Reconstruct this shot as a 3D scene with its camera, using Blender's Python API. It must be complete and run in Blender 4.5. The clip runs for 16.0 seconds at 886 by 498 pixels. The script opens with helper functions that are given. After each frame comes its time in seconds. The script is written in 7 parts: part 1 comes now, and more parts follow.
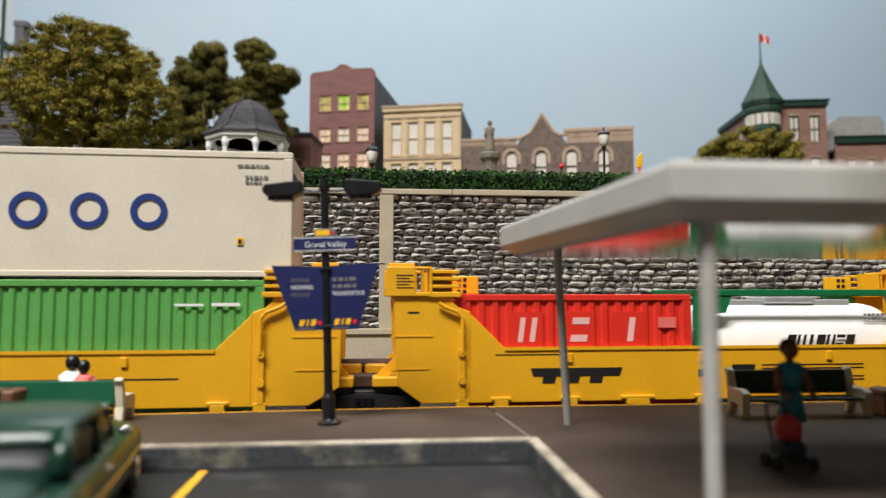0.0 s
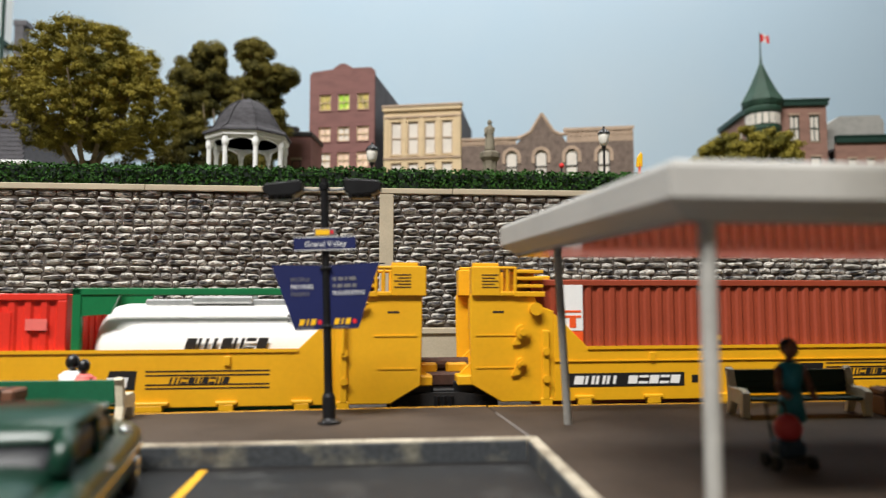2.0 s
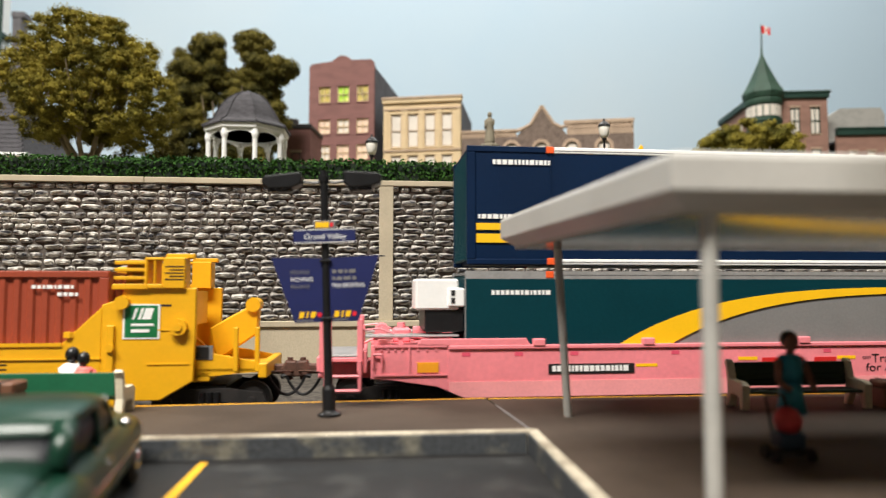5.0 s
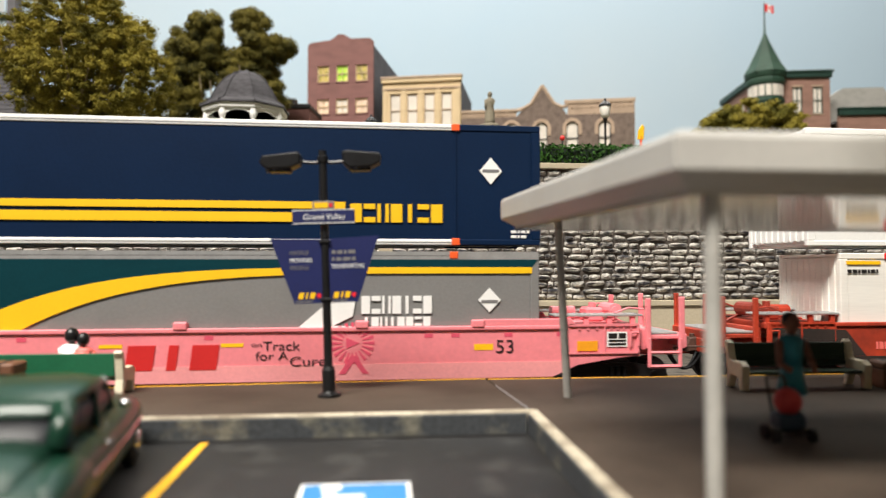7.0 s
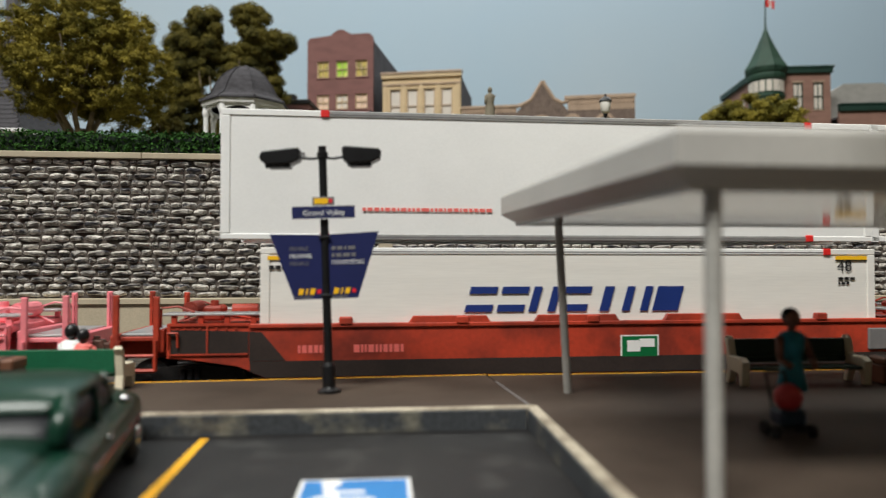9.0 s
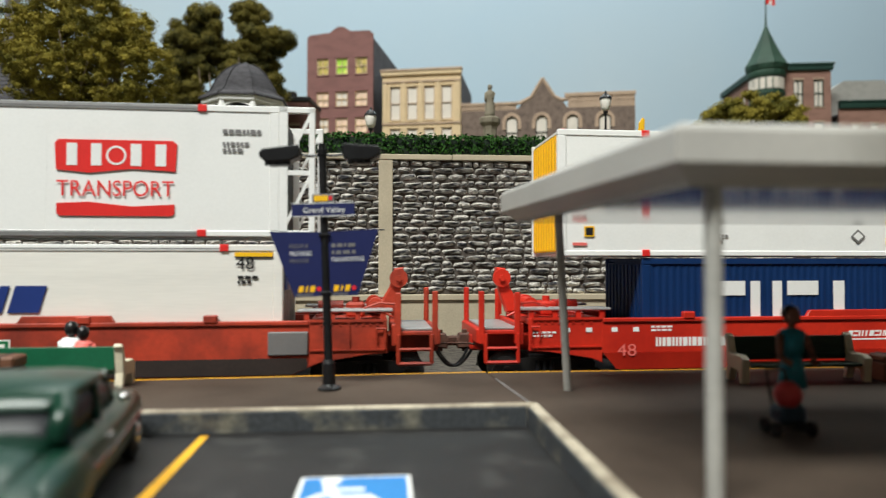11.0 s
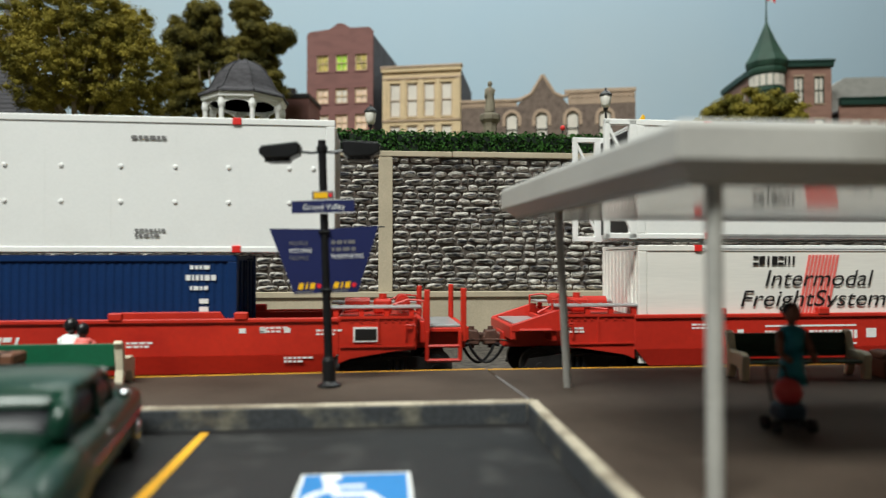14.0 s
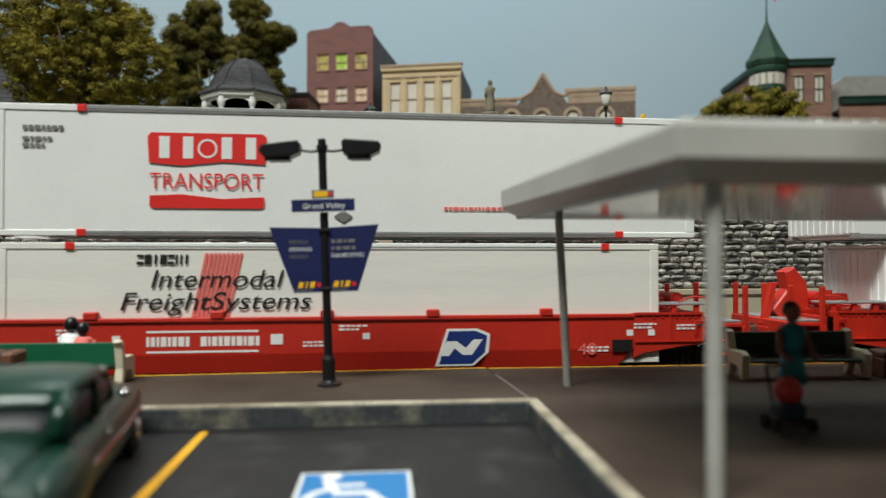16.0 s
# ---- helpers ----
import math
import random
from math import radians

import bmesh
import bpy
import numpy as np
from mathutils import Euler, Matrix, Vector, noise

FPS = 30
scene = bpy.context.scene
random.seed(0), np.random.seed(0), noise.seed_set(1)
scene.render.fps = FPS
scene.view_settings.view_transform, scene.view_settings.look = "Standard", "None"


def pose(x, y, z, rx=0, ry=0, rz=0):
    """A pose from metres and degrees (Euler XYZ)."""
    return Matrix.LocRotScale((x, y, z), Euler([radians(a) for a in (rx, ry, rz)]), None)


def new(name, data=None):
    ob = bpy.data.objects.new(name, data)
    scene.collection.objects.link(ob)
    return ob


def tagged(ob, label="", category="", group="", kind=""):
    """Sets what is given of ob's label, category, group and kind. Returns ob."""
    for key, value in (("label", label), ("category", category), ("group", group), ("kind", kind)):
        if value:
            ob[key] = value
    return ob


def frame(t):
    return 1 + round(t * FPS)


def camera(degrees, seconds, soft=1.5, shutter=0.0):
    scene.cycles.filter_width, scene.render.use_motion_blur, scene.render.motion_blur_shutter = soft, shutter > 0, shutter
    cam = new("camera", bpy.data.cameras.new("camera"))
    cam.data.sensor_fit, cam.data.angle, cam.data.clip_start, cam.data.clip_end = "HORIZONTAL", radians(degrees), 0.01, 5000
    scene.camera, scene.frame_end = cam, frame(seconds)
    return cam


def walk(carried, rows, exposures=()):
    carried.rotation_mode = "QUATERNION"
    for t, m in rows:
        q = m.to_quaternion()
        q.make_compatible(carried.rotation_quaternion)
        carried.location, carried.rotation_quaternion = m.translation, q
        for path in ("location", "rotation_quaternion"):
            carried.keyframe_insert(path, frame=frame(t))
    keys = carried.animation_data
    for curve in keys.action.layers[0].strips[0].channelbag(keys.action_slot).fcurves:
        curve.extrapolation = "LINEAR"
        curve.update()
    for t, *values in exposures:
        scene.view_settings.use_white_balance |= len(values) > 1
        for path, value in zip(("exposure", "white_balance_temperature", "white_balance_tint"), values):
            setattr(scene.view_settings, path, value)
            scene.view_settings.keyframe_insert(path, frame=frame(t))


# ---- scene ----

# camera: a phone lying on the layout, its tilt sinking slowly
cam = camera(68.0, 16.0, soft=0.5, shutter=0.15)
cam.data.dof.use_dof = True
cam.data.dof.focus_distance = 0.226
cam.data.dof.aperture_fstop = 16.0
TILT = [
    (0.0, 4.135, 0.000, 5.10),
    (0.5, 4.000, 0.066, 5.10),
    (1.0, 3.972, 0.079, 5.10),
    (1.5, 4.052, 0.041, 5.10),
    (2.0, 4.090, 0.022, 5.10),
    (2.5, 4.002, 0.065, 5.10),
    (3.0, 3.901, 0.114, 5.10),
    (3.5, 3.768, 0.179, 5.11),
    (4.0, 3.792, 0.167, 5.11),
    (6.5, 2.191, 0.949, 5.14),
    (7.0, 1.776, 1.151, 5.15),
    (7.5, 1.554, 1.260, 5.15),
    (8.0, 1.516, 1.278, 5.15),
    (8.5, 1.485, 1.294, 5.15),
    (9.0, 1.420, 1.325, 5.15),
    (11.5, 0.996, 1.532, 5.16),
    (12.0, 0.795, 1.630, 5.16),
    (12.5, 0.795, 1.630, 5.16),
    (13.0, 0.775, 1.640, 5.16),
    (13.5, 0.807, 1.625, 5.16),
    (14.0, 0.929, 1.565, 5.16),
    (14.5, 0.874, 1.592, 5.16),
    (15.0, 0.757, 1.649, 5.16),
    (15.5, 0.795, 1.630, 5.16),
    (16.0, 0.828, 1.614, 5.16),
]
EXPOSURE = [(0, 0.22, 6150, 10), (1, 0.31, 6150, 10), (2, 0.36, 6170, 9), (4, 0.56, 6350, 9), (6.5, 0.56, 6550, 9), (7, 0.62, 6550, 9), (8.0, 0.64, 6450, 8), (8.5, 0.38, 6280, 8),
            (9, -0.1, 6200, 7), (11.3, 0.22, 6100, 3), (12.5, 0.12, 6080, 2), (13.0, 0.0, 6050, 1), (14.0, 0.05, 6050, 1), (14.5, 0.22, 6050, 2),
            (15.0, 0.12, 6050, 1), (15.5, -0.12, 6080, 0), (16, -0.22, 6040, 0)]
walk(cam, [(t, pose(0, y * 0.001, 0.02703, 90 + p, 0, -yaw)) for t, p, y, yaw in TILT], EXPOSURE)
TRAIN_SPEED = 81.6   # mm per second, towards -x
# the train runs a little unevenly: seconds and mm by which it lags behind that speed
LAG = [(0, -1.2), (0.5, -0.5), (1, 0), (1.5, 0.2), (2, 0.3), (3, 0.3), (4, 0.3), (5.25, -0.5), (6.5, -1.2), (7, -1.6), (7.5, -0.3), (8, 2.5), (8.5, 2.9), (9, 3.0),
       (10.25, 2.6), (11.5, 2.3), (12, 2.7), (12.5, 3.2), (13, 3.5), (13.5, 3.5), (14, 2.1), (14.5, 0.6), (15, 1.0), (15.5, 2.6), (16, 3.0)]

MM = 0.001

# ---------------------------------------------------------------- light
world = bpy.data.worlds.new("room_dark")
world.use_nodes = True
world.node_tree.nodes["Background"].inputs[0].default_value = (0.02, 0.02, 0.022, 1)
scene.world = world


def unseen_ceiling_lamp(x, y, z, sx, sy, watts, col):
    d = bpy.data.lights.new("unseen_ceiling_lamp", "AREA")
    d.shape, d.size, d.size_y, d.energy, d.color = "RECTANGLE", sx, sy, watts, col
    ob = new("unseen_ceiling_lamp", d)
    ob.matrix_world = Matrix.Translation((x, y, z))
    return ob


unseen_ceiling_lamp(-0.50, -0.55, 1.36, 1.1, 0.30, 47.0, (1.0, 0.945, 0.87))
# rear lamp, out of view, added to brighten the backdrop and the trees
unseen_ceiling_lamp(0.30, 0.90, 1.36, 1.8, 0.30, 12.5, (1.0, 0.96, 0.90))


# ---------------------------------------------------------------- materials
def rgb(r, g, b):
    def lin(c):
        c /= 255.0
        return c / 12.92 if c <= 0.04045 else ((c + 0.055) / 1.055) ** 2.4
    return (lin(r), lin(g), lin(b), 1.0)


def mat(name, col, rough=0.5, metal=0.0, var=0.12, scale=90.0, fine=1500.0, bump=0.15, depth=0.0002,
        col2=None, mix=(0.45, 0.65), glow=0.0, island=0.0, rnd=0.0, spec=0.5, stretch=None):
    m = bpy.data.materials.new(name)
    m.use_nodes = True
    nt = m.node_tree
    N, L = nt.nodes, nt.links
    p = N["Principled BSDF"]
    p.inputs["Roughness"].default_value, p.inputs["Metallic"].default_value = rough, metal
    p.inputs["Specular IOR Level"].default_value = spec
    tc = N.new("ShaderNodeTexCoord")
    src = tc.outputs["Object"]
    if stretch:
        mp = N.new("ShaderNodeMapping")
        mp.inputs["Scale"].default_value = stretch
        L.new(src, mp.inputs[0])
        src = mp.outputs[0]
    n1, n2 = N.new("ShaderNodeTexNoise"), N.new("ShaderNodeTexNoise")
    n1.inputs["Scale"].default_value, n1.inputs["Detail"].default_value = scale, 6
    n2.inputs["Scale"].default_value, n2.inputs["Detail"].default_value = fine, 4
    L.new(src, n1.inputs["Vector"]), L.new(src, n2.inputs["Vector"])
    r1 = N.new("ShaderNodeMapRange")
    r1.inputs["From Min"].default_value, r1.inputs["From Max"].default_value = mix
    L.new(n1.outputs["Fac"], r1.inputs["Value"])
    mx = N.new("ShaderNodeMix")
    mx.data_type = "RGBA"
    c2 = col2 or tuple(v * (1 - 1.6 * var) for v in col[:3]) + (1,)
    mx.inputs["A"].default_value, mx.inputs["B"].default_value = col, c2
    L.new(r1.outputs[0], mx.inputs["Factor"])
    hs = N.new("ShaderNodeHueSaturation")
    L.new(mx.outputs["Result"], hs.inputs["Color"])
    r2 = N.new("ShaderNodeMapRange")
    r2.inputs["To Min"].default_value, r2.inputs["To Max"].default_value = 1 - var, 1 + var
    r2.inputs["From Min"].default_value, r2.inputs["From Max"].default_value = 0.3, 0.7
    L.new(n2.outputs["Fac"], r2.inputs["Value"])
    val = r2.outputs[0]
    if island or rnd:
        g = N.new("ShaderNodeNewGeometry" if island else "ShaderNodeObjectInfo")
        o = g.outputs["Random Per Island" if island else "Random"]
        a = island or rnd
        r3 = N.new("ShaderNodeMapRange")
        r3.inputs["To Min"].default_value, r3.inputs["To Max"].default_value = 1 - a, 1 + a
        L.new(o, r3.inputs["Value"])
        mu = N.new("ShaderNodeMath")
        mu.operation = "MULTIPLY"
        L.new(val, mu.inputs[0]), L.new(r3.outputs[0], mu.inputs[1])
        val = mu.outputs[0]
    L.new(val, hs.inputs["Value"])
    L.new(hs.outputs[0], p.inputs["Base Color"])
    if bump:
        b = N.new("ShaderNodeBump")
        b.inputs["Strength"].default_value, b.inputs["Distance"].default_value = bump, depth
        L.new(n2.outputs["Fac"], b.inputs["Height"])
        L.new(b.outputs[0], p.inputs["Normal"])
    if glow:
        L.new(hs.outputs[0], p.inputs["Emission Color"])
        p.inputs["Emission Strength"].default_value = glow
    return m


M = dict(
    backdrop=mat("painted_sky", rgb(198, 221, 238), 0.9, var=0.015, scale=1.6, col2=rgb(206, 224, 237), bump=0.03, fine=400),
    room=mat("room_paint", rgb(66, 64, 61), 0.9, var=0.03, scale=3),
    roomfloor=mat("room_floor", rgb(48, 45, 42), 0.7, var=0.1, scale=8),
    ballast=mat("ballast_grey", rgb(88, 82, 75), 0.95, var=0.35, scale=300, fine=1800, bump=1.0, depth=0.0006),
    soil=mat("earth_turf", rgb(96, 92, 70), 0.95, var=0.3, scale=60, fine=900, bump=0.8, depth=0.0006),
    platform=mat("platform_asphalt", rgb(82, 71, 62), 0.7, var=0.16, scale=38, fine=2600, bump=0.35, depth=0.00012, col2=rgb(60, 51, 44), mix=(0.35, 0.7), spec=0.15),
    lot=mat("lot_asphalt", rgb(27, 26, 27), 0.55, var=0.4, scale=150, fine=3200, bump=0.7, depth=0.0003, col2=rgb(72, 71, 69), mix=(0.55, 0.9)),
    kerb=mat("weathered_kerb_concrete", rgb(188, 178, 158), 0.8, var=0.25, scale=90, fine=1500, bump=0.5, col2=rgb(112, 100, 84), mix=(0.45, 0.7)),
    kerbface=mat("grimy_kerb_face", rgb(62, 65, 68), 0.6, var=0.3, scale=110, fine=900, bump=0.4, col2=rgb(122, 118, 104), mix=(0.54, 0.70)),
    lineyellow=mat("line_yellow", rgb(240, 178, 28), 0.6, var=0.1, scale=200),
    signblue=mat("marking_blue", rgb(52, 128, 196), 0.55, var=0.06),
    white=mat("paint_white", rgb(242, 242, 240), 0.45, var=0.02, scale=60, bump=0.02),
    crisp=mat("decal_white", rgb(240, 240, 238), 0.5, var=0.02, bump=0),
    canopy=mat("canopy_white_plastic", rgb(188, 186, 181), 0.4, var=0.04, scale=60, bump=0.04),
    # white underside given a grey base: the shade under the slab is in the colour
    canopyshade=mat("canopy_soffit_shaded_gloss", rgb(112, 108, 102), 0.10, var=0.03, scale=60, bump=0.0, spec=0.9),
    postgrey=mat("post_grey_paint", rgb(176, 174, 168), 0.45, var=0.08, scale=150),
    black=mat("satin_black", rgb(22, 22, 24), 0.38, var=0.2, scale=200),
    dark=mat("grimy_black", rgb(34, 31, 30), 0.6, var=0.3, scale=300),
    steel=mat("worn_rail_steel", rgb(150, 140, 128), 0.35, metal=0.8, var=0.2, scale=400),
    tie=mat("dark_tie_wood", rgb(58, 48, 42), 0.9, var=0.3, scale=300, stretch=(4, 1, 1)),
    concrete=mat("beige_concrete", rgb(186, 174, 150), 0.85, var=0.08, scale=50, fine=1800, bump=0.25),
    stone=mat("drybrushed_stone", rgb(204, 199, 190), 0.85, var=0.45, scale=330, fine=1500, bump=1.0, depth=0.0012,
              col2=rgb(62, 62, 68), mix=(0.45, 0.64), rnd=0.22, stretch=(0.5, 1, 1.6)),
    stonejoin=mat("drybrushed_stone_mass", rgb(204, 199, 190), 0.85, var=0.45, scale=330, fine=1500, bump=1.0, depth=0.0012,
                  col2=rgb(62, 62, 68), mix=(0.45, 0.64), island=0.22, stretch=(0.5, 1, 1.6)),
    mortar=mat("grey_brown_mortar", rgb(92, 84, 77), 0.95, var=0.25, scale=300),
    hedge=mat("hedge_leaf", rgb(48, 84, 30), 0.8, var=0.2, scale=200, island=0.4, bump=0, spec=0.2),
    # near-black green that paints the shade between the leaves onto the core
    hedgeshade=mat("hedge_core", rgb(18, 36, 20), 0.9, var=0.3, scale=300),
    olive=mat("olive_leaf", rgb(140, 128, 50), 0.85, var=0.2, scale=60, island=0.3, bump=0, col2=rgb(92, 88, 32), spec=0.2),
    darkleaf=mat("dark_leaf", rgb(112, 103, 46), 0.85, var=0.2, scale=60, island=0.3, bump=0, col2=rgb(62, 62, 30), spec=0.2),
    bark=mat("bark_tan", rgb(150, 134, 106), 0.9, var=0.25, scale=200, bump=0.6),
    yellow=mat("railcar_yellow", rgb(230, 171, 22), 0.42, var=0.03, scale=60, fine=900, bump=0.08, col2=rgb(226, 166, 21)),
    pink=mat("railcar_pink", rgb(240, 138, 146), 0.42, var=0.05, scale=60, fine=900, bump=0.08),
    pinklow=mat("railcar_pale_pink", rgb(242, 158, 160), 0.42, var=0.05, scale=60),
    rust=mat("railcar_rusty_orange", rgb(182, 62, 38), 0.55, var=0.12, scale=70, fine=900, bump=0.1, col2=rgb(128, 46, 32)),
    grime=mat("road_grime_brown", rgb(46, 34, 29), 0.8, var=0.2, scale=90),
    red=mat("railcar_red", rgb(200, 46, 28), 0.42, var=0.06, scale=60, fine=900, bump=0.08, col2=rgb(182, 38, 25)),
    deepred=mat("railcar_deep_red", rgb(192, 45, 32), 0.42, var=0.06, scale=60, fine=900, bump=0.08),
    cream=mat("reefer_cream", rgb(222, 212, 192), 0.45, var=0.04, scale=60),
    green=mat("container_green", rgb(92, 160, 78), 0.5, var=0.06, scale=60),
    tomato=mat("container_red", rgb(222, 50, 34), 0.42, var=0.05, scale=60),
    brown=mat("container_brown", rgb(152, 66, 42), 0.5, var=0.06, scale=60),
    navy=mat("container_navy", rgb(20, 48, 94), 0.5, var=0.08, scale=60, spec=0.2),
    rapnavy=mat("container_deep_navy", rgb(8, 32, 62), 0.5, var=0.06, scale=60, spec=0.15),
    teal=mat("container_teal", rgb(6, 54, 62), 0.5, var=0.06, scale=60, spec=0.15),
    grey=mat("container_grey", rgb(126, 125, 124), 0.5, var=0.05, scale=60, spec=0.3),
    ribbed=mat("ribbed_white", rgb(240, 237, 230), 0.42, var=0.03, scale=50, fine=500, bump=0.1, depth=0.00008, stretch=(0.3, 1, 5)),
    silver=mat("aluminium_rail", rgb(186, 186, 186), 0.35, metal=0.5, var=0.08, scale=200),
    deepgreen=mat("frame_green", rgb(18, 112, 62), 0.45, var=0.08, scale=80),
    tankwhite=mat("tank_white", rgb(238, 236, 232), 0.3, var=0.03, scale=60, bump=0.03),
    cargreen=mat("car_green", rgb(13, 52, 37), 0.3, var=0.1, scale=80, bump=0.03, spec=0.5),
    glass=mat("dark_glass", rgb(34, 36, 40), 0.38, var=0.1, scale=100, bump=0, spec=0.2),
    chrome=mat("chrome", rgb(200, 200, 200), 0.15, metal=1.0, var=0.05, scale=100, bump=0),
    taillight=mat("tail_light_red", rgb(190, 24, 20), 0.2, var=0.05),
    tyre=mat("tyre_black", rgb(28, 28, 28), 0.8, var=0.15),
    benchgreen=mat("bench_green", rgb(28, 98, 66), 0.45, var=0.08, scale=120),
    benchdark=mat("bench_dark_green", rgb(24, 50, 34), 0.5, var=0.12, scale=120),
    ivory=mat("bench_ivory", rgb(226, 216, 190), 0.5, var=0.06, scale=120),
    leather=mat("trunk_brown", rgb(112, 74, 52), 0.6, var=0.12, scale=150),
    bannerblue=mat("banner_navy", rgb(18, 28, 84), 0.55, var=0.05, scale=100, bump=0.03),
    gold=mat("emblem_yellow", rgb(252, 196, 20), 0.5, var=0.02, bump=0),
    amber=mat("plate_amber", rgb(246, 164, 34), 0.5, var=0.03, bump=0),
    couplerbrown=mat("coupler_rust_brown", rgb(86, 58, 46), 0.7, var=0.25, scale=200),
    orange=mat("emblem_orange", rgb(238, 92, 36), 0.5, var=0.02, bump=0),
    dotred=mat("emblem_red", rgb(222, 36, 50), 0.5, var=0.02, bump=0),
    ink=mat("ink_black", rgb(26, 24, 24), 0.55, var=0.05, bump=0),
    inkblue=mat("ink_blue", rgb(28, 52, 122), 0.5, var=0.04, bump=0),
    inkred=mat("ink_red", rgb(224, 40, 36), 0.5, var=0.04, bump=0),
    inkpink=mat("ink_faded_red", rgb(236, 116, 108), 0.5, var=0.04, bump=0),
    inkpale=mat("ink_pale_rose", rgb(240, 190, 184), 0.5, var=0.04, bump=0),
    inkgrey=mat("ink_grey", rgb(120, 118, 118), 0.55, var=0.04, bump=0),
    inkrose=mat("ink_deep_pink", rgb(224, 84, 110), 0.5, var=0.04, bump=0),
    inkmaroon=mat("ink_brick", rgb(206, 40, 40), 0.5, var=0.04, bump=0),
    brick1=mat("brick_plum", rgb(138, 98, 93), 0.85, var=0.1, scale=60, fine=700, bump=0.3, stretch=(1, 1, 3)),
    brick2=mat("brick_brown", rgb(156, 120, 106), 0.85, var=0.12, scale=60, fine=700, bump=0.3, stretch=(1, 1, 3)),
    facade=mat("facade_cream", rgb(222, 198, 158), 0.8, var=0.06, scale=60),
    sand=mat("sandstone_trim", rgb(188, 164, 142), 0.85, var=0.1, scale=90),
    rubble=mat("rubble_brown", rgb(126, 110, 100), 0.9, var=0.2, scale=200, fine=700, bump=0.6),
    slate=mat("slate_grey", rgb(112, 110, 114), 0.85, var=0.15, scale=80, fine=600, bump=0.4),
    shingle=mat("shingle_dark", rgb(66, 64, 68), 0.85, var=0.25, scale=200, fine=900, bump=0.5, stretch=(1, 1, 3)),
    turret=mat("turret_green", rgb(46, 76, 60), 0.6, var=0.12, scale=90),
    cornice=mat("cornice_dark_green", rgb(28, 60, 50), 0.6, var=0.1, scale=90),
    blind=mat("window_blind", rgb(230, 222, 210), 0.6, var=0.05, scale=90, bump=0),
    litwarm=mat("lit_window_warm", rgb(236, 208, 184), 0.5, var=0.12, scale=160, bump=0, glow=0.08),
    litgreen=mat("lit_window_lime", rgb(150, 196, 40), 0.5, var=0.25, scale=130, bump=0, glow=0.18, col2=rgb(210, 214, 110)),
    litamber=mat("lit_window_amber", rgb(196, 178, 92), 0.5, var=0.25, scale=130, bump=0, glow=0.1, col2=rgb(110, 100, 60)),
    bronze=mat("statue_stone", rgb(132, 124, 106), 0.8, var=0.15, scale=200, bump=0.4),
    lampglass=mat("frosted_globe", rgb(240, 236, 226), 0.35, var=0.03, bump=0),
    skin=mat("figure_skin", rgb(120, 78, 62), 0.6, var=0.05),
    dollteal=mat("figure_teal", rgb(38, 128, 146), 0.6, var=0.1, scale=200),
    dollred=mat("figure_red", rgb(196, 60, 62), 0.6, var=0.08),
    dollnavy=mat("stroller_navy", rgb(38, 58, 78), 0.6, var=0.1),
)


# ---------------------------------------------------------------- mesh helpers (millimetres)
def bmn():
    return bmesh.new()


def box(bm, x0, x1, y0, y1, z0, z1, bev=0.0, seg=1):
    vs = [bm.verts.new((x, y, z)) for z in (z0, z1) for x, y in ((x0, y0), (x1, y0), (x1, y1), (x0, y1))]
    fs = [bm.faces.new([vs[i] for i in f]) for f in
          ((3, 2, 1, 0), (4, 5, 6, 7), (0, 1, 5, 4), (1, 2, 6, 5), (2, 3, 7, 6), (3, 0, 4, 7))]
    if bev:
        es = list({e for f in fs for e in f.edges})
        bmesh.ops.bevel(bm, geom=es, offset=bev, segments=seg, affect="EDGES", profile=0.5)
    return bm


def prism(bm, pts, a, b, axis="y", bev=0.0):
    def at(p, q, d):
        return {"y": (p, d, q), "x": (d, p, q), "z": (p, q, d)}[axis]
    v0 = [bm.verts.new(at(p, q, a)) for p, q in pts]
    v1 = [bm.verts.new(at(p, q, b)) for p, q in pts]
    n = len(pts)
    fs = [bm.faces.new(v0), bm.faces.new(list(reversed(v1)))]
    for i in range(n):
        fs.append(bm.faces.new((v0[(i + 1) % n], v0[i], v1[i], v1[(i + 1) % n])))
    bmesh.ops.recalc_face_normals(bm, faces=fs)
    if bev:
        bmesh.ops.bevel(bm, geom=list({e for f in fs[:2] for e in f.edges}), offset=bev, segments=1, affect="EDGES")
    return bm


def cyl(bm, p0, p1, r0, r1=None, n=10):
    r1 = r0 if r1 is None else r1
    p0, p1 = Vector(p0), Vector(p1)
    q = (p1 - p0).to_track_quat("Z", "Y")
    rings = []
    for p, r in ((p0, r0), (p1, r1)):
        rings.append([bm.verts.new(p + q @ Vector((r * math.cos(a), r * math.sin(a), 0)))
                      for a in (2 * math.pi * i / n for i in range(n))])
    for i in range(n):
        j = (i + 1) % n
        bm.faces.new((rings[0][i], rings[0][j], rings[1][j], rings[1][i]))
    bm.faces.new(list(reversed(rings[0]))), bm.faces.new(rings[1])
    return bm


def tube(bm, pts, r, n=6):
    for a, b in zip(pts, pts[1:]):
        cyl(bm, a, b, r, n=n)
    return bm


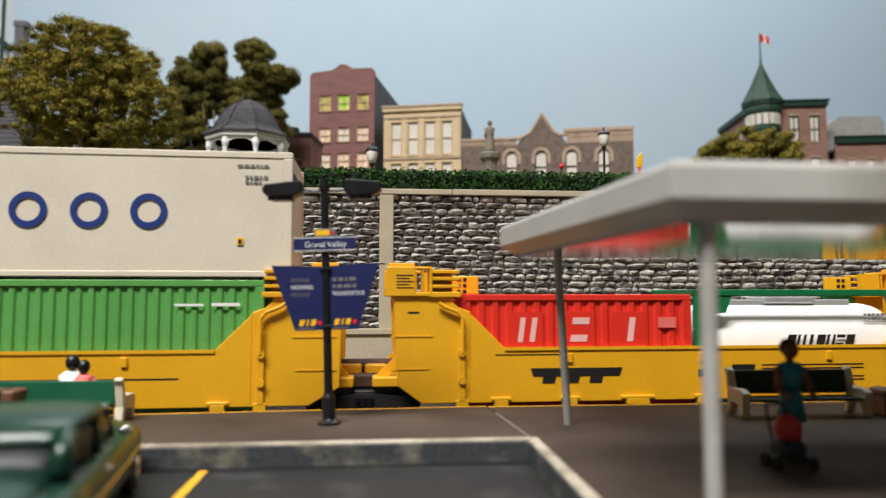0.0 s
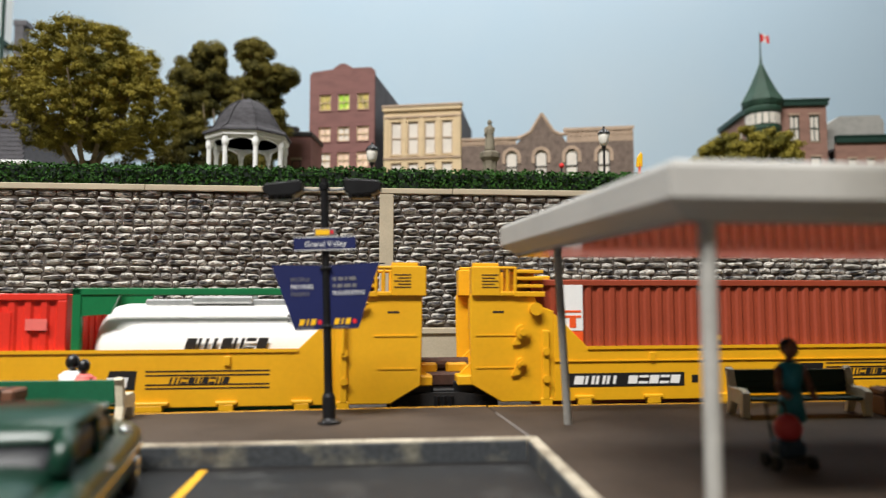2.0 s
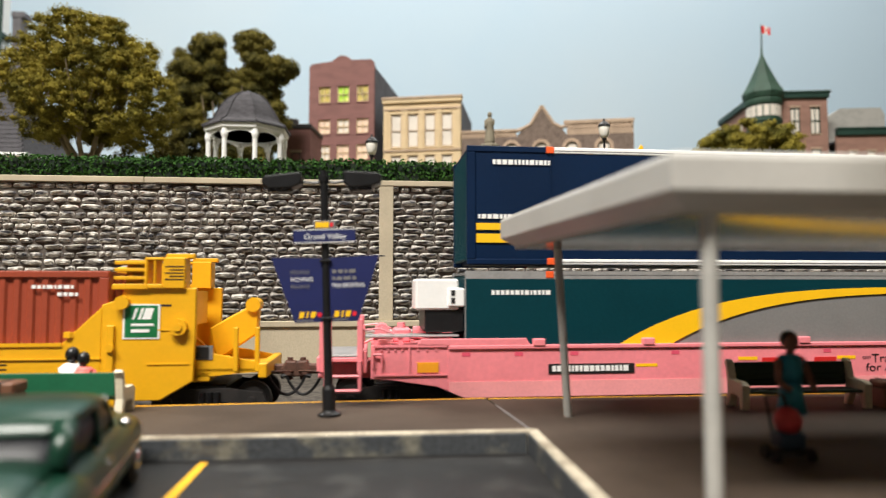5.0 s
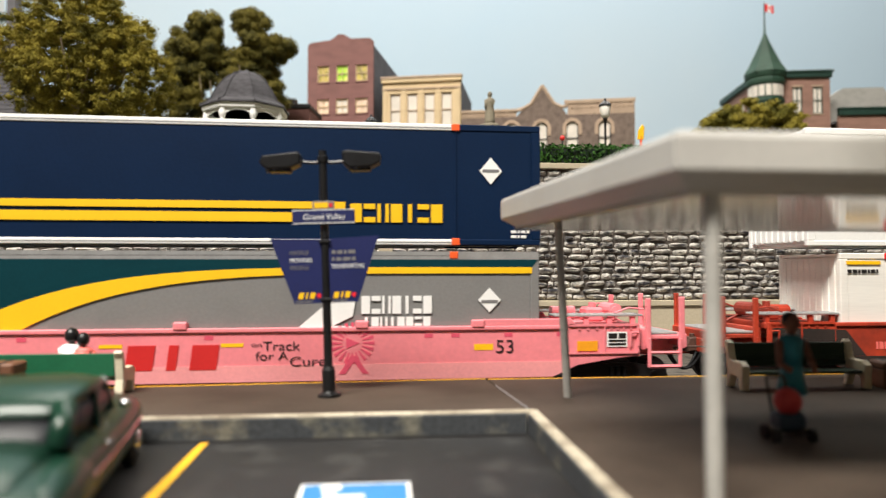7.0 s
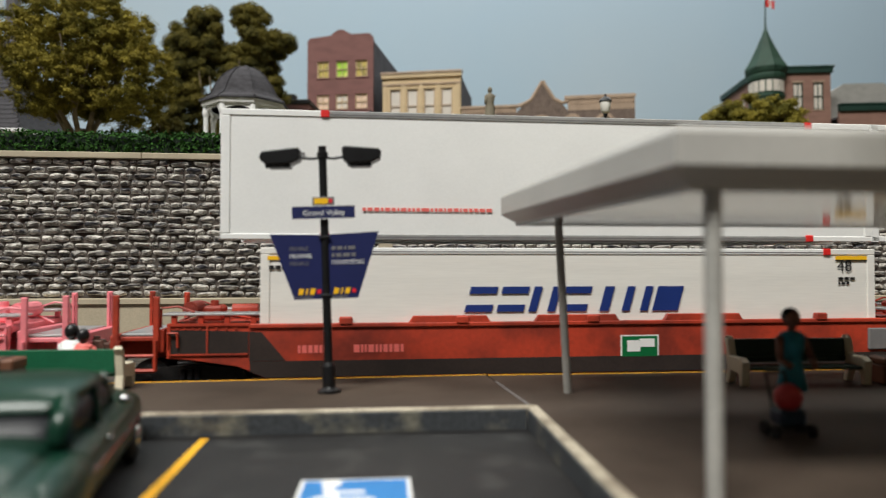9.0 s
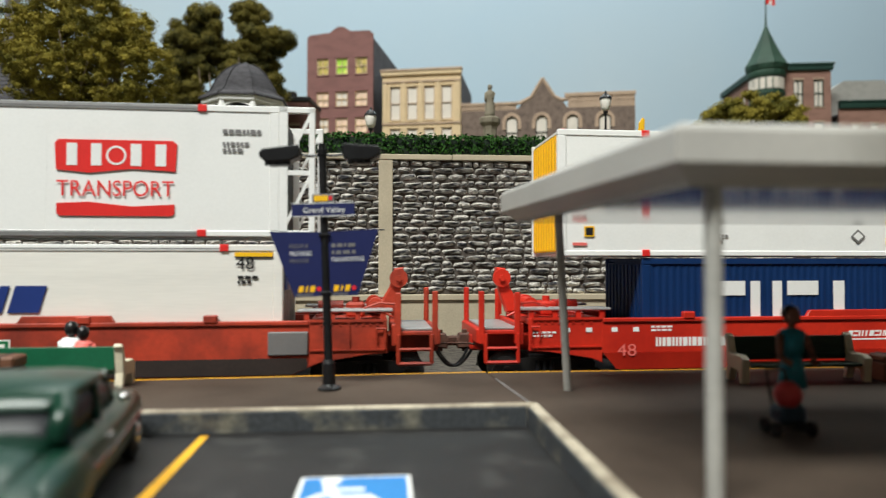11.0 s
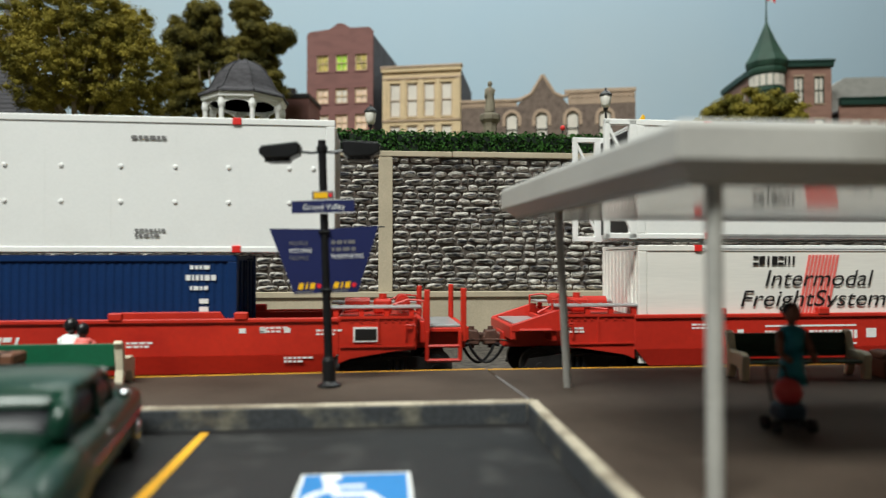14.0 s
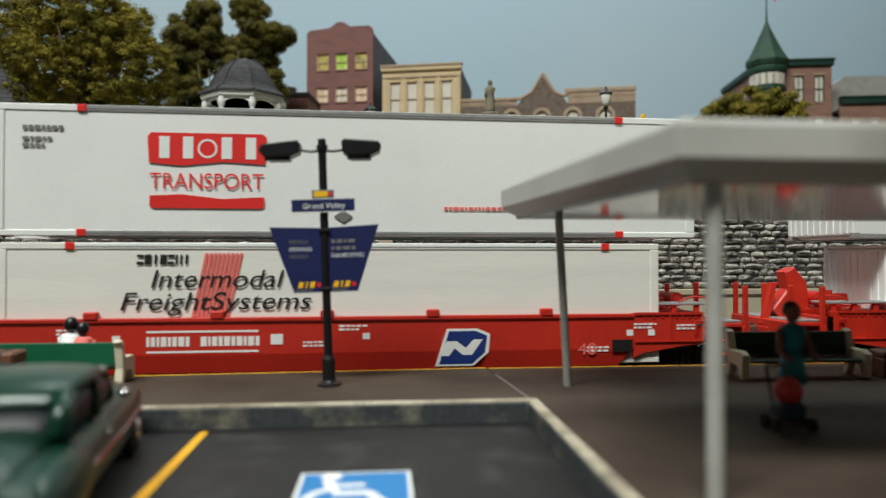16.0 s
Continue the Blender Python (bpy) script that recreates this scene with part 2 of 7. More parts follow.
def lathe(bm, prof, cx=0, cy=0, n=16, turn=0.0):
    rings = []
    for r, z in prof:
        rings.append([bm.verts.new((cx + r * math.cos(turn + 2 * math.pi * i / n), cy + r * math.sin(turn + 2 * math.pi * i / n), z)) for i in range(n)])
    for a, b in zip(rings, rings[1:]):
        for i in range(n):
            j = (i + 1) % n
            bm.faces.new((a[i], a[j], b[j], b[i]))
    bm.faces.new(list(reversed(rings[0]))), bm.faces.new(rings[-1])
    return bm


def ball(bm, x, y, z, rx, ry=None, rz=None, u=12, v=8):
    ry, rz = ry or rx, rz or rx
    bmesh.ops.create_uvsphere(bm, u_segments=u, v_segments=v, radius=1,
                              matrix=Matrix.Translation((x, y, z)) @ Matrix.Diagonal((rx, ry, rz, 1)))
    return bm


def part(name, bm, material, parent=None, label="", smooth=False):
    me = bpy.data.meshes.new(name)
    bmesh.ops.scale(bm, vec=(MM, MM, MM), verts=bm.verts)
    bm.to_mesh(me)
    bm.free()
    if smooth:
        me.polygons.foreach_set("use_smooth", [True] * len(me.polygons))
    me.materials.append(material if not isinstance(material, str) else M[material])
    ob = new(name, me)
    if parent:
        ob.parent = parent
    if label:
        tagged(ob, label)
    return ob


def thing(name, label, category, x=0, y=0, z=0, rz=0, group="", kind=""):
    e = new(name)
    e.empty_display_size = 0.01
    e.matrix_world = pose(x * MM, y * MM, z * MM, 0, 0, rz)
    return tagged(e, label, category, group, kind)


def shell(name, bm, material, label, category="", kind="structure"):
    return tagged(part(name, bm, material, None, label), label, category, "", kind)


def text(s, material, parent, x0, x1, z, h, y, shear=0.0, name="lettering", proud=0.1):
    """Words facing -y, from x0 to x1, standing on z, capitals h high."""
    cu = bpy.data.curves.new("words", "FONT")
    cu.body, cu.size, cu.shear, cu.extrude = s, 1.0, shear, 0.0
    tmp = bpy.data.objects.new("words", cu)
    scene.collection.objects.link(tmp)
    bpy.context.view_layer.update()
    me = bpy.data.meshes.new_from_object(tmp.evaluated_get(bpy.context.evaluated_depsgraph_get()))
    bpy.data.objects.remove(tmp)
    co = np.array([v.co[:] for v in me.vertices])
    lo, hi = co[:, 0].min(), co[:, 0].max()
    k = (x1 - x0) / (hi - lo)
    kz = h / 0.69
    for v, c in zip(me.vertices, co):
        v.co = ((x0 + (c[0] - lo) * k) * MM, (y - proud) * MM, (z + c[1] * kz) * MM)
    me.materials.append(M[material])
    me.name = name
    ob = new(name, me)
    ob.parent = parent
    return ob


def decal(parent, material, x0, x1, z0, z1, y, name="marking", slant=0.0, label=""):
    bm = bmn()
    d = slant * (z1 - z0)
    prism(bm, [(x0, z0), (x1, z0), (x1 + d, z1), (x0 + d, z1)], y - 0.08, y + 0.05)
    return part(name, bm, material, parent, label)


def emblem(parent, material, x0, x1, z0, z1, y, code, slant=0.0, t=0.24, name="emblem"):
    """Plain bars in place of a maker's mark, one cell for each sign of code: = two level bars, | two upright bars, i one bar, b a block."""
    n = len(code)
    cw = (x1 - x0) / n
    h = z1 - z0

    def bar(a, b, c, d):
        k = slant
        part(name, prism(bmn(), [(a + k * (c - z0), c), (b + k * (c - z0), c), (b + k * (d - z0), d), (a + k * (d - z0), d)], y - 0.08, y + 0.04), material, parent)
    for i, ch in enumerate(code):
        a, b = x0 + i * cw + 0.07 * cw, x0 + (i + 1) * cw - 0.08 * cw
        w = b - a
        if ch == "=":
            bar(a, b, z0, z0 + 0.28 * h)
            bar(a, b, z1 - 0.28 * h, z1)
        elif ch == "|":
            bar(a, a + 0.30 * w, z0, z1)
            bar(b - 0.30 * w, b, z0, z1)
        elif ch == " ":
            continue
        elif ch == "i":
            bar(a + 0.32 * w, b - 0.32 * w, z0, z1)
        else:
            bar(a, b, z0, z1)


def ring(parent, material, x, z, r, t, y, name="emblem", n=28, a0=0.0, a1=360.0):
    bm = bmn()
    for i in range(n):
        p, q = (radians(a0 + (a1 - a0) * k / n) for k in (i, i + 1))
        prism(bm, [(x + r * math.cos(p), z + r * math.sin(p)), (x + r * math.cos(q), z + r * math.sin(q)),
                   (x + (r - t) * math.cos(q), z + (r - t) * math.sin(q)), (x + (r - t) * math.cos(p), z + (r - t) * math.sin(p))], y - 0.08, y + 0.04)
    bmesh.ops.remove_doubles(bm, verts=bm.verts, dist=0.01)
    return part(name, bm, material, parent)


def leaves(name, blobs, count, size, material, parent=None, seed=1, shell_min=0.72, squash=1.0):
    """A crown: small leaf tufts over the skins of overlapping clumps (cx, cy, cz, rx, ry, rz)."""
    g = np.random.default_rng(seed)
    bl = np.array(blobs, float)
    area = (bl[:, 3] * bl[:, 5]) ** 0.8
    pick = g.choice(len(bl), count, p=area / area.sum())
    d = g.normal(size=(count, 3))
    d /= np.linalg.norm(d, axis=1)[:, None]
    r = g.uniform(shell_min, 1.06, (count, 1))
    lump = 1 + 0.10 * np.sin(d[:, :1] * 9 + pick[:, None]) * np.sin(d[:, 2:3] * 11 + 2 * pick[:, None])
    c = bl[pick, :3] + d * bl[pick, 3:6] * r * lump
    nrm = d + g.normal(scale=0.55, size=d.shape)
    nrm /= np.linalg.norm(nrm, axis=1)[:, None]
    a = np.cross(nrm, g.normal(size=d.shape))
    a /= np.linalg.norm(a, axis=1)[:, None]
    b = np.cross(nrm, a)
    s = size * g.uniform(0.55, 1.3, (count, 1))
    v = np.stack([c - a * s, c + b * s * 0.7 + nrm * s * 0.3, c + a * s, c - b * s * 0.7], 1).reshape(-1, 3) * MM
    f = np.arange(count * 4).reshape(-1, 4).tolist()
    me = bpy.data.meshes.new(name)
    me.from_pydata(v.tolist(), [], f)
    me.materials.append(M[material])
    ob = new(name, me)
    if parent:
        ob.parent = parent
    return ob


# ---------------------------------------------------------------- room and ground
WALL_Y = 290.0        # face of the retaining wall
UP = 74.5             # upper street level
RAIL = -6.5           # top of the rails
TRACK_Y = 186.0
TRACK_SLOPE = 0.02   # the track draws away from the platform towards +x


def build_room():
    X0, X1, Y0, Y1, Z0, Z1 = -2300, 2500, -1500, 1300, -950, 1400
    shell("floor", box(bmn(), X0, X1, Y0, Y1, Z0 - 50, Z0), "roomfloor", "grey-brown floor of the layout room", "floor")
    shell("ceiling", box(bmn(), X0, X1, Y0, Y1, Z1, Z1 + 60), "room", "plain grey ceiling of the layout room", "ceiling")
    shell("backdrop", box(bmn(), X0, X1, Y1, Y1 + 60, Z0, Z1), "backdrop", "pale blue painted sky backdrop behind the town", "backdrop")
    shell("wall_south", box(bmn(), X0, X1, Y0 - 60, Y0, Z0, Z1), "room", "plain grey room wall", "wall")
    shell("wall_west", box(bmn(), X0 - 60, X0, Y0, Y1, Z0, Z1), "room", "plain grey room wall", "wall")
    shell("wall_east", box(bmn(), X1, X1 + 60, Y0, Y1, Z0, Z1), "room", "plain grey room wall", "wall")
    shell("ground", box(bmn(), -1900, 2100, -320, WALL_Y + 8, -40, -9.2), "ballast", "grey ballasted ground of the model railway", "ground")
    shell("upper_ground", box(bmn(), -1900, 2100, WALL_Y + 8, 1296, -40, UP), "soil", "raised town terrace of earth and turf", "ground")


build_room()


def build_track():
    bm = bmn()
    for y in (-8.25, 8.25):
        prism(bm, [(y - 1.1, RAIL - 2.1), (y + 1.1, RAIL - 2.1), (y + 0.3, RAIL - 1.6), (y + 0.3, RAIL - 0.7), (y + 0.45, RAIL), (y - 0.45, RAIL), (y - 0.3, RAIL - 0.7), (y - 0.3, RAIL - 1.6)], -900, 1900, "x")
    r = thing("railway_track", "worn steel rails on dark wooden ties", "track", 0, TRACK_Y, 0, math.degrees(math.atan(TRACK_SLOPE)), kind="structure")
    part("rails", bm, "steel", r)
    bm = bmn()
    for i in range(300):
        x = -880 + i * 9.0
        box(bm, x, x + 2.6, -15, 15, -9.3, RAIL - 2.05)
    tagged(part("ties", bm, "tie", r), kind="stuff")


build_track()

# platform in two slabs; the joint runs from the kerb corner to the edge
KY = 126.0     # kerb line towards the lot
LOT = -4.0


def build_platform():
    shell("platform", prism(prism(bmn(), [(-420, KY + 1.0), (28, KY + 1.0), (25.2, 163.4), (-57, 159.6), (-420, 143)], -9.4, 0, "z", 0.25),
                            [(28.4, KY + 1.4), (23.9, -320), (900, -320), (900, 166), (82, 163.3), (25.8, 163.6)], -9.4, -0.15, "z", 0.25),
          "platform", "worn brown-grey asphalt station platform with a joint", "platform")
    # painted edge line
    bm = bmn()
    prism(bm, [(25.2, 163.3), (25.2, 162.4), (-57, 158.6), (-420, 142), (-420, 142.9), (-57, 159.5)], -0.2, 0.03, "z")
    prism(bm, [(25.8, 163.5), (82, 163.2), (900, 165.9), (900, 165.0), (82, 162.3), (25.8, 162.6)], -0.3, -0.11, "z")
    shell("platform_edge_line", bm, "lineyellow", "thin yellow safety line along the platform edge", "line")
    shell("platform_crack", prism(bmn(), [(27.9, KY + 1.6), (28.3, KY + 1.6), (26.9, 146), (26.2, 154), (26.0, 154), (26.4, 146)], -0.2, 0.025, "z"), "inkgrey", "pale filled crack along the platform joint", "joint")
    # kerbs
    shell("kerb_far", prism(bmn(), [(-420, KY - 0.6), (27.6, KY - 0.6), (29.6, KY + 1.1), (-420, KY + 1.1)], LOT - 0.2, 0.12, "z", 0.3),
          "kerb", "chipped off-white concrete kerb of the parking lot", "kerb")
    shell("kerb_side", prism(bmn(), [(27.6, KY - 1.2), (29.7, KY + 1.3), (25.6, -320), (23.4, -320)], LOT - 0.2, 0.1, "z", 0.3),
          "kerb", "chipped off-white concrete kerb of the parking lot", "kerb")
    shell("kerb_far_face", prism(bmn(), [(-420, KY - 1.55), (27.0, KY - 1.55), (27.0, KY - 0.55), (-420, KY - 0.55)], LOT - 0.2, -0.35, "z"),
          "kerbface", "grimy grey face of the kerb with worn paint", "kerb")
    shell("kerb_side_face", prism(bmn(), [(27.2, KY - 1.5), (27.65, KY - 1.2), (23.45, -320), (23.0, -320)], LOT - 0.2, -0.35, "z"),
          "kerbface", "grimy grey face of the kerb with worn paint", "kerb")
    # flat black strip on the lot draws the dark gap at the kerb foot
    shell("kerb_gap", prism(bmn(), [(-420, KY - 2.5), (26.4, KY - 2.5), (22.6, -320), (23.1, -320), (27.0, KY - 1.5), (-420, KY - 1.5)], LOT - 0.3, LOT + 0.04, "z"),
          "ink", "black strip laid along the kerb foot for its dark gap", "joint")
    shell("parking_lot", box(bmn(), -420, 30, -320, KY - 1, LOT - 4, LOT), "lot", "dark stained asphalt parking lot with scuffs", "ground")


build_platform()
# added out-of-view wall that blocks lamp light from the platform under the canopy
shell("wall_platform", box(bmn(), 49, 420, 49, 55, -0.4, 190, 0.4), "concrete", "plain beige wall, unseen, added to keep light off the platform", "wall")


def build_lot_marks():
    bm = bmn()
    prism(bm, [(-32.6, 123.0), (-31.1, 123.0), (-29.6, 40), (-31.6, 40)], LOT - 0.1, LOT + 0.05, "z")
    shell("stall_line", bm, "lineyellow", "yellow painted parking stall line", "line")
    p = thing("accessible_bay_marking", "blue square parking marking with white wheelchair symbol", "road marking", -3.9, 89.2, LOT)
    part("field_border", box(bmn(), -7.8, 7.8, -8.9, 8.9, -0.1, 0.05), "crisp", p)
    part("blue_field", box(bmn(), -7.25, 7.25, -8.3, 8.3, 0.0, 0.09), "signblue", p)
    bm = bmn()
    cyl(bm, (-2.2, 7.0, 0.08), (-2.2, 7.0, 0.14), 1.5, n=20)
    for k, pts in enumerate(([(-3.4, 5.3), (-1.6, 5.3), (-0.6, 0.9), (-2.4, 0.9)], [(-1.4, 3.8), (2.6, 3.8), (2.6, 2.6), (-1.2, 2.6)],
                             [(-1.6, 1.0), (3.4, 1.0), (3.4, -0.6), (-1.6, -0.6)], [(2.2, 0.6), (3.8, 0.6), (6.2, -4.4), (4.6, -5.0)])):
        prism(bm, pts, 0.08, 0.13 + 0.015 * k, "z")
    bmesh.ops.translate(bm, vec=(-1.2, 0, 0), verts=bm.verts)
    part("symbol_body", bm, "crisp", p)
    bm = bmn()
    for i in range(20):
        a, b = (radians(100 + 250 * k / 20) for k in (i, i + 1))
        prism(bm, [(-0.6 + r * math.cos(t), -2.2 + r * math.sin(t)) for r, t in ((4.9, a), (4.9, b), (3.6, b), (3.6, a))], 0.08, 0.16, "z")
    bmesh.ops.translate(bm, vec=(-1.2, 0, 0), verts=bm.verts)
    part("symbol_wheel", bm, "crisp", p)


build_lot_marks()


# ---------------------------------------------------------------- retaining wall
def stone_mesh(g, w, h, d):
    """A rough rubble block: blunt ends, a steep upper slope, a broken brow and an undercut lower slope."""
    bm = bmn()
    j = lambda a: g.uniform(-a, a)
    a, c = w / 2, h / 2
    rim = [(-a, j(0.3)), (-a * 0.82, -c * 0.8 + j(0.2)), (j(a / 4), -c + j(0.16)), (a * 0.82, -c * 0.8 + j(0.2)), (a, j(0.3)),
           (a * 0.84, c * 0.8 + j(0.2)), (j(a / 4), c + j(0.16)), (-a * 0.84, c * 0.8 + j(0.2))]
    back = [bm.verts.new((x * 1.02, 0.7, z * 1.02)) for x, z in rim]
    edge = [bm.verts.new((x, -0.1 + j(0.15), z)) for x, z in rim]
    n = len(rim)
    for i in range(n):
        k = (i + 1) % n
        bm.faces.new((back[i], back[k], edge[k], edge[i]))
    xs = [-a * 0.62, -a * 0.22 + j(0.3), a * 0.2 + j(0.3), a * 0.62]
    low = [bm.verts.new((x + j(0.25), -d * 0.86 + j(0.3), -c * 0.34 + j(0.22))) for x in xs]
    top = [bm.verts.new((x + j(0.25), -d + j(0.35), c * 0.22 + j(0.24))) for x in xs]
    for i in range(3):
        bm.faces.new((low[i], low[i + 1], top[i + 1], top[i]))
    for f in ((edge[1], edge[2], low[1], low[0]), (edge[2], low[2], low[1]), (edge[2], edge[3], low[3], low[2]), (edge[3], edge[4], top[3], low[3]),
              (edge[4], edge[5], top[3]), (edge[5], edge[6], top[2], top[3]), (edge[6], top[1], top[2]), (edge[6], edge[7], top[0], top[1]),
              (edge[7], edge[0], top[0]), (edge[0], edge[1], low[0], top[0])):
        bm.faces.new(f)
    bmesh.ops.recalc_face_normals(bm, faces=bm.faces[:])
    return bm


def build_wall():
    w = thing("retaining_wall", "grey rubble stone retaining wall with concrete coping and pilasters", "wall", 0, WALL_Y, 0, kind="structure")
    part("wall_core", box(bmn(), -1900, 2100, 0, 8, -9.2, 71.5), "mortar", w)
    cg = random.Random(21)
    for x0, x1 in ((-1900, -300), *[(-300 + 66 * i, -300 + 66 * (i + 1)) for i in range(12)], (492, 2100)):
        dz, dy = cg.uniform(-0.12, 0.12), cg.uniform(-0.15, 0.15)
        part("coping_stone", box(bmn(), x0 + 0.08, x1 - 0.08, -2.2 + dy, 8.2, 72.0, 74.6 + dz, 0.3), "concrete", w)
    part("plinth", box(bmn(), -1900, 2100, -3.0, 0.2, -9.2, 12.6, 0.3), "concrete", w)
    part("plinth_ledge", box(bmn(), -1900, 2100, -4.0, 0.2, 10.6, 13.2, 0.3), "concrete", w)
    for x in (-2.3, 330, -340):
        part("pilaster", box(bmn(), x, x + 6.2, -2.0, 0.3, 13.2, 72.0, 0.25), "concrete", w)
    g = random.Random(4)
    kinds = []
    for wd in (2.6, 4.4, 5.6, 6.6, 7.6, 9.2):
        for _ in range(3):
            b = stone_mesh(g, wd, g.uniform(2.2, 2.8), g.uniform(1.1, 2.0))
            me = bpy.data.meshes.new("stone")
            bmesh.ops.scale(b, vec=(MM, MM, MM), verts=b.verts)
            b.to_mesh(me)
            b.free()
            me.materials.append(M["stone"])
            kinds.append((wd, me))
    rest = []
    singles = 0
    rows = 20
    for r in range(rows):
        z = 14.9 + r * 2.92
        x = -262 + g.uniform(0, 5)
        while x < 420:
            wd, me = g.choice(kinds)
            xc = x + wd / 2
            x += wd + g.uniform(0.05, 0.5)
            zz = z + g.uniform(-0.25, 0.25) + 0.4 * math.sin(x * 0.045 + r * 0.7)
            tilt = g.uniform(-5, 5)
            if -62 < xc < 62 and singles < 300 and r % 2 == 0 or (-62 < xc < 30 and singles < 300):
                ob = new("stone", me)
                ob.parent = w
                ob.matrix_local = pose(xc * MM, 0, zz * MM, 0, tilt, 0)
                singles += 1
            else:
                rest.append((me, xc, zz, tilt))
    vs, fs = [], []
    for me, xc, zz, tilt in rest:
        m = pose(xc * MM, 0, zz * MM, 0, tilt, 0)
        k = len(vs)
        vs += [(m @ v.co)[:] for v in me.vertices]
        fs += [[k + i for i in p.vertices] for p in me.polygons]
    me = bpy.data.meshes.new("stonework")
    me.from_pydata(vs, [], fs)
    me.materials.append(M["stonejoin"])
    ob = new("stonework", me)
    ob.parent = w
    tagged(ob, kind="stuff")


def build_hedge():
    h = thing("hedge", "clipped dense green hedge along the wall top", "hedge", 0, WALL_Y, UP)
    g = random.Random(8)
    bm = bmn()
    blobs = []
    x = -300
    while x < 460:
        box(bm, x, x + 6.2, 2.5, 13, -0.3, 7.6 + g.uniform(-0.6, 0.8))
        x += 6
    part("hedge_core", bm, "hedgeshade", h)
    x = -300
    while x < 460:
        for y, z in ((2.2, 2.6), (2.2, 6.4), (6, 8.3), (10, 8.3)):
            blobs.append((x + g.uniform(-1, 1), y, z + g.uniform(-0.5, 0.5), 3.2, 1.9, 2.4))
        x += 4.6
    ob = leaves("leaves", blobs, 42000, 0.75, "hedge", h, 3, 0.8)
    tagged(ob, kind="stuff")



# ---------------------------------------------------------------- the train
# Local space of every vehicle and box: x along the train, y = 0 on the track's middle line (-y faces the platform),
# z = 0 on the platform's level.
TRAIN = []


def rolling(name, label, category, u, group=""):
    e = thing(name, label, category, u, TRACK_Y, 0, group=group)
    TRAIN.append((e, u - (3.0 if u > 920 else 0.0)))
    return e


SIDE = 15.0     # half width of a well car


def truck(car, x, joint=False):
    prof = [(x - 15, -3.6), (x - 13, 0.4), (x - 4, 1.6), (x + 4, 1.6), (x + 13, 0.4), (x + 15, -3.6), (x + 10, -4.4), (x + 4, -1.8), (x - 4, -1.8), (x - 10, -4.4)]
    t = part("truck_bolster", box(bmn(), x - 4, x + 4, -10.1, 10.1, -2.5, 2.4, 0.4), "black", car, "black cast railway truck")
    if joint:
        part("articulation_bearing", cyl(box(bmn(), x - 6, x + 6, -6, 6, 2.4, 6.2, 0.6), (x - 8, 0, 8.0), (x + 8, 0, 8.0), 1.8, n=12), "couplerbrown", t)
        for dx in (-5.4, 5.4):
            for y in (-10.5, 8.0):
                part("bearing_pedestal", box(box(bmn(), x + dx - 2.6, x + dx + 2.6, y, y + 2.5, 1.4, 4.4, 0.3), x + dx - 1.5, x + dx + 1.5, y + 0.3, y + 2.2, 4.3, 5.6, 0.3), "black", t)
    for y in (-11.6, 10.2):
        part("side_frame", prism(bmn(), prof, y, y + 1.4), "dark", t)
    for k in (-1.8, 0, 1.8):
        part("spring", cyl(bmn(), (x + k, -11.9, -2.4), (x + k, -11.9, 0.8), 0.75, n=8), "black", t)
    for dx in (-10.2, 10.2):
        b = bmn()
        for y in (-9.3, 7.4):
            cyl(b, (x + dx, y, -1.6), (x + dx, y + 1.9, -1.6), 4.8, n=24)
            cyl(b, (x + dx, y + (0 if y > 0 else -0.6), -1.6), (x + dx, y + (2.5 if y > 0 else 1.9), -1.6), 3.4, n=20)
        cyl(b, (x + dx, -9, -1.6), (x + dx, 9, -1.6), 0.9, n=8)
        part("wheelset", b, "dark", t)
        b = bmn()
        cyl(b, (x + dx, -12.5, -1.6), (x + dx, -11, -1.6), 1.15, n=10)
        part("bearing_cap", b, "dark", t)


def coupler(car, x, d):
    b = bmn()
    box(b, min(x, x + d * 8), max(x, x + d * 8), -1.3, 1.3, 3.8, 6.4, 0.4)
    prism(b, [(x + d * 7, 3.0), (x + d * 10.4, 3.2), (x + d * 11.2, 5.2), (x + d * 10.2, 7.4), (x + d * 7.4, 7.2), (x + d * 6.6, 5.2)], -2.0, 1.6, "y", 0.4)
    cyl(b, (x + d * 9, -0.4, 2.2), (x + d * 9, -0.4, 8.2), 0.8, n=8)
    part("coupler", b, "couplerbrown", car, "rust-brown knuckle coupler")
    b = bmn()
    pts = [(x + d * k * 0.9, -4.2 + 0.25 * k, 4.6 - 5.6 * math.sin(math.pi * k / 11.0) ** 0.8 - 0.1 * k) for k in range(0, 12)]
    tube(b, pts, 0.42, 8)
    cyl(b, pts[-1], (pts[-1][0] + d * 1.4, pts[-1][1], pts[-1][2] - 0.4), 0.65, n=8)
    part("air_hose", b, "black", car)
    b = bmn()
    tube(b, [(x, -7, 4.8), (x + d * 2.2, -7, 5.2), (x + d * 4.4, -5, 5.0), (x + d * 6.4, -2, 4.6)], 0.3)
    part("uncoupling_lever", b, "couplerbrown", car)


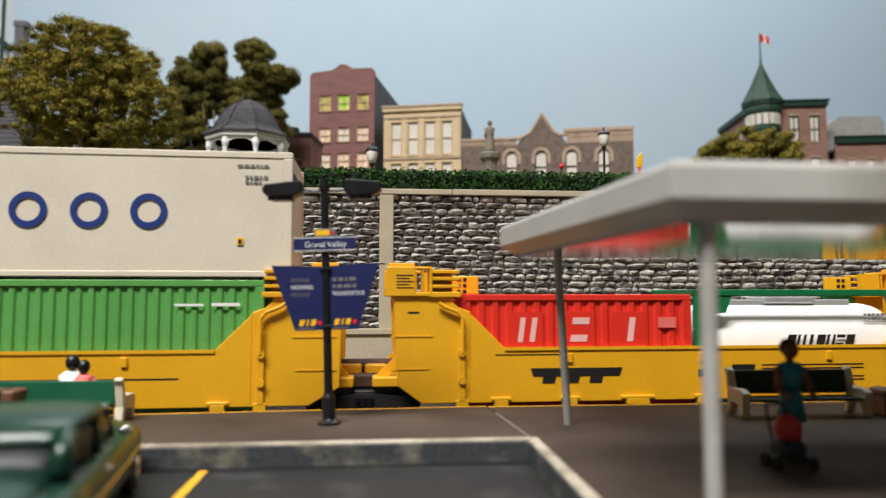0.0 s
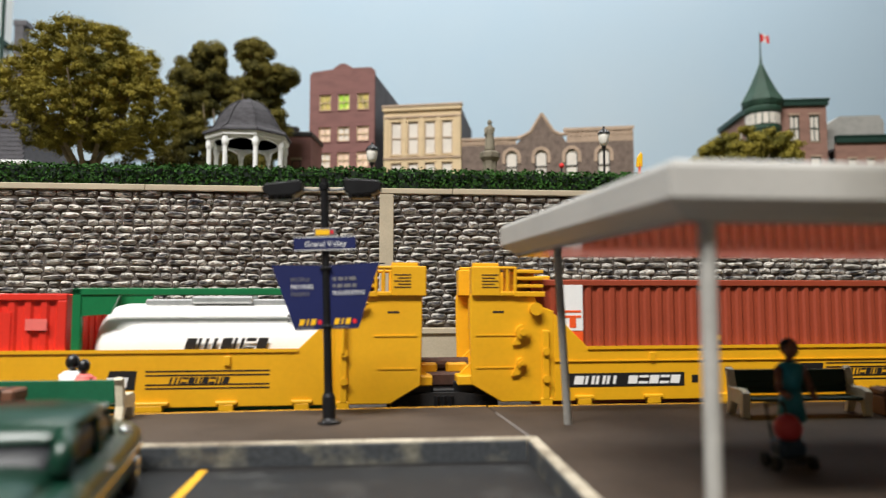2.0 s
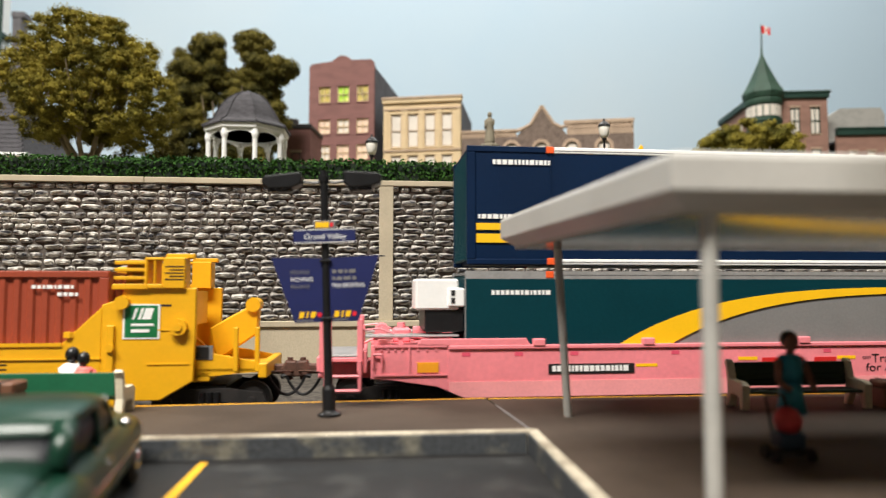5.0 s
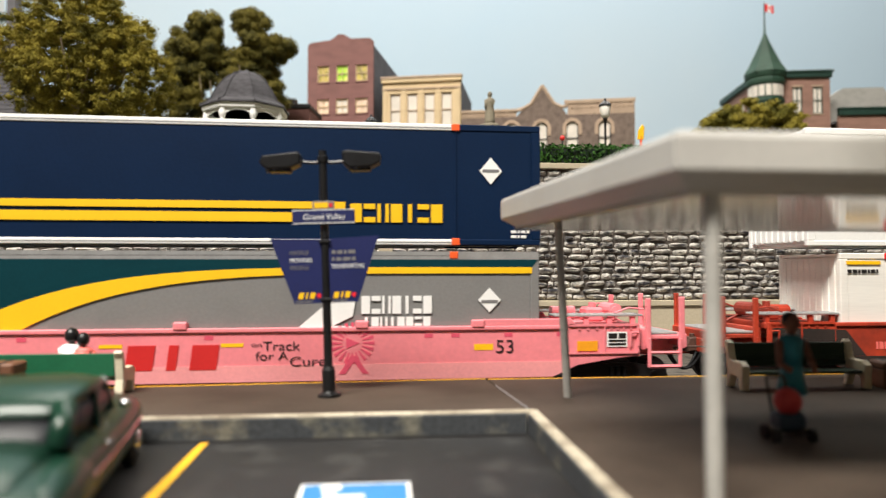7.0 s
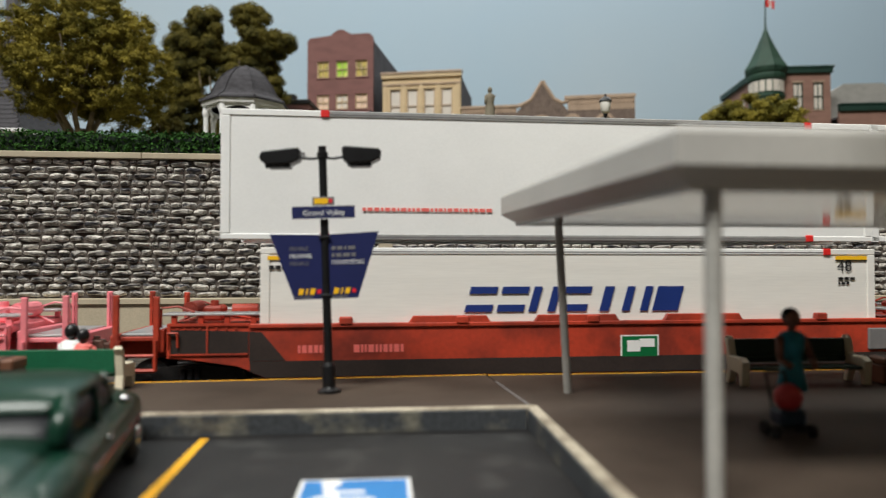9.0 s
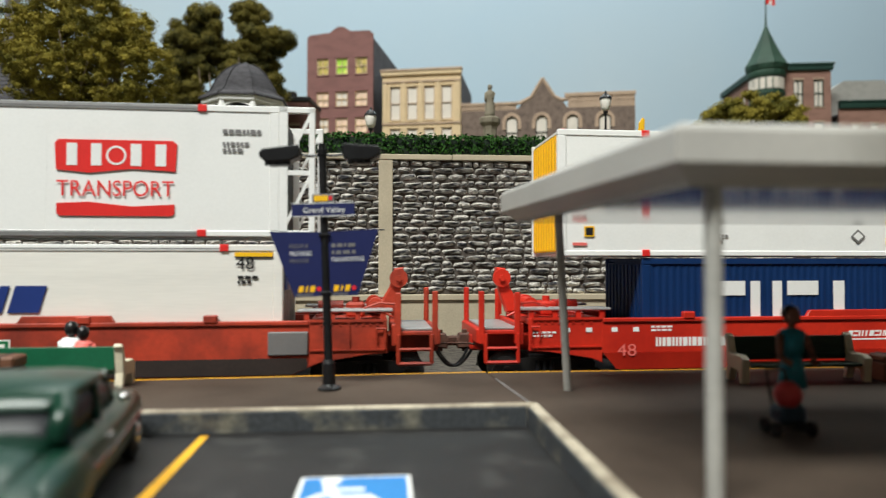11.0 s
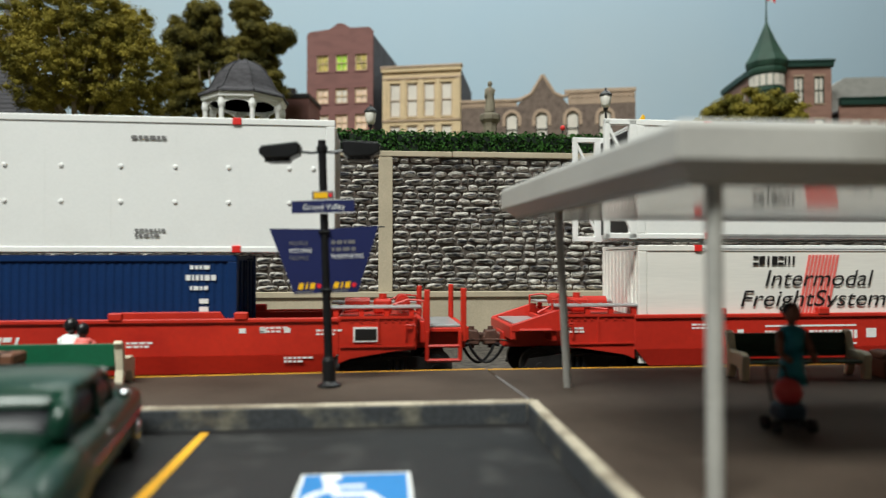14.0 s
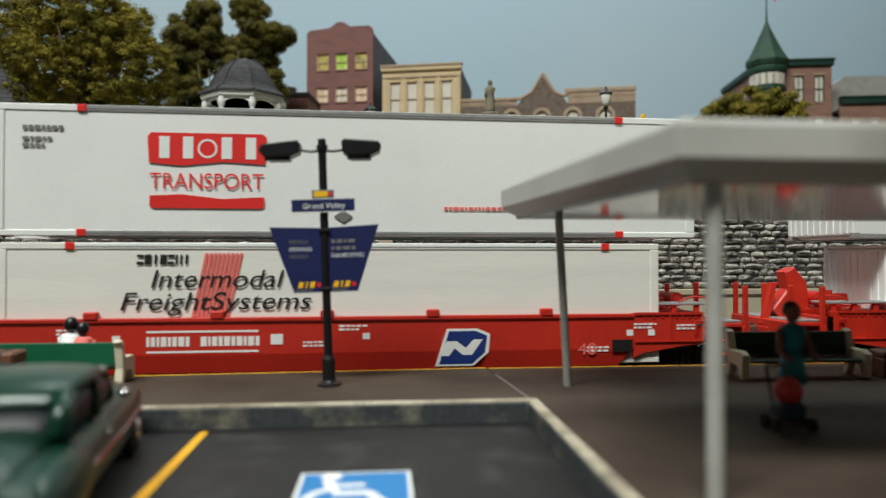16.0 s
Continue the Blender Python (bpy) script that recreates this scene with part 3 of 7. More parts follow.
def high_end(car, x, d, colour, sheaves=True, b0=0.4, lip=0.0, grab=True):
    """The tall bulkhead of the yellow cars: x its outer face, d the way towards the well."""
    def X(v):
        return x + d * v
    for s in (-1, 1):
        ya, yb = s * SIDE, s * (SIDE - 1.5)
        name = "bulkhead_side"
        bs = part(name, prism(bmn(), [(X(lip + 0.4), 4.0), (X(8.2 + lip * 0.5), -0.6), (X(22.5), -0.6), (X(22.5), 23), (X(19.2), 24.2), (X(17.8), 25.6), (X(17.2), 27.2), (X(lip * 0.8), 27.2), (X(lip * 0.9), 18)], min(ya, yb), max(ya, yb), "y", 0.25), colour, car)
        # gear box on top with slots
        b = bmn()
        yo = s * (SIDE + 0.9)
        y0, y1 = sorted((yo, s * 11))
        for p, q, za, zb in ((b0, 8.0, 27.0, 34.8), (9.6, 10.2, 28.0, 34.2), (11.6, 12.4, 27.0, 34.8), (7.9, 11.7, 27.0, 28.2), (7.9, 11.7, 34.0, 34.8)):
            box(b, min(X(p), X(q)), max(X(p), X(q)), y0, y1, za, zb, 0.25)
        box(b, min(X(11.5), X(20)), max(X(11.5), X(20)), min(yo, s * 11), max(yo, s * 11), 26.8, 28.2, 0.2)
        for z in (29.2, 31.2, 33.0):
            box(b, min(X(11.5), X(19.6)), max(X(11.5), X(19.6)), min(s * (SIDE + 0.7), s * 12), max(s * (SIDE + 0.7), s * 12), z, z + 0.9, 0.15)
        box(b, min(X(11.5), X(18)), max(X(11.5), X(18)), s * 11 - 0.8, s * 11 + 0.8, 27.0, 34.2)
        box(b, min(X(1), X(8)), max(X(1), X(8)), min(s * 13.5, s * 11.5), max(s * 13.5, s * 11.5), 34.6, 35.8, 0.2)
        part("guide_box", b, colour, car)
        if s > 0:
            b = box(bmn(), min(X(20), X(29)), max(X(20), X(29)), 11.8, 13.4, 27.6, 33.2, 0.3)
            cg = part("corner_guide", b, colour, car)
            for q in (22.5, 24.2):
                for z in (28.6, 30.4, 32.2):
                    part("guide_slot", box(bmn(), min(X(q), X(q + 1)), max(X(q), X(q + 1)), 11.6, 11.85, z - 0.6, z + 0.4), "dark", cg)
        # seams, rib, grab iron, handbrake disc
        b = bmn()
        yf = s * (SIDE + 0.2)
        for z, q in ((16.6, 9.0), (8.2, 8.0)):
            box(b, min(X(1.5), X(1.5 + q + 2)), max(X(1.5), X(1.5 + q + 2)), min(yf, s * SIDE), max(yf, s * SIDE), z, z + 0.35)
        box(b, min(X(19.2), X(21)), max(X(19.2), X(21)), min(s * (SIDE + 0.8), s * SIDE), max(s * (SIDE + 0.8), s * SIDE), 0, 18, 0.2)
        for z in (5.4, 12.5):
            cyl(b, (X(20), s * (SIDE + 0.4), z), (X(20), s * (SIDE + 1.4), z), 1.0, n=10)
        box(b, min(X(18.6), X(21.8)), max(X(18.6), X(21.8)), min(s * (SIDE + 0.7), s * SIDE), max(s * (SIDE + 0.7), s * SIDE), -1.6, 0.4, 0.2)
        part("side_rib", b, colour, bs)
        if grab:
            yg = s * (SIDE + 1.2)
            part("grab_iron", tube(bmn(), [(X(14.0), yg, 25.4), (X(15.4), yg, 24.4), (X(19.0), yg, 23.0), (X(20.2), yg, 21.4), (X(20.2), yg, 12.5)], 0.5, 8), colour, bs)
        else:
            part("knuckle", cyl(bmn(), (X(17.4), s * SIDE, 23.6), (X(17.4), s * (SIDE + 1.6), 23.6), 1.7, n=14), colour, bs)
        yq = sorted((s * (SIDE + 1.0), s * (SIDE + 0.75)))
        b = bmn()
        for k in range(5):
            box(b, min(X(3.0), X(7.4 - k % 2)), max(X(3.0), X(7.4 - k % 2)), yq[0], yq[1], 32.4 - k * 0.8, 32.65 - k * 0.8)
        box(b, min(X(6), X(9)), max(X(6), X(9)), min(s * (SIDE + 0.08), s * SIDE), max(s * (SIDE + 0.08), s * SIDE), 22.6, 23.1)
        part("stencil", b, "grime", bs)
        if sheaves:
            for z, xx, r in ((17.6, 13.8, 1.9), (9.6, 13.4, 1.3)):
                b = bmn()
                cyl(b, (X(xx), s * SIDE, z), (X(xx), s * (SIDE + 1.3), z), r, n=16)
                cyl(b, (X(xx), s * SIDE, z), (X(xx), s * (SIDE + 1.9), z), r * 0.5, n=12)
                prism(b, [(X(xx - 2.6), z - 3.4), (X(xx - 0.6), z - 3.2), (X(xx + 1.2), z - 0.4), (X(xx - 0.8), z + 0.4)], min(s * (SIDE + 0.7), s * SIDE), max(s * (SIDE + 0.7), s * SIDE))
                part("sheave", b, colour, bs)
    # end sheet, deck and struts between the sides
    b = bmn()
    prism(b, [(X(3.0), 26.4), (X(11.5), 26.4), (X(11.5), 2), (X(10), 2), (X(9.4), 16.4), (X(3.0), 17.4)], -SIDE + 1.5, SIDE - 5.5, "y", 0.3)
    box(b, min(X(-3), X(10)), max(X(-3), X(10)), -12, 12, 3.4, 6.0, 0.3)
    part("end_sheet", b, colour, car)
    b = bmn()
    for y in (-8, 8):
        prism(b, [(X(-2), 6), (X(1.2), 6), (X(9.8), 15), (X(9.8), 17.5)], y - 0.9, y + 0.9)
    box(b, min(X(-5), X(1)), max(X(-5), X(1)), -4, 4, 5.8, 8.6, 0.5)
    part("strut", b, colour, car)


def yellow_unit(u0, u1, left=True, right=True, group="yellow articulated cars"):
    car = rolling("well_car", "bright yellow articulated double-stack well car", "railcar", (u0 + u1) / 2, group)
    h = (u1 - u0) / 2
    c = "yellow"
    xl, xr = -h + 22.4, h - 22.4
    for s in (-1, 1):
        ya, yb = sorted((s * SIDE, s * (SIDE - 1.4)))
        pl, pr = -h + 31.5, h - 31.5
        w = part("well_side", prism(bmn(), [(xl, -0.6), (xr, -0.6), (xr, 22.6), (pr, 13.6), (pl, 13.6), (xl, 22.6)], ya, yb, "y", 0.2), c, car)
        b = bmn()
        yo = sorted((s * (SIDE + 0.35), s * SIDE))
        box(b, pl, pr, yo[0], yo[1], 12.9, 13.75)
        if u0 > 100:
            box(b, xl, xr, yo[0], yo[1], 9.7, 10.0)
        part("top_chord", b, c, w)
        n = 7
        for i in range(n):
            b = bmn()
            x = xl + 8 + (xr - xl - 16) * i / (n - 1)
            wd = 4.6 if i in (2, 4) else 2.6
            yl = sorted((s * (SIDE + 1.0), s * (SIDE - 1.0)))
            box(b, x - wd, x + wd, yl[0], yl[1], 0.0, 0.9, 0.2)
            box(b, x - wd * 0.7, x + wd * 0.7, yl[0], yl[1], -1.5, 0.2, 0.2)
            if i % 2:
                part("lug", box(bmn(), x - 0.8, x + 0.8, yo[0] - 0.2, yo[1] + 0.2, 9.6, 12.0, 0.15), c, w)
            part("foot_bracket", b, c, w)
    part("well_floor", box(bmn(), xl, xr, -13.5, 13.5, -2.4, -1.4), "dark", car)
    if left:
        high_end(car, -h, 1, c, u0 > 100, lip=3.0 if 0 < u0 < 100 else 0.0, grab=u0 < 100)
    if right:
        high_end(car, h, -1, c, False, 2.6 if u0 > 100 else -1.0, grab=u0 < 100)
    y = -SIDE
    return car, h, y


def low_end(car, x, d, colour, deck, stand=False, plates=True, bare=False):
    """The low end of a single well car: draft platform, stakes, step, brake gear. x its end, d the way to the well."""
    def X(v):
        return x + d * v

    def bx(b, p, q, *r, **k):
        return box(b, min(X(p), X(q)), max(X(p), X(q)), *r, **k)
    b = bmn()
    bx(b, 0, 34, -6, 6, 3.0, 7.4, bev=0.4)
    bx(b, 0.6, 12.4, -13, 13, 8.0, 9.2, bev=0.25)
    bx(b, 0.2, 1.8, -14, 14, 5.8, 9.6, bev=0.3)
    bx(b, 11.6, 13.0, -13.4, 13.4, 5.2, 11.0, bev=0.25)
    bx(b, 14, 34, -13.9, 13.9, 10.6, 12.3, bev=0.2)
    part("end_platform", b, colour, car)
    part("end_deck", bx(bmn(), 2.2, 11.4, -12.6, 12.6, 9.3, 9.9, bev=0.12), deck, car)
    for s in (-1, 1):
        y0, y1 = sorted((s * 13.4, s * 6.6))
        w = part("walkway", bx(bmn(), 12.5, 37, y0, y1, 14.3, 14.9, bev=0.15), deck, car)
        for q in range(9):
            b = bmn()
            bx(b, 13.5 + q * 2.7, 13.9 + q * 2.7, y0 + 0.4, y1 - 0.4, 14.85, 15.02)
            part("tread_bar", b, deck, w)
        for q in (14.5, 21.0, 27.5, 34.0):
            b = bmn()
            bx(b, q, q + 1.3, min(s * 13.0, s * 12.0), max(s * 13.0, s * 12.0), 12.2, 14.3)
            part("deck_stanchion", b, colour, w)
        for q, z1 in () if bare else ((1.6, 19.6), (11.2, 19.2)):
            b = bmn()
            bx(b, q - 0.75, q + 0.75, min(s * 14.2, s * 13.2), max(s * 14.2, s * 13.2), 5.6, z1, bev=0.2)
            bx(b, q - 0.25, q + 0.25, min(s * 13.4, s * 12.6), max(s * 13.4, s * 12.6), 5.6, z1 - 0.6)
            part("stake", b, colour, car)
        yy = s * 14.6
        if bare:
            part("slanted_sill", prism(bmn(), [(X(0.6), 8.0), (X(14.2), 8.0), (X(14.2), 13.6), (X(12.6), 13.6), (X(0.6), 9.8)], min(s * 14.2, s * 13.0), max(s * 14.2, s * 13.0), "y", 0.2), colour, car)
        b = bmn()
        tube(b, [(X(2.6), yy, 8.4), (X(11.2), yy, 8.4)] if bare else [(X(2.6), yy, 8.4), (X(2.6), yy, 0.9), (X(11.2), yy, 0.9), (X(11.2), yy, 8.4)], 0.55)
        if not bare:
            bx(b, 2.4, 11.4, min(s * 15.0, s * 13.6), max(s * 15.0, s * 13.6), 0.5, 1.3, bev=0.15)
            tube(b, [(X(2.6), yy, 4.6), (X(11.2), yy, 4.6)], 0.5)
        part("hand_rail" if bare else "step", b, colour, car)
        ya, yb = sorted((s * 14.9, s * 14.0))
        es = part("end_side", prism(bmn(), [(X(14), 3.8), (X(19.5), 3.4), (X(31), 1.6), (X(34), 0.4), (X(34), 12.5), (X(14), 12.5)], ya, yb, "y", 0.2), colour, car)
        yo = s * 15.0
        b = bmn()
        for p, q, za, zb in ((14.6, 33.6, 11.9, 12.6), (14.6, 33.6, 4.6, 5.0), (14.4, 15.0, 5.0, 12.2), (23.6, 24.0, 5.0, 11.9)):
            bx(b, p, q, min(yo, yo + s * 0.3), max(yo, yo + s * 0.3), za, zb)
        part("side_stiffener", b, colour, es)
        b = bmn()
        for q in (16.6, 18.4, 20.2, 22.0, 26.0, 28.4, 30.8):
            bx(b, q - 0.25, q + 0.25, min(yo, yo + s * 0.2), max(yo, yo + s * 0.2), 11.0, 11.5)
        part("side_bolt", b, colour, es)
        if plates:
            yp = sorted((yo, yo + s * 0.12))
            pl = part("data_plate", bx(bmn(), 17.6, 23.2, yp[0], yp[1], 6.4, 10.4), "crisp", es, "white plate with black data blocks")
            yp = sorted((yo, yo + s * 0.18))
            for p, q, za, zb in ((18.0, 20.0, 8.6, 10.0), (20.4, 22.8, 8.6, 10.0), (18.0, 22.8, 7.7, 8.3), (18.0, 22.8, 6.8, 7.4)):
                part("data_block", bx(bmn(), p, q, yp[0], yp[1], za, zb), "ink", pl)
        b = bmn()
        tube(b, [(X(14.5), s * 15.4, 6.6), (X(14.5), s * 15.7, 10.2), (X(16.8), s * 15.7, 10.2), (X(16.8), s * 15.4, 6.6)], 0.28)
        part("grab_iron", b, colour, car)
        part("end_rod", tube(bmn(), [(X(12), s * 12.6, 11.4), (X(12), s * 12.6, 16.2), (X(16), s * 12.2, 16.6), (X(20), s * 12.2, 15.2)], 0.3), colour, car)
    b = bmn()
    cyl(b, (X(17), -5, 15.4), (X(17), 4, 15.4), 2.0, n=14)
    cyl(b, (X(17), -5.6, 15.4), (X(17), -5, 15.4), 1.3, n=12)
    part("brake_cylinder", b, colour, car)
    b = bmn()
    bx(b, 20, 25, -4, 3, 12.2, 16.2, bev=0.6)
    cyl(b, (X(22.4), -1, 16), (X(22.4), -1, 17.6), 1.1, n=10)
    part("control_valve", b, colour, car)
    part("air_tank", cyl(bmn(), (X(26), 5, 14.4), (X(33), 5, 14.4), 1.9, n=14), colour, car)
    b = bmn()
    tube(b, [(X(12), 3, 11.6), (X(16), 3, 13.6), (X(21), -1, 13.8), (X(27), 3, 13.2), (X(33), -2, 12.6)], 0.35)
    part("brake_pipe", b, colour, car)
    if stand:
        st = part("brake_stand", prism(bmn(), [(X(18), 12.6), (X(21), 13.6), (X(15), 16.5), (X(13.0), 20), (X(11.6), 25.4), (X(9.0), 25.8), (X(8.8), 22.6), (X(10.4), 17), (X(12), 12.6)], 3.6, 7.4, "y", 0.5), colour, car)
        b = bmn()
        cyl(b, (X(10.4), 2.6, 22.6), (X(10.4), 3.8, 22.6), 2.6, n=18)
        cyl(b, (X(10.4), 1.8, 22.6), (X(10.4), 3.8, 22.6), 0.9, n=10)
        part("brake_wheel", b, colour, st)
        part("stand_gear", cyl(bmn(), (X(17.5), 2.4, 15.6), (X(17.5), 6.6, 15.6), 2.2, n=14), colour, st)
    coupler(car, X(1), -d)
    truck(car, X(19))


def low_car(u0, u1, label, colour, deck, low_colour=None, group="single well cars", guides=(), stands=(False, False), plates=(False, False), bare=False):
    car = rolling("well_car", label, "railcar", (u0 + u1) / 2, group)
    h = (u1 - u0) / 2
    for s in (-1, 1):
        ya, yb = sorted((s * SIDE, s * (SIDE - 1.4)))
        w = part("well_side", prism(bmn(), ([(-h + 33.8, 0.5), (-h + 38, -1.4), (h - 38, -1.4), (h - 33.8, 0.5)] if low_colour else [(-h + 33.8, 2.9), (h - 33.8, 2.9)]) + [(h - 33.8, 11.8), (-h + 33.8, 11.8)], ya, yb, "y", 0.2), colour, car)
        b = bmn()
        yo = sorted((s * (SIDE + 0.5), s * (SIDE - 1.0)))
        box(b, -h + 34, h - 34, yo[0], yo[1], 11.2, 12.3, 0.2)
        part("top_chord", b, colour, w)
        if low_colour:
            yo = sorted((s * (SIDE + 0.12), s * (SIDE - 0.2)))
            part("lower_panel", prism(bmn(), [(-h + 34.2, 0.4), (-h + 38.2, -1.2), (h - 38.2, -1.2), (h - 34.2, 0.4), (h - 34.2, 2.9), (-h + 34.2, 2.9)], yo[0], yo[1]), low_colour, w)
        else:
            # lower side sheet, leaning inwards towards the rail
            b = bmn()
            q = []
            for yy in (SIDE + 0.1, SIDE - 0.6):
                q.append([b.verts.new((xx, s * (yy - lean), zz)) for xx, zz, lean in
                          ((-h + 34.2, 3.0, 0), (h - 34.2, 3.0, 0), (h - 38.2, -1.5, 0.9), (-h + 38.2, -1.5, 0.9))])
            b.faces.new(q[0])
            b.faces.new(q[1][::-1])
            for i in range(4):
                b.faces.new((q[0][i], q[1][i], q[1][(i + 1) % 4], q[0][(i + 1) % 4]))
            bmesh.ops.recalc_face_normals(b, faces=b.faces[:])
            part("lower_panel", b, colour, w)
        for g0, g1 in guides:
            b = bmn()
            yy = sorted((s * (SIDE + 0.3), s * (SIDE - 0.9)))
            prism(b, [(g0, 12.2), (g1, 12.2), (g1 - 1.2, 14.0), (g0 + 1.2, 14.0)], yy[0], yy[1], "y", 0.15)
            part("top_guide", b, colour, w)
        for x in (-h + 58, -h + 88, h - 88, h - 58, 0):
            yy = sorted((s * (SIDE - 1.0), s * (SIDE + 0.8)))
            part("lock_box", box(bmn(), x - 1.7, x + 1.7, yy[0], yy[1], 11.9, 13.9, 0.3), colour, w)
    part("well_floor", box(bmn(), -h + 34, h - 34, -13.5, 13.5, -2.8, -1.6), "dark", car)
    low_end(car, -h, 1, colour, deck, stands[0], plates[0], bare)
    low_end(car, h, -1, colour, deck, stands[1], plates[1])
    return car, h, -SIDE


def small_print(parent, material, x, z, y, w=6.0, rows=2, h=0.55, seed=0):
    """Rows of unreadable small print as bars."""
    g = random.Random(seed)
    b = bmn()
    for r in range(rows):
        q = x
        while q < x + w * (1 if r % 2 == 0 else 0.8):
            k = g.uniform(0.5, 1.5)
            box(b, q, q + k, y - 0.08, y + 0.04, z - r * h * 1.8, z - r * h * 1.8 + h)
            q += k + 0.35
    return part("small_print", b, material, parent)


def container(u0, u1, z0, z1, label, colour, style="smooth", half=14.0, group="", rails=None, castings=None, posts=None,
              end="doors", pitch=3.1, deep=0.5, category="container", end_colour=None, nose_colour=None):
    """A shipping container. style: ribs (trapezoid corrugations), smooth or seams."""
    c = rolling("shipping_container", label, category, (u0 + u1) / 2, group or "containers on the train")
    h = (u1 - u0) / 2
    y = -half
    post = 2.4
    e = h - post
    if style == "ribs":
        for s in (-1, 1):
            b = bmn()
            n = max(4, int(2 * e / pitch))
            p = 2 * e / n
            prev = None
            for i in range(n):
                x = -e + i * p
                for dx, dy in ((0, 0), (0.34 * p, 0), (0.5 * p, deep), (0.84 * p, deep), (p, 0)):
                    cur = [bm_v for bm_v in (b.verts.new((x + dx, s * (half - 0.35 - dy), z0 + 1.4)), b.verts.new((x + dx, s * (half - 0.35 - dy), z1 - 1.6)))]
                    if prev:
                        f = (prev[0], cur[0], cur[1], prev[1])
                        b.faces.new(f if s < 0 else f[::-1])
                    prev = cur
            part("corrugated_side", b, colour, c)
        part("body", box(bmn(), -e, e, -half + 1.4, half - 1.4, z0 + 0.5, z1 - 0.3), colour, c)
    else:
        part("body", box(bmn(), -e + 0.01, e - 0.01, -half + 0.25, half - 0.25, z0 + 0.4, z1 - 0.3, 0.15), colour, c)
    # frame rails and corner posts
    rm = rails or colour
    for s in (-1, 1):
        ys = sorted((s * half, s * (half - 1.5)))
        if castings and rm != colour:
            xa, xb = castings[1]
            for nm, za, zb in (("top_rail", z1 - 1.7, z1), ("bottom_rail", z0, z0 + 1.5)):
                for a0, a1, mt in ((-h, xa, colour), (xa, xb, rm), (xb, h, colour)):
                    rl = part(nm, box(bmn(), a0, a1, ys[0], ys[1], za, zb, 0.2), mt, c)
                    if mt == rm:
                        # thin grey strip on the rail, drawing its shadow line in colour
                        part("rail_groove", box(bmn(), a0, a1, min(s * (half + 0.06), s * (half - 0.2)), max(s * (half + 0.06), s * (half - 0.2)), za + 0.55, za + 0.8), "inkgrey", rl)
        else:
            part("top_rail", box(bmn(), -h, h, ys[0], ys[1], z1 - 1.7, z1, 0.2), rm, c)
            part("bottom_rail", box(bmn(), -h, h, ys[0], ys[1], z0, z0 + 1.5, 0.2), rm, c)
        for x0, x1 in ((-h, -h + post), (h - post, h)):
            part("corner_post", box(bmn(), x0, x1, ys[0], ys[1], z0 + 1.45, z1 - 1.65, 0.2), colour, c)
    part("roof", box(bmn(), -h + 0.5, h - 0.5, -half + 1.4, half - 1.4, z1 - 0.9, z1 - 0.25), colour, c)
    for x, d in ((-h, 1), (h, -1)):
        b = bmn()
        box(b, min(x + d * 0.35, x + d * 1.2), max(x + d * 0.35, x + d * 1.2), -half + 1.4, half - 1.4, z0 + 1.2, z1 - 1.2)
        door = part("door" if d < 0 else "end_wall", b, (nose_colour if d > 0 else None) or end_colour or colour, c)
        if end == "plain":
            part("end_hinge", box(box(bmn(), x - 0.3 if d < 0 else x, x if d < 0 else x + 0.3, -13, -9, z0 + 5, z0 + 6), x - 0.3 if d < 0 else x, x if d < 0 else x + 0.3, -13, -9, z0 + 12, z0 + 13), colour, door)
            part("end_plaque", box(bmn(), x - 0.35, x + 0.02, -10, -4, z1 - 9, z1 - 5), "inkblue", door) if d < 0 else None
        elif d < 0:
            b = bmn()
            for yy in (-9, -4, 4, 9):
                cyl(b, (x - 0.1, yy, z0 + 1.4), (x - 0.1, yy, z1 - 1.4), 0.35, n=6)
                box(b, x - 0.5, x + 0.25, yy - 1.4, yy + 0.6, (z0 + z1) / 2 - 6, (z0 + z1) / 2 - 5)
            box(b, x - 0.4, x + 0.05, -0.25, 0.25, z0 + 1.4, z1 - 1.4)
            part("lock_rod", b, "silver" if colour not in ("brown", "navy", "green", "tomato") else colour, door)
        else:
            b = bmn()
            for k in range(9):
                yy = -half + 3 + k * (2 * half - 6) / 8
                box(b, x + 0.05, x + 0.5, yy - 0.6, yy + 0.6, z0 + 1.6, z1 - 1.7)
            part("end_rib", b, nose_colour or end_colour or colour, door)
    if castings:
        mt, where = castings
        for xx in where:
            for zz in (z0, z1 - 1.7):
                part("corner_casting", box(bmn(), xx - 1.1, xx + 1.1, -half - 0.25, -half + 1.2, zz - 0.05, zz + 1.75, 0.15), mt, c)
                part("corner_casting", box(bmn(), xx - 1.1, xx + 1.1, half - 1.2, half + 0.25, zz - 0.05, zz + 1.75, 0.15), mt, c)
    return c, h, y


def seams(c, h, y, z0, z1, xs, material, w=0.35):
    b = bmn()
    for x in xs:
        box(b, x - w / 2, x + w / 2, y + 0.22, y + 0.4, z0 + 1.5, z1 - 1.7)
    return part("panel_seam", b, material, c)


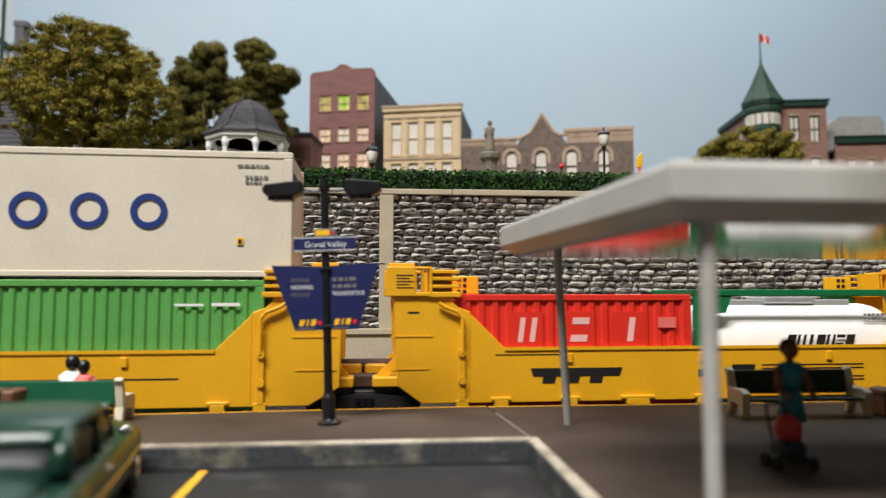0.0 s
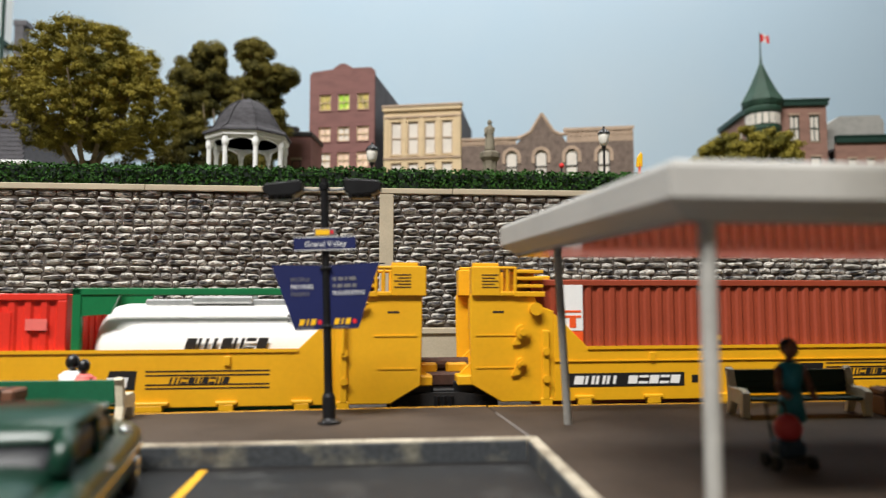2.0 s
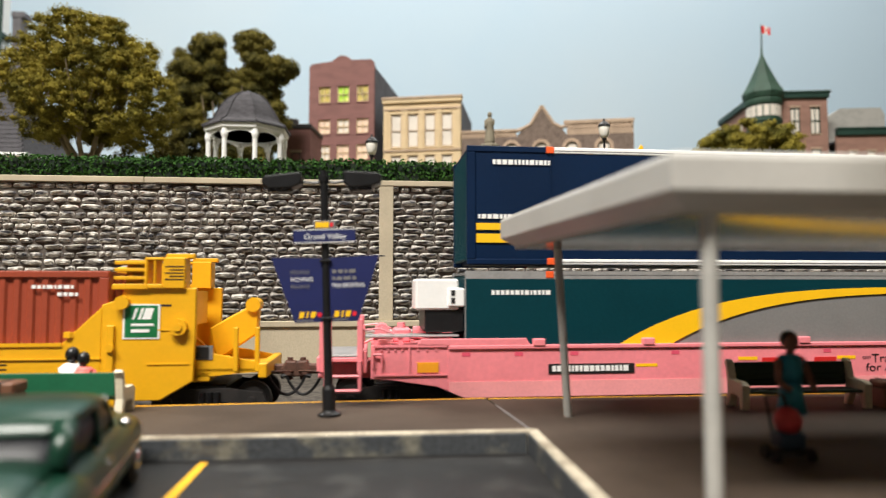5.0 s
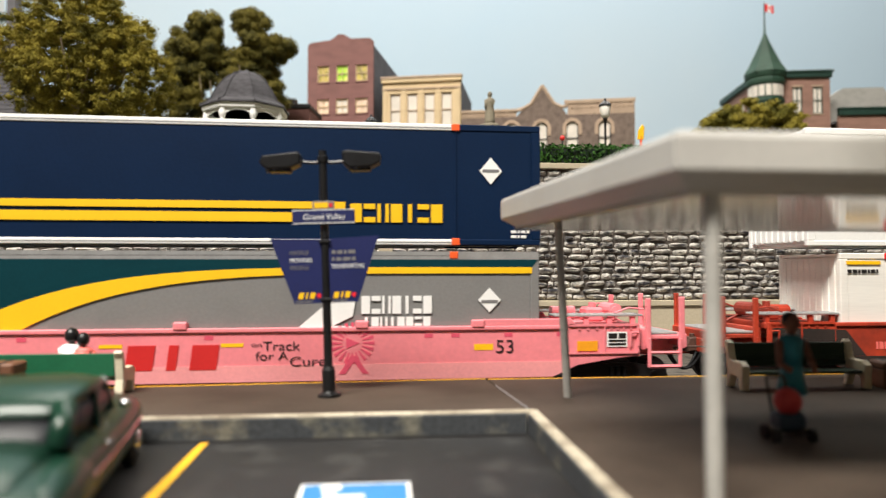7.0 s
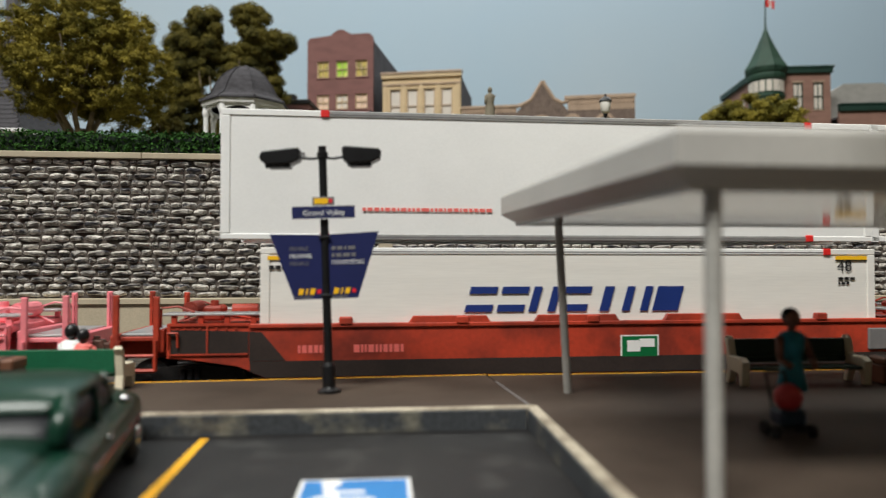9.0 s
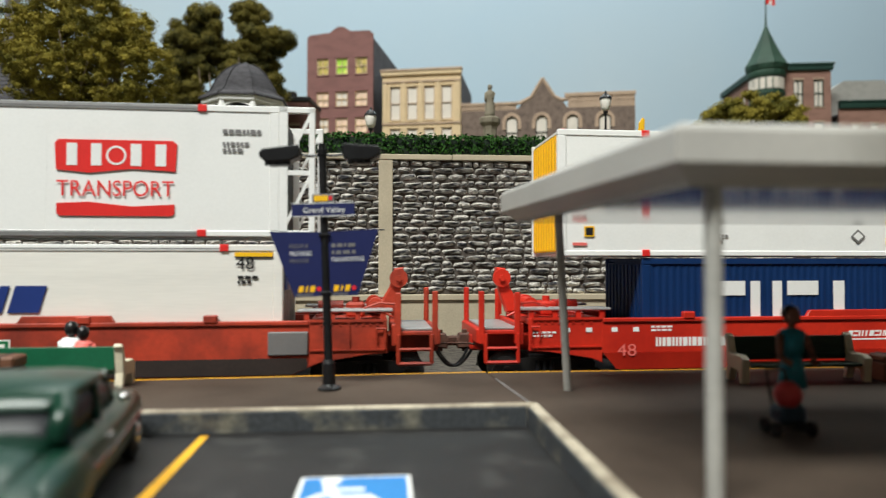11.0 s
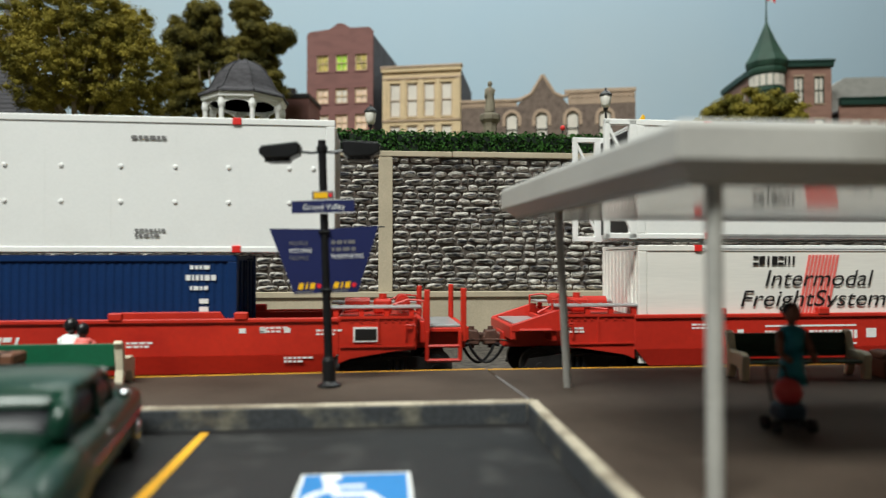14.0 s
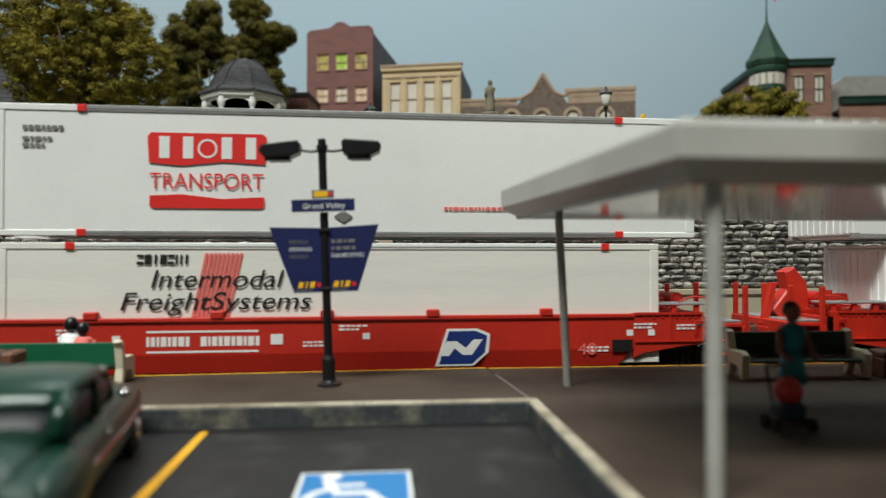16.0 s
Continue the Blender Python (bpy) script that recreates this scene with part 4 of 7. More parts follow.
def open_frame(c, x, d, z0, z1, half=14.0):
    """The open lattice end of a refrigerated box, in front of a black unit."""
    def bx(b, p, q, *r, **k):
        return box(b, min(x + d * p, x + d * q), max(x + d * p, x + d * q), *r, **k)
    b = bmn()
    bx(b, 8.6, 9.4, -half + 2, half - 2, z0 + 2, z1 - 2)
    part("dark_recess", b, "ink", c)
    for s in (-1, 1):
        b = bmn()
        ys = sorted((s * half, s * (half - 1.3)))
        bx(b, 0, 1.6, ys[0], ys[1], z0, z1, bev=0.2)
        bx(b, 0, 9, ys[0], ys[1], z0, z0 + 1.6, bev=0.2)
        bx(b, 0, 9, ys[0], ys[1], z1 - 1.6, z1, bev=0.2)
        bx(b, 7.0, 9, ys[0], ys[1], z0, z1)
        m = (z0 + z1) / 2
        bx(b, 1, 8, ys[0] + 0.2, ys[1] - 0.2, m - 0.8, m + 0.4)
        for za, zb in ((m, z1 - 1), (z0 + 1, m)):
            prism(b, [(x + d * 1.4, zb - 2.2), (x + d * 1.4, zb - 0.4), (x + d * 8, za + 1.6), (x + d * 8, za)], ys[0] + 0.2, ys[1] - 0.2)
        part("end_frame", b, "white", c)


def build_train():
    # ---- yellow three-unit car
    car, h, y = yellow_unit(-206, -9.8)
    decal(car, "ink", h - 118, h - 40, 6.4, 6.8, y, "stripe")
    decal(car, "ink", h - 110, h - 60, 4.2, 4.6, y, "stripe")
    truck(car, h + 5.6, True)
    car, h, y = yellow_unit(1.0, 172.5)
    o = -(1.0 + 172.5) / 2
    part("black_mark", prism(bmn(), [(o + 40, 6.0), (o + 63.6, 6.0), (o + 64.4, 8.2), (o + 39.4, 8.2)], y - 0.1, y + 0.05), "ink", car)
    for x in (42.4, 48.8, 55.2):
        part("black_mark", prism(bmn(), [(o + x, 4.2), (o + x + 3.4, 4.2), (o + x + 3.9, 6.1), (o + x + 0.3, 6.1)], y - 0.1, y + 0.05), "ink", car)
    decal(car, "ink", o + 85.6, o + 87.2, 5.4, 7.4, y)
    part("square_logo", prism(bmn(), [(o + 94.5, 4.0), (o + 101.5, 4.0), (o + 102, 8.6), (o + 95.5, 8.6)], y - 0.1, y + 0.05), "ink", car)
    part("square_logo", prism(bmn(), [(o + 94.7, 4.6), (o + 99.6, 4.6), (o + 100, 7.0), (o + 95.0, 7.0)], y - 0.16, y + 0.05), "crisp", car)
    for z in (8.2, 7.2, 4.9, 4.0):
        decal(car, "ink", o + 104, o + 134, z, z + 0.35, y, "stripe")
    emblem(car, "ink", o + 109, o + 124, 5.3, 6.9, y, "i|=b|b=|b", 0.3)
    decal(car, "ink", o + 30, o + 48, 11.6, 11.9, y, "stripe")
    truck(car, h + 6, True)
    car, h, y = yellow_unit(185.0, 360.0)
    o = -(185.0 + 360) / 2
    decal(car, "ink", o + 211, o + 243.3, 3.0, 6.6, y, "number_board")
    emblem(car, "crisp", o + 212.4, o + 242, 3.7, 5.9, y - 0.1, "b||| b=b=b", 0.2, name="number_bar")
    decal(car, "ink", o + 245.4, o + 247.2, 3.8, 5.8, y)
    part("square_logo", prism(bmn(), [(o + 276, 4.0), (o + 283, 4.0), (o + 283.6, 8.6), (o + 277, 8.6)], y - 0.1, y + 0.05), "ink", car)
    part("square_logo", prism(bmn(), [(o + 276.2, 4.6), (o + 281.4, 4.6), (o + 281.8, 7.0), (o + 276.6, 7.0)], y - 0.16, y + 0.05), "crisp", car)
    for z in (8.4, 7.3, 5.0, 4.0):
        decal(car, "ink", o + 284.5, o + 316, z, z + 0.35, y, "stripe")
    emblem(car, "ink", o + 291, o + 306, 5.4, 7.1, y, "i|=b|b=|b", 0.3)
    for q in (253.0, 330.0):
        part("lock_knob", cyl(cyl(bmn(), (o + q, y + 0.8, 13.4), (o + q, y + 0.8, 15.2), 0.7, n=8), (o + q, y + 0.8, 15.0), (o + q, y + 0.8, 16.4), 1.5, 1.4, 10), "yellow", car)
    decal(car, "crisp", o + 342.6, o + 351.4, 14.6, 23.2, y - 0.1, "placard")
    decal(car, "deepgreen", o + 343.1, o + 350.9, 15.0, 22.8, y - 0.16, "placard", label="green placard")
    emblem(car, "crisp", o + 344.6, o + 349.4, 19.4, 22.2, y - 0.22, "|b", 0.3, 0.3)
    decal(car, "crisp", o + 344.6, o + 349, 16.2, 17.0, y - 0.22)
    decal(car, "crisp", o + 344.6, o + 350, 17.8, 18.4, y - 0.22)
    # its end platform past the bulkhead
    b = bmn()
    e = h
    prism(b, [(e - 2, 4.4), (e + 17, 6.0), (e + 17, 7.8), (e - 2, 11.5)], -12, -10.5)
    prism(b, [(e - 2, 4.4), (e + 17, 6.0), (e + 17, 7.8), (e - 2, 11.5)], 10.5, 12)
    box(b, e - 2, e + 17, -12, 12, 5.6, 7.0, 0.3)
    box(b, e + 15.2, e + 17.4, -14, 14, 4.4, 8.2, 0.3)
    part("end_platform", b, "yellow", car)
    b = bmn()
    prism(b, [(e + 1, 7), (e + 12, 14.5), (e + 12.4, 23.0), (e + 10, 24.6), (e + 8.6, 21.5), (e + 4, 19), (e - 1, 16)], 3.5, 7.5, "y", 0.4)
    cyl(b, (e + 10.8, 2.6, 22.5), (e + 10.8, 8.4, 22.5), 2.0, n=14)
    part("brake_stand", b, "yellow", car)
    for q in (9.5, 14.8):
        b = bmn()
        box(b, e + q - 0.6, e + q + 0.6, -13.6, -12.6, 6, 17.2, 0.2)
        part("stake", b, "yellow", car)
    b = bmn()
    cyl(b, (e - 4, -SIDE - 1.4, 17.5), (e - 4, -SIDE, 17.5), 2.1, n=16)
    cyl(b, (e - 4, -SIDE - 1.8, 17.5), (e - 4, -SIDE, 17.5), 1.0, n=12)
    part("sheave", b, "yellow", car)
    decal(car, "inkgrey", e - 2.6, e + 3.6, 9.0, 12.6, -12.1, "data_plate")
    part("data_plate", box(bmn(), e - 1.8, e + 2.6, -12.4, -12.1, 9.4, 12.2), "ink", car)
    coupler(car, e + 16, 1)
    truck(car, e + 3)

    # ---- boxes on the yellow car
    c, h, y = container(-158.5, -29.5, -1.4, 31.2, "bright green corrugated container in the yellow car", "green", "ribs")
    decal(c, "crisp", h - 22, h - 15, 24.6, 25.2, y - 0.1, slant=0)
    decal(c, "crisp", h - 13, h - 6, 24.6, 25.4, y - 0.1)
    c, h, y = container(-163.0, -22.9, 32.0, 64.4, "cream refrigerated container with blue marks", "cream", "smooth", rails="cream", end="plain")
    for k in range(5):
        ring(c, "inkblue", h - 35.6 - 14.4 * (4 - k), 48.6, 4.5, 1.6, y)
    small_print(c, "inkgrey", h - 14, 60.4, y, 8, 1, 0.6, 6)
    small_print(c, "inkgrey", h - 12, 57.4, y, 5, 2, 0.7, 7)
    decal(c, "gold", h - 13.8, h - 12.2, 40.2, 42.0, y, "warning_label")
    decal(c, "ink", h - 13.4, h - 12.6, 40.5, 41.6, y - 0.1, "warning_label")
    c, h, y = container(19.8, 84.6, -1.4, 27.6, "small bright red corrugated container in the yellow car", "tomato", "ribs", pitch=3.6)
    for k in range(3):
        x = -h + 14.0 + k * 14.3
        part("name_panel", box(bmn(), x, x + 9.2, y + 0.1, y + 0.6, 12, 23.0), "tomato", c)
        emblem(c, "inkpale", x + 2.0, x + 7.4, 15.0, 21.4, y + 0.08, "|=b"[k] if k < 2 else "i", 0.14, 0.17)
    decal(c, "inkpink", h - 9.5, h - 4.5, 18.6, 21.4, y - 0.02, "data_plate")
    # tank in a green frame
    t = rolling("tank_container", "white cylindrical tank in a dark green frame", "tank container", 119.7, "containers on the train")
    h = 34.0
    b = bmn()
    prof = [(0.4, -h + 3.0), (6, -h + 3.1), (10, -h + 4.2), (12.2, -h + 6.4), (12.8, -h + 9), (12.8, h - 9), (12.2, h - 6.4), (10, h - 4.2), (6, h - 3.1), (0.4, h - 3.0)]
    lathe(b, prof, n=36)
    bmesh.ops.rotate(b, cent=(0, 0, 0), matrix=Matrix.Rotation(radians(90), 3, "Y"), verts=b.verts)
    bmesh.ops.translate(b, vec=(0, 0, 12.2), verts=b.verts)
    part("tank", b, "tankwhite", t, smooth=True)
    b = bmn()
    box(b, -h + 14, h - 14, -3.5, 3.5, 24.4, 26.2, 0.4)
    box(b, -8, 8, -4.5, 4.5, 25.0, 27.0, 0.5)
    part("catwalk", b, "silver", t)
    b = bmn()
    for s in (-1, 1):
        ys = sorted((s * 14, s * 12.4))
        box(b, -h, h, ys[0], ys[1], 27.2, 29.0, 0.2)
        box(b, -h, h, ys[0], ys[1], -1.4, 0.2, 0.2)
        for x in (-h, h - 2.2):
            box(b, x, x + 2.2, ys[0], ys[1], -1.4, 29.0, 0.2)
        for d in (-1, 1):
            prism(b, [(d * (h - 2), 27.3), (d * (h - 11), 27.3), (d * (h - 9), 22.5), (d * (h - 2), 22.0)], ys[0] + 0.3, ys[1] - 0.3)
    for x in (-h, h - 2.0):
        box(b, x, x + 2, -14, 14, 27.2, 29.0, 0.2)
        box(b, x + 0.3, x + 1.6, -12, 12, 2, 4)
    part("frame", b, "deepgreen", t)
    emblem(t, "ink", -7.5, 13.0, 13.2, 16.4, -13.2, "b|ib|=b", 0.3, 0.2)
    small_print(t, "inkgrey", 18, 21.5, -11.4, 9, 2, 0.7, 3)

    c, h, y = container(201.4, 338.6, -1.4, 31.4, "brown corrugated container with a white panel", "brown", "ribs", pitch=3.3)
    decal(c, "crisp", -h + 8.0, -h + 14.3, 17.8, 30.0, y + 0.0, "end_panel")
    decal(c, "orange", -h + 8.0, -h + 14.3, 12.0, 17.6, y + 0.0, "end_panel")
    for z in (22.6, 21.2):
        decal(c, "orange", -h + 8.5, -h + 13.8, z, z + 0.6, y - 0.08)
    decal(c, "orange", -h + 10.6, -h + 12.4, 18.6, 21.2, y - 0.08)
    small_print(c, "crisp", h - 18, 27.0, y, 10, 1, 0.9, 9)
    small_print(c, "crisp", h - 12, 25.2, y, 5, 1, 0.9, 10)

    # ---- pink car with two long boxes
    car, h, y = low_car(389.5, 655, "pink single well car with red and rose markings", "pink", "silver", "pinklow", guides=((-107, -77), (75, 101)), plates=(False, True))
    o = -(389.5 + 655) / 2
    emblem(car, "inkmaroon", o + 508.6, o + 531.6, 2.0, 8.2, y - 0.12, "bib", 0.12, 0.26)
    for x0 in (503, 532):
        decal(car, "gold", o + x0, o + x0 + 5.5, 7.6, 8.5, y - 0.02)
    text("on", "ink", car, o + 539.5, o + 542, 7.6, 1.1, y - 0.05)
    text("Track", "ink", car, o + 542.3, o + 551.5, 6.6, 2.3, y - 0.05)
    text("for A", "ink", car, o + 540.5, o + 548.6, 4.2, 2.1, y - 0.05)
    text("Cure", "ink", car, o + 549, o + 558, 2.6, 2.4, y - 0.16)
    cx, cz = o + 564.6, 8.2
    b = bmn()
    for i in range(20):
        a = 2 * math.pi * i / 20
        prism(b, [(cx + r * math.cos(a + q), cz + r * math.sin(a + q) * 0.95) for r, q in ((2.6, -0.05), (5.6, -0.08), (5.6, 0.08), (2.6, 0.05))], y - 0.1, y + 0.04)
        part("rosette_petal", b, "inkrose", car)
        b = bmn()
    prism(b, [(cx - 1.6, cz - 1.4), (cx + 1.8, cz), (cx - 1.6, cz + 1.4)], y - 0.1, y + 0.04)
    prism(b, [(cx - 3.4, 0.4), (cx - 1.8, 0.4), (cx + 0.4, 3.4), (cx + 2.6, 0.4), (cx + 4.2, 0.4), (cx + 0.8, 5.0), (cx - 0.4, 5.0)], y - 0.22, y + 0.04)
    part("rosette", b, "inkrose", car)
    text("53", "ink", car, o + 601.8, o + 606.4, 5.2, 3.4, y - 0.05)
    decal(car, "ink", o + 450, o + 473.5, 4.6, 7.2, y - 0.1, "number_board")
    small_print(car, "crisp", o + 451, 5.2, y - 0.2, 21, 1, 1.5, 12)
    decal(car, "gold", o + 474, o + 480, 6.2, 7.0, y)
    decal(car, "gold", o + 596, o + 601, 6.0, 7.6, y)
    for x in (427, 441, 456, 484, 528, 583, 590, 604, 618):
        decal(car, "inkrose", o + x, o + x + 2.2, 9.4, 10.4, y)
    for e2 in (-1, 1):
        part("amber_plate", box(bmn(), e2 * (h - 28.6) - 2.8, e2 * (h - 28.6) + 2.8, y - 0.2, y + 0.3, 5.4, 8.0), "amber", car)
    L0, L1 = 428.5, 614.0
    c, h, y = container(L0, L1, 33.4, 65.2, "deep navy long container with yellow stripes", "rapnavy", "smooth", half=14.4, rails="white", castings=("orange", (-70, 70)), end_colour="silver", nose_colour="teal")
    o = -(L0 + L1) / 2
    decal(c, "gold", -h + 2.5, h - 51.4, 42.6, 44.4, y, "stripe")
    decal(c, "gold", -h + 2.5, h - 51.4, 39.2, 41.6, y, "stripe")
    emblem(c, "gold", h - 50.4, h - 26, 39.2, 44.0, y, "b=|bi=b", 0.0, 0.34)
    b = bmn()
    for zz, cc in ((53.0, 3.6),):
        prism(b, [(h - 16.4, zz), (h - 13.4, zz + cc), (h - 10.4, zz), (h - 13.4, zz - cc)], y - 0.1, y + 0.04)
    part("diamond_placard", b, "crisp", c)
    decal(c, "inkgrey", h - 15.6, h - 11.2, 52.6, 53.4, y - 0.1)
    small_print(c, "crisp", -h + 7, 60.2, y, 16, 1, 1.3, 13)
    small_print(c, "crisp", -h + 3, 45.6, y, 21, 1, 1.2, 14)
    small_print(c, "crisp", h - 8, 36.6, y, 5, 2, 0.7, 15)
    for x in (-70, 70):
        decal(c, "rapnavy", x - 0.1, x + 0.2, 35, 63.4, y)
    c, h, y = container(L0 - 0.5, L1 - 0.4, -1.4, 31.6, "teal and grey long container with a yellow sweep", "grey", "smooth", half=14.4, rails="teal", castings=("orange", (-70, 70)), end_colour="silver", nose_colour="teal")
    part("upper_band", box(bmn(), -h + 0.2, h - 0.2, y - 0.06, y + 0.3, 29.6, 31.7), "silver", c)
    # sweep: teal field on the left, a yellow arc, grey below
    arc = []
    for i in range(29):
        q = i / 28
        arc.append((-h + 30 + q * (2 * h - 32), 4.0 + 23.6 * (1 - (1 - q) ** 5.4)))
    arc2 = [(-h + 44 + q * (2 * h - 46), 4.0 + 22.0 * (1 - (1 - q) ** 5.0)) for q in [i / 28 for i in range(29)]]
    part("teal_field", prism(bmn(), [(-h + 0.2, 0.5)] + [(-h + 28, 0.5)] + arc + [(h - 0.2, 29.6), (-h + 0.2, 29.6)], y - 0.06, y + 0.2), "teal", c)
    b = bmn()
    for i in range(28):
        prism(b, [arc[i], arc2[i], arc2[i + 1], arc[i + 1]], y - 0.12, y + 0.2)
    bmesh.ops.remove_doubles(b, verts=b.verts, dist=0.01)
    part("yellow_sweep", b, "gold", c)
    emblem(c, "crisp", h - 47, h - 28.4, 15.6, 20.2, y, "b=|bi=b", 0.0, 0.3)
    emblem(c, "crisp", h - 46.6, h - 28.8, 12.4, 14.8, y, "ib|ibb=b", 0.0, 0.28)
    b = bmn()
    prism(b, [(h - 63, 12.0), (h - 53, 20.6), (h - 48, 20.6), (h - 49, 15), (h - 54, 12.6), (h - 30, 11.8), (h - 31, 10.6), (h - 42, 8.4), (h - 46, 11.2)], y - 0.1, y + 0.04)
    part("emblem", b, "crisp", c)
    b = bmn()
    prism(b, [(h - 16.4, 19), (h - 13.4, 22.2), (h - 10.4, 19), (h - 13.4, 15.8)], y - 0.1, y + 0.04)
    part("diamond_placard", b, "crisp", c)
    decal(c, "inkgrey", h - 15.6, h - 11.2, 18.2, 19.0, y - 0.1)
    small_print(c, "crisp", -h + 7, 25.4, y, 15, 1, 1.2, 16)
    b = bmn()
    box(b, -h - 13, -h - 1.5, -13, 2, 21.4, 29.6, 0.5)
    unit = part("cooling_unit", b, "white", c, "white nose-mounted cooling unit")
    part("unit_side", box(bmn(), -h - 4.5, -h, -13.6, 8, 22.2, 27.2, 0.4), "white", unit)
    for q in (26.6, 24.6):
        part("unit_vent", box(bmn(), -h - 3.6, -h - 2.6, -13.75, -13.5, q - 1.4, q), "ink", unit)
    part("unit_grille", box(bmn(), -h - 10.5, -h, -12.4, 8, 15.6, 21.5, 0.3), "black", c)

    # ---- rusty orange car
    car, h, y = low_car(663.5, 909.5, "weathered rusty orange single well car", "rust", "silver", "grime", guides=((-49, -27.5), (-16, 7.4), (19.5, 42.3)), stands=(False, True))
    o = -(667 + 913) / 2
    small_print(car, "inkpink", o + 713, 4.8, y, 8, 1, 2.0, 21)
    small_print(car, "inkpink", o + 727, 4.8, y, 12, 1, 2.0, 22)
    part("dusty_end", prism(bmn(), [(-h + 14.6, 4.5), (-h + 33.8, 4.5), (-h + 33.8, 10.4), (-h + 18, 10.9), (-h + 14.6, 10.9)], -15.05, -14.8), "grime", car)
    part("dusty_end", prism(bmn(), [(-h + 34, 3), (-h + 43, 3), (-h + 37, 10.2), (-h + 34, 10.4)], y - 0.1, y + 0.1), "grime", car)
    decal(car, "crisp", o + 797.6, o + 808.2, 2.4, 8.4, y, "placard")
    decal(car, "deepgreen", o + 798, o + 807.8, 2.7, 8.1, y - 0.06, "placard")
    decal(car, "crisp", o + 799.4, o + 803, 4, 7, y - 0.12)
    decal(car, "crisp", o + 802.8, o + 807, 5.2, 7.4, y - 0.12)
    part("grey_box", box(bmn(), h - 44, h - 34, y - 0.6, y + 0.2, 3.6, 9.6, 0.3), "inkgrey", car)
    c, h, y = container(699.9, 869.0, -1.0, 31.6, "white ribbed container with slanted blue bars", "ribbed", "smooth", rails="white", castings=("inkred", (-70, 70)))
    emblem(c, "inkblue", -h + 51.6, -h + 111.4, 14.8, 21.4, y, "==|=i|b", 0.28, 0.24)
    decal(c, "gold", h - 12, h - 2.5, 28.6, 29.6, y)
    decal(c, "ink", h - 12, h - 2.5, 28.3, 28.6, y)
    decal(c, "gold", -h + 1.8, -h + 12.2, 28.4, 29.4, y)
    text("48", "ink", c, h - 11.6, h - 7.2, 25.4, 3.0, y - 0.02)
    small_print(c, "ink", h - 11.2, 23.0, y, 4, 2, 0.7, 23)
    small_print(c, "ink", -h + 2.2, 26.0, y, 9, 1, 1.0, 24)
    part("door_plate", box(bmn(), h + 0.1, h + 0.4, -11, -6, 20, 27), "inkblue", c)
    c, h, y = container(690.0, 868.0, 33.6, 66.8, "long white container with a red badge", "white", "smooth", half=14.4, rails="silver", castings=("inkred", (-63, 70)))
    open_frame(c, h + 9.0, -1, 33.6, 66.8, 14.4)
    seams(c, h, y, 33.6, 66.8, [-70.5 + 11.5 * k for k in range(13)], "white", 0.1)
    badge(c, h - 54, y, 38.6)
    small_print(c, "inkpink", -h + 35.6, 41.0, y, 16, 1, 0.9, 25)
    small_print(c, "inkpink", -h + 51.6, 41.0, y, 18, 1, 0.9, 26)
    small_print(c, "inkgrey", h - 14, 59.6, y, 9, 1, 1.1, 27)
    small_print(c, "inkgrey", h - 14, 56.6, y, 6, 2, 0.9, 28)
    small_print(c, "inkgrey", -h + 17, 54.6, y, 4, 1, 1.3, 29)

    # ---- red car
    car, h, y = low_car(921.5, 1165.5, "bright red single well car with white lettering", "red", "silver", None, guides=((-30, -4), (34, 60)), stands=(True, False))
    o = -(921.5 + 1165.5) / 2
    text("48", "inkpink", car, o + 959.5, o + 964.8, 2.2, 3.1, y - 0.02)
    small_print(car, "crisp", o + 970.3, 4.6, y, 25, 1, 2.4, 31)
    emblem(car, "crisp", o + 1025.8, o + 1038.5, 6.6, 8.2, y, "b=|ib=|b", 0.25, 0.24)
    emblem(car, "crisp", o + 1039, o + 1055, 4.2, 8.2, y, "b|=ib=i", 0.3, 0.22)
    decal(car, "crisp", o + 1025.8, o + 1039, 5.6, 6.0, y)
    for x in (945, 951, 958, 964, 1107, 1112, 1118):
        decal(car, "crisp", o + x, o + x + 1.6, 8.6, 9.8, y)
    for x, z, s in ((936, 8.4, 33), (969, 9.6, 34), (1040, 10.0, 35), (1080, 6.2, 36), (1112, 9.6, 37), (1126, 8.8, 38), (1118, 2.0, 39)):
        small_print(car, "crisp", o + x, z, y, 6, 2, 0.5, s)
    for e2 in (h - 27, ):
        part("data_plate", box(bmn(), e2 - 3.2, e2 + 3.2, y - 0.25, y + 0.2, 6.0, 9.8), "crisp", car)
        part("data_plate", box(bmn(), e2 - 2.7, e2 + 2.7, y - 0.35, y + 0.2, 6.5, 9.3), "ink", car)
    c, h, y = container(967.0, 1106.2, -1.4, 28.2, "dark navy corrugated container with white bars", "navy", "ribs", pitch=2.0, deep=0.14)
    emblem(c, "crisp", -h + 19.6, -h + 62.8, 8.0, 22.0, y + 0.2, "=|=i", 0.0, 0.36)
    small_print(c, "crisp", h - 11.5, 24.6, y + 0.2, 4, 1, 1.0, 41)
    small_print(c, "crisp", h - 12.5, 21.8, y + 0.2, 7, 1, 1.4, 42)
    small_print(c, "crisp", h - 11.5, 19.4, y + 0.2, 4, 1, 1.0, 43)
    for z in (16, 14, 11.5, 9.5):
        decal(c, "crisp", h - 9.2, h - 7.0, z, z + 1.2, y + 0.2)
    c, h, y = container(943.6, 1130.6, 28.8, 62.8, "long white container with yellow sign and rivets", "white", "smooth", half=14.4, castings=("inkred", (-69.1, 69.0)), end_colour="gold")
    sm = [-h + 31 * k / 2 + 8 for k in range(1, 12)]
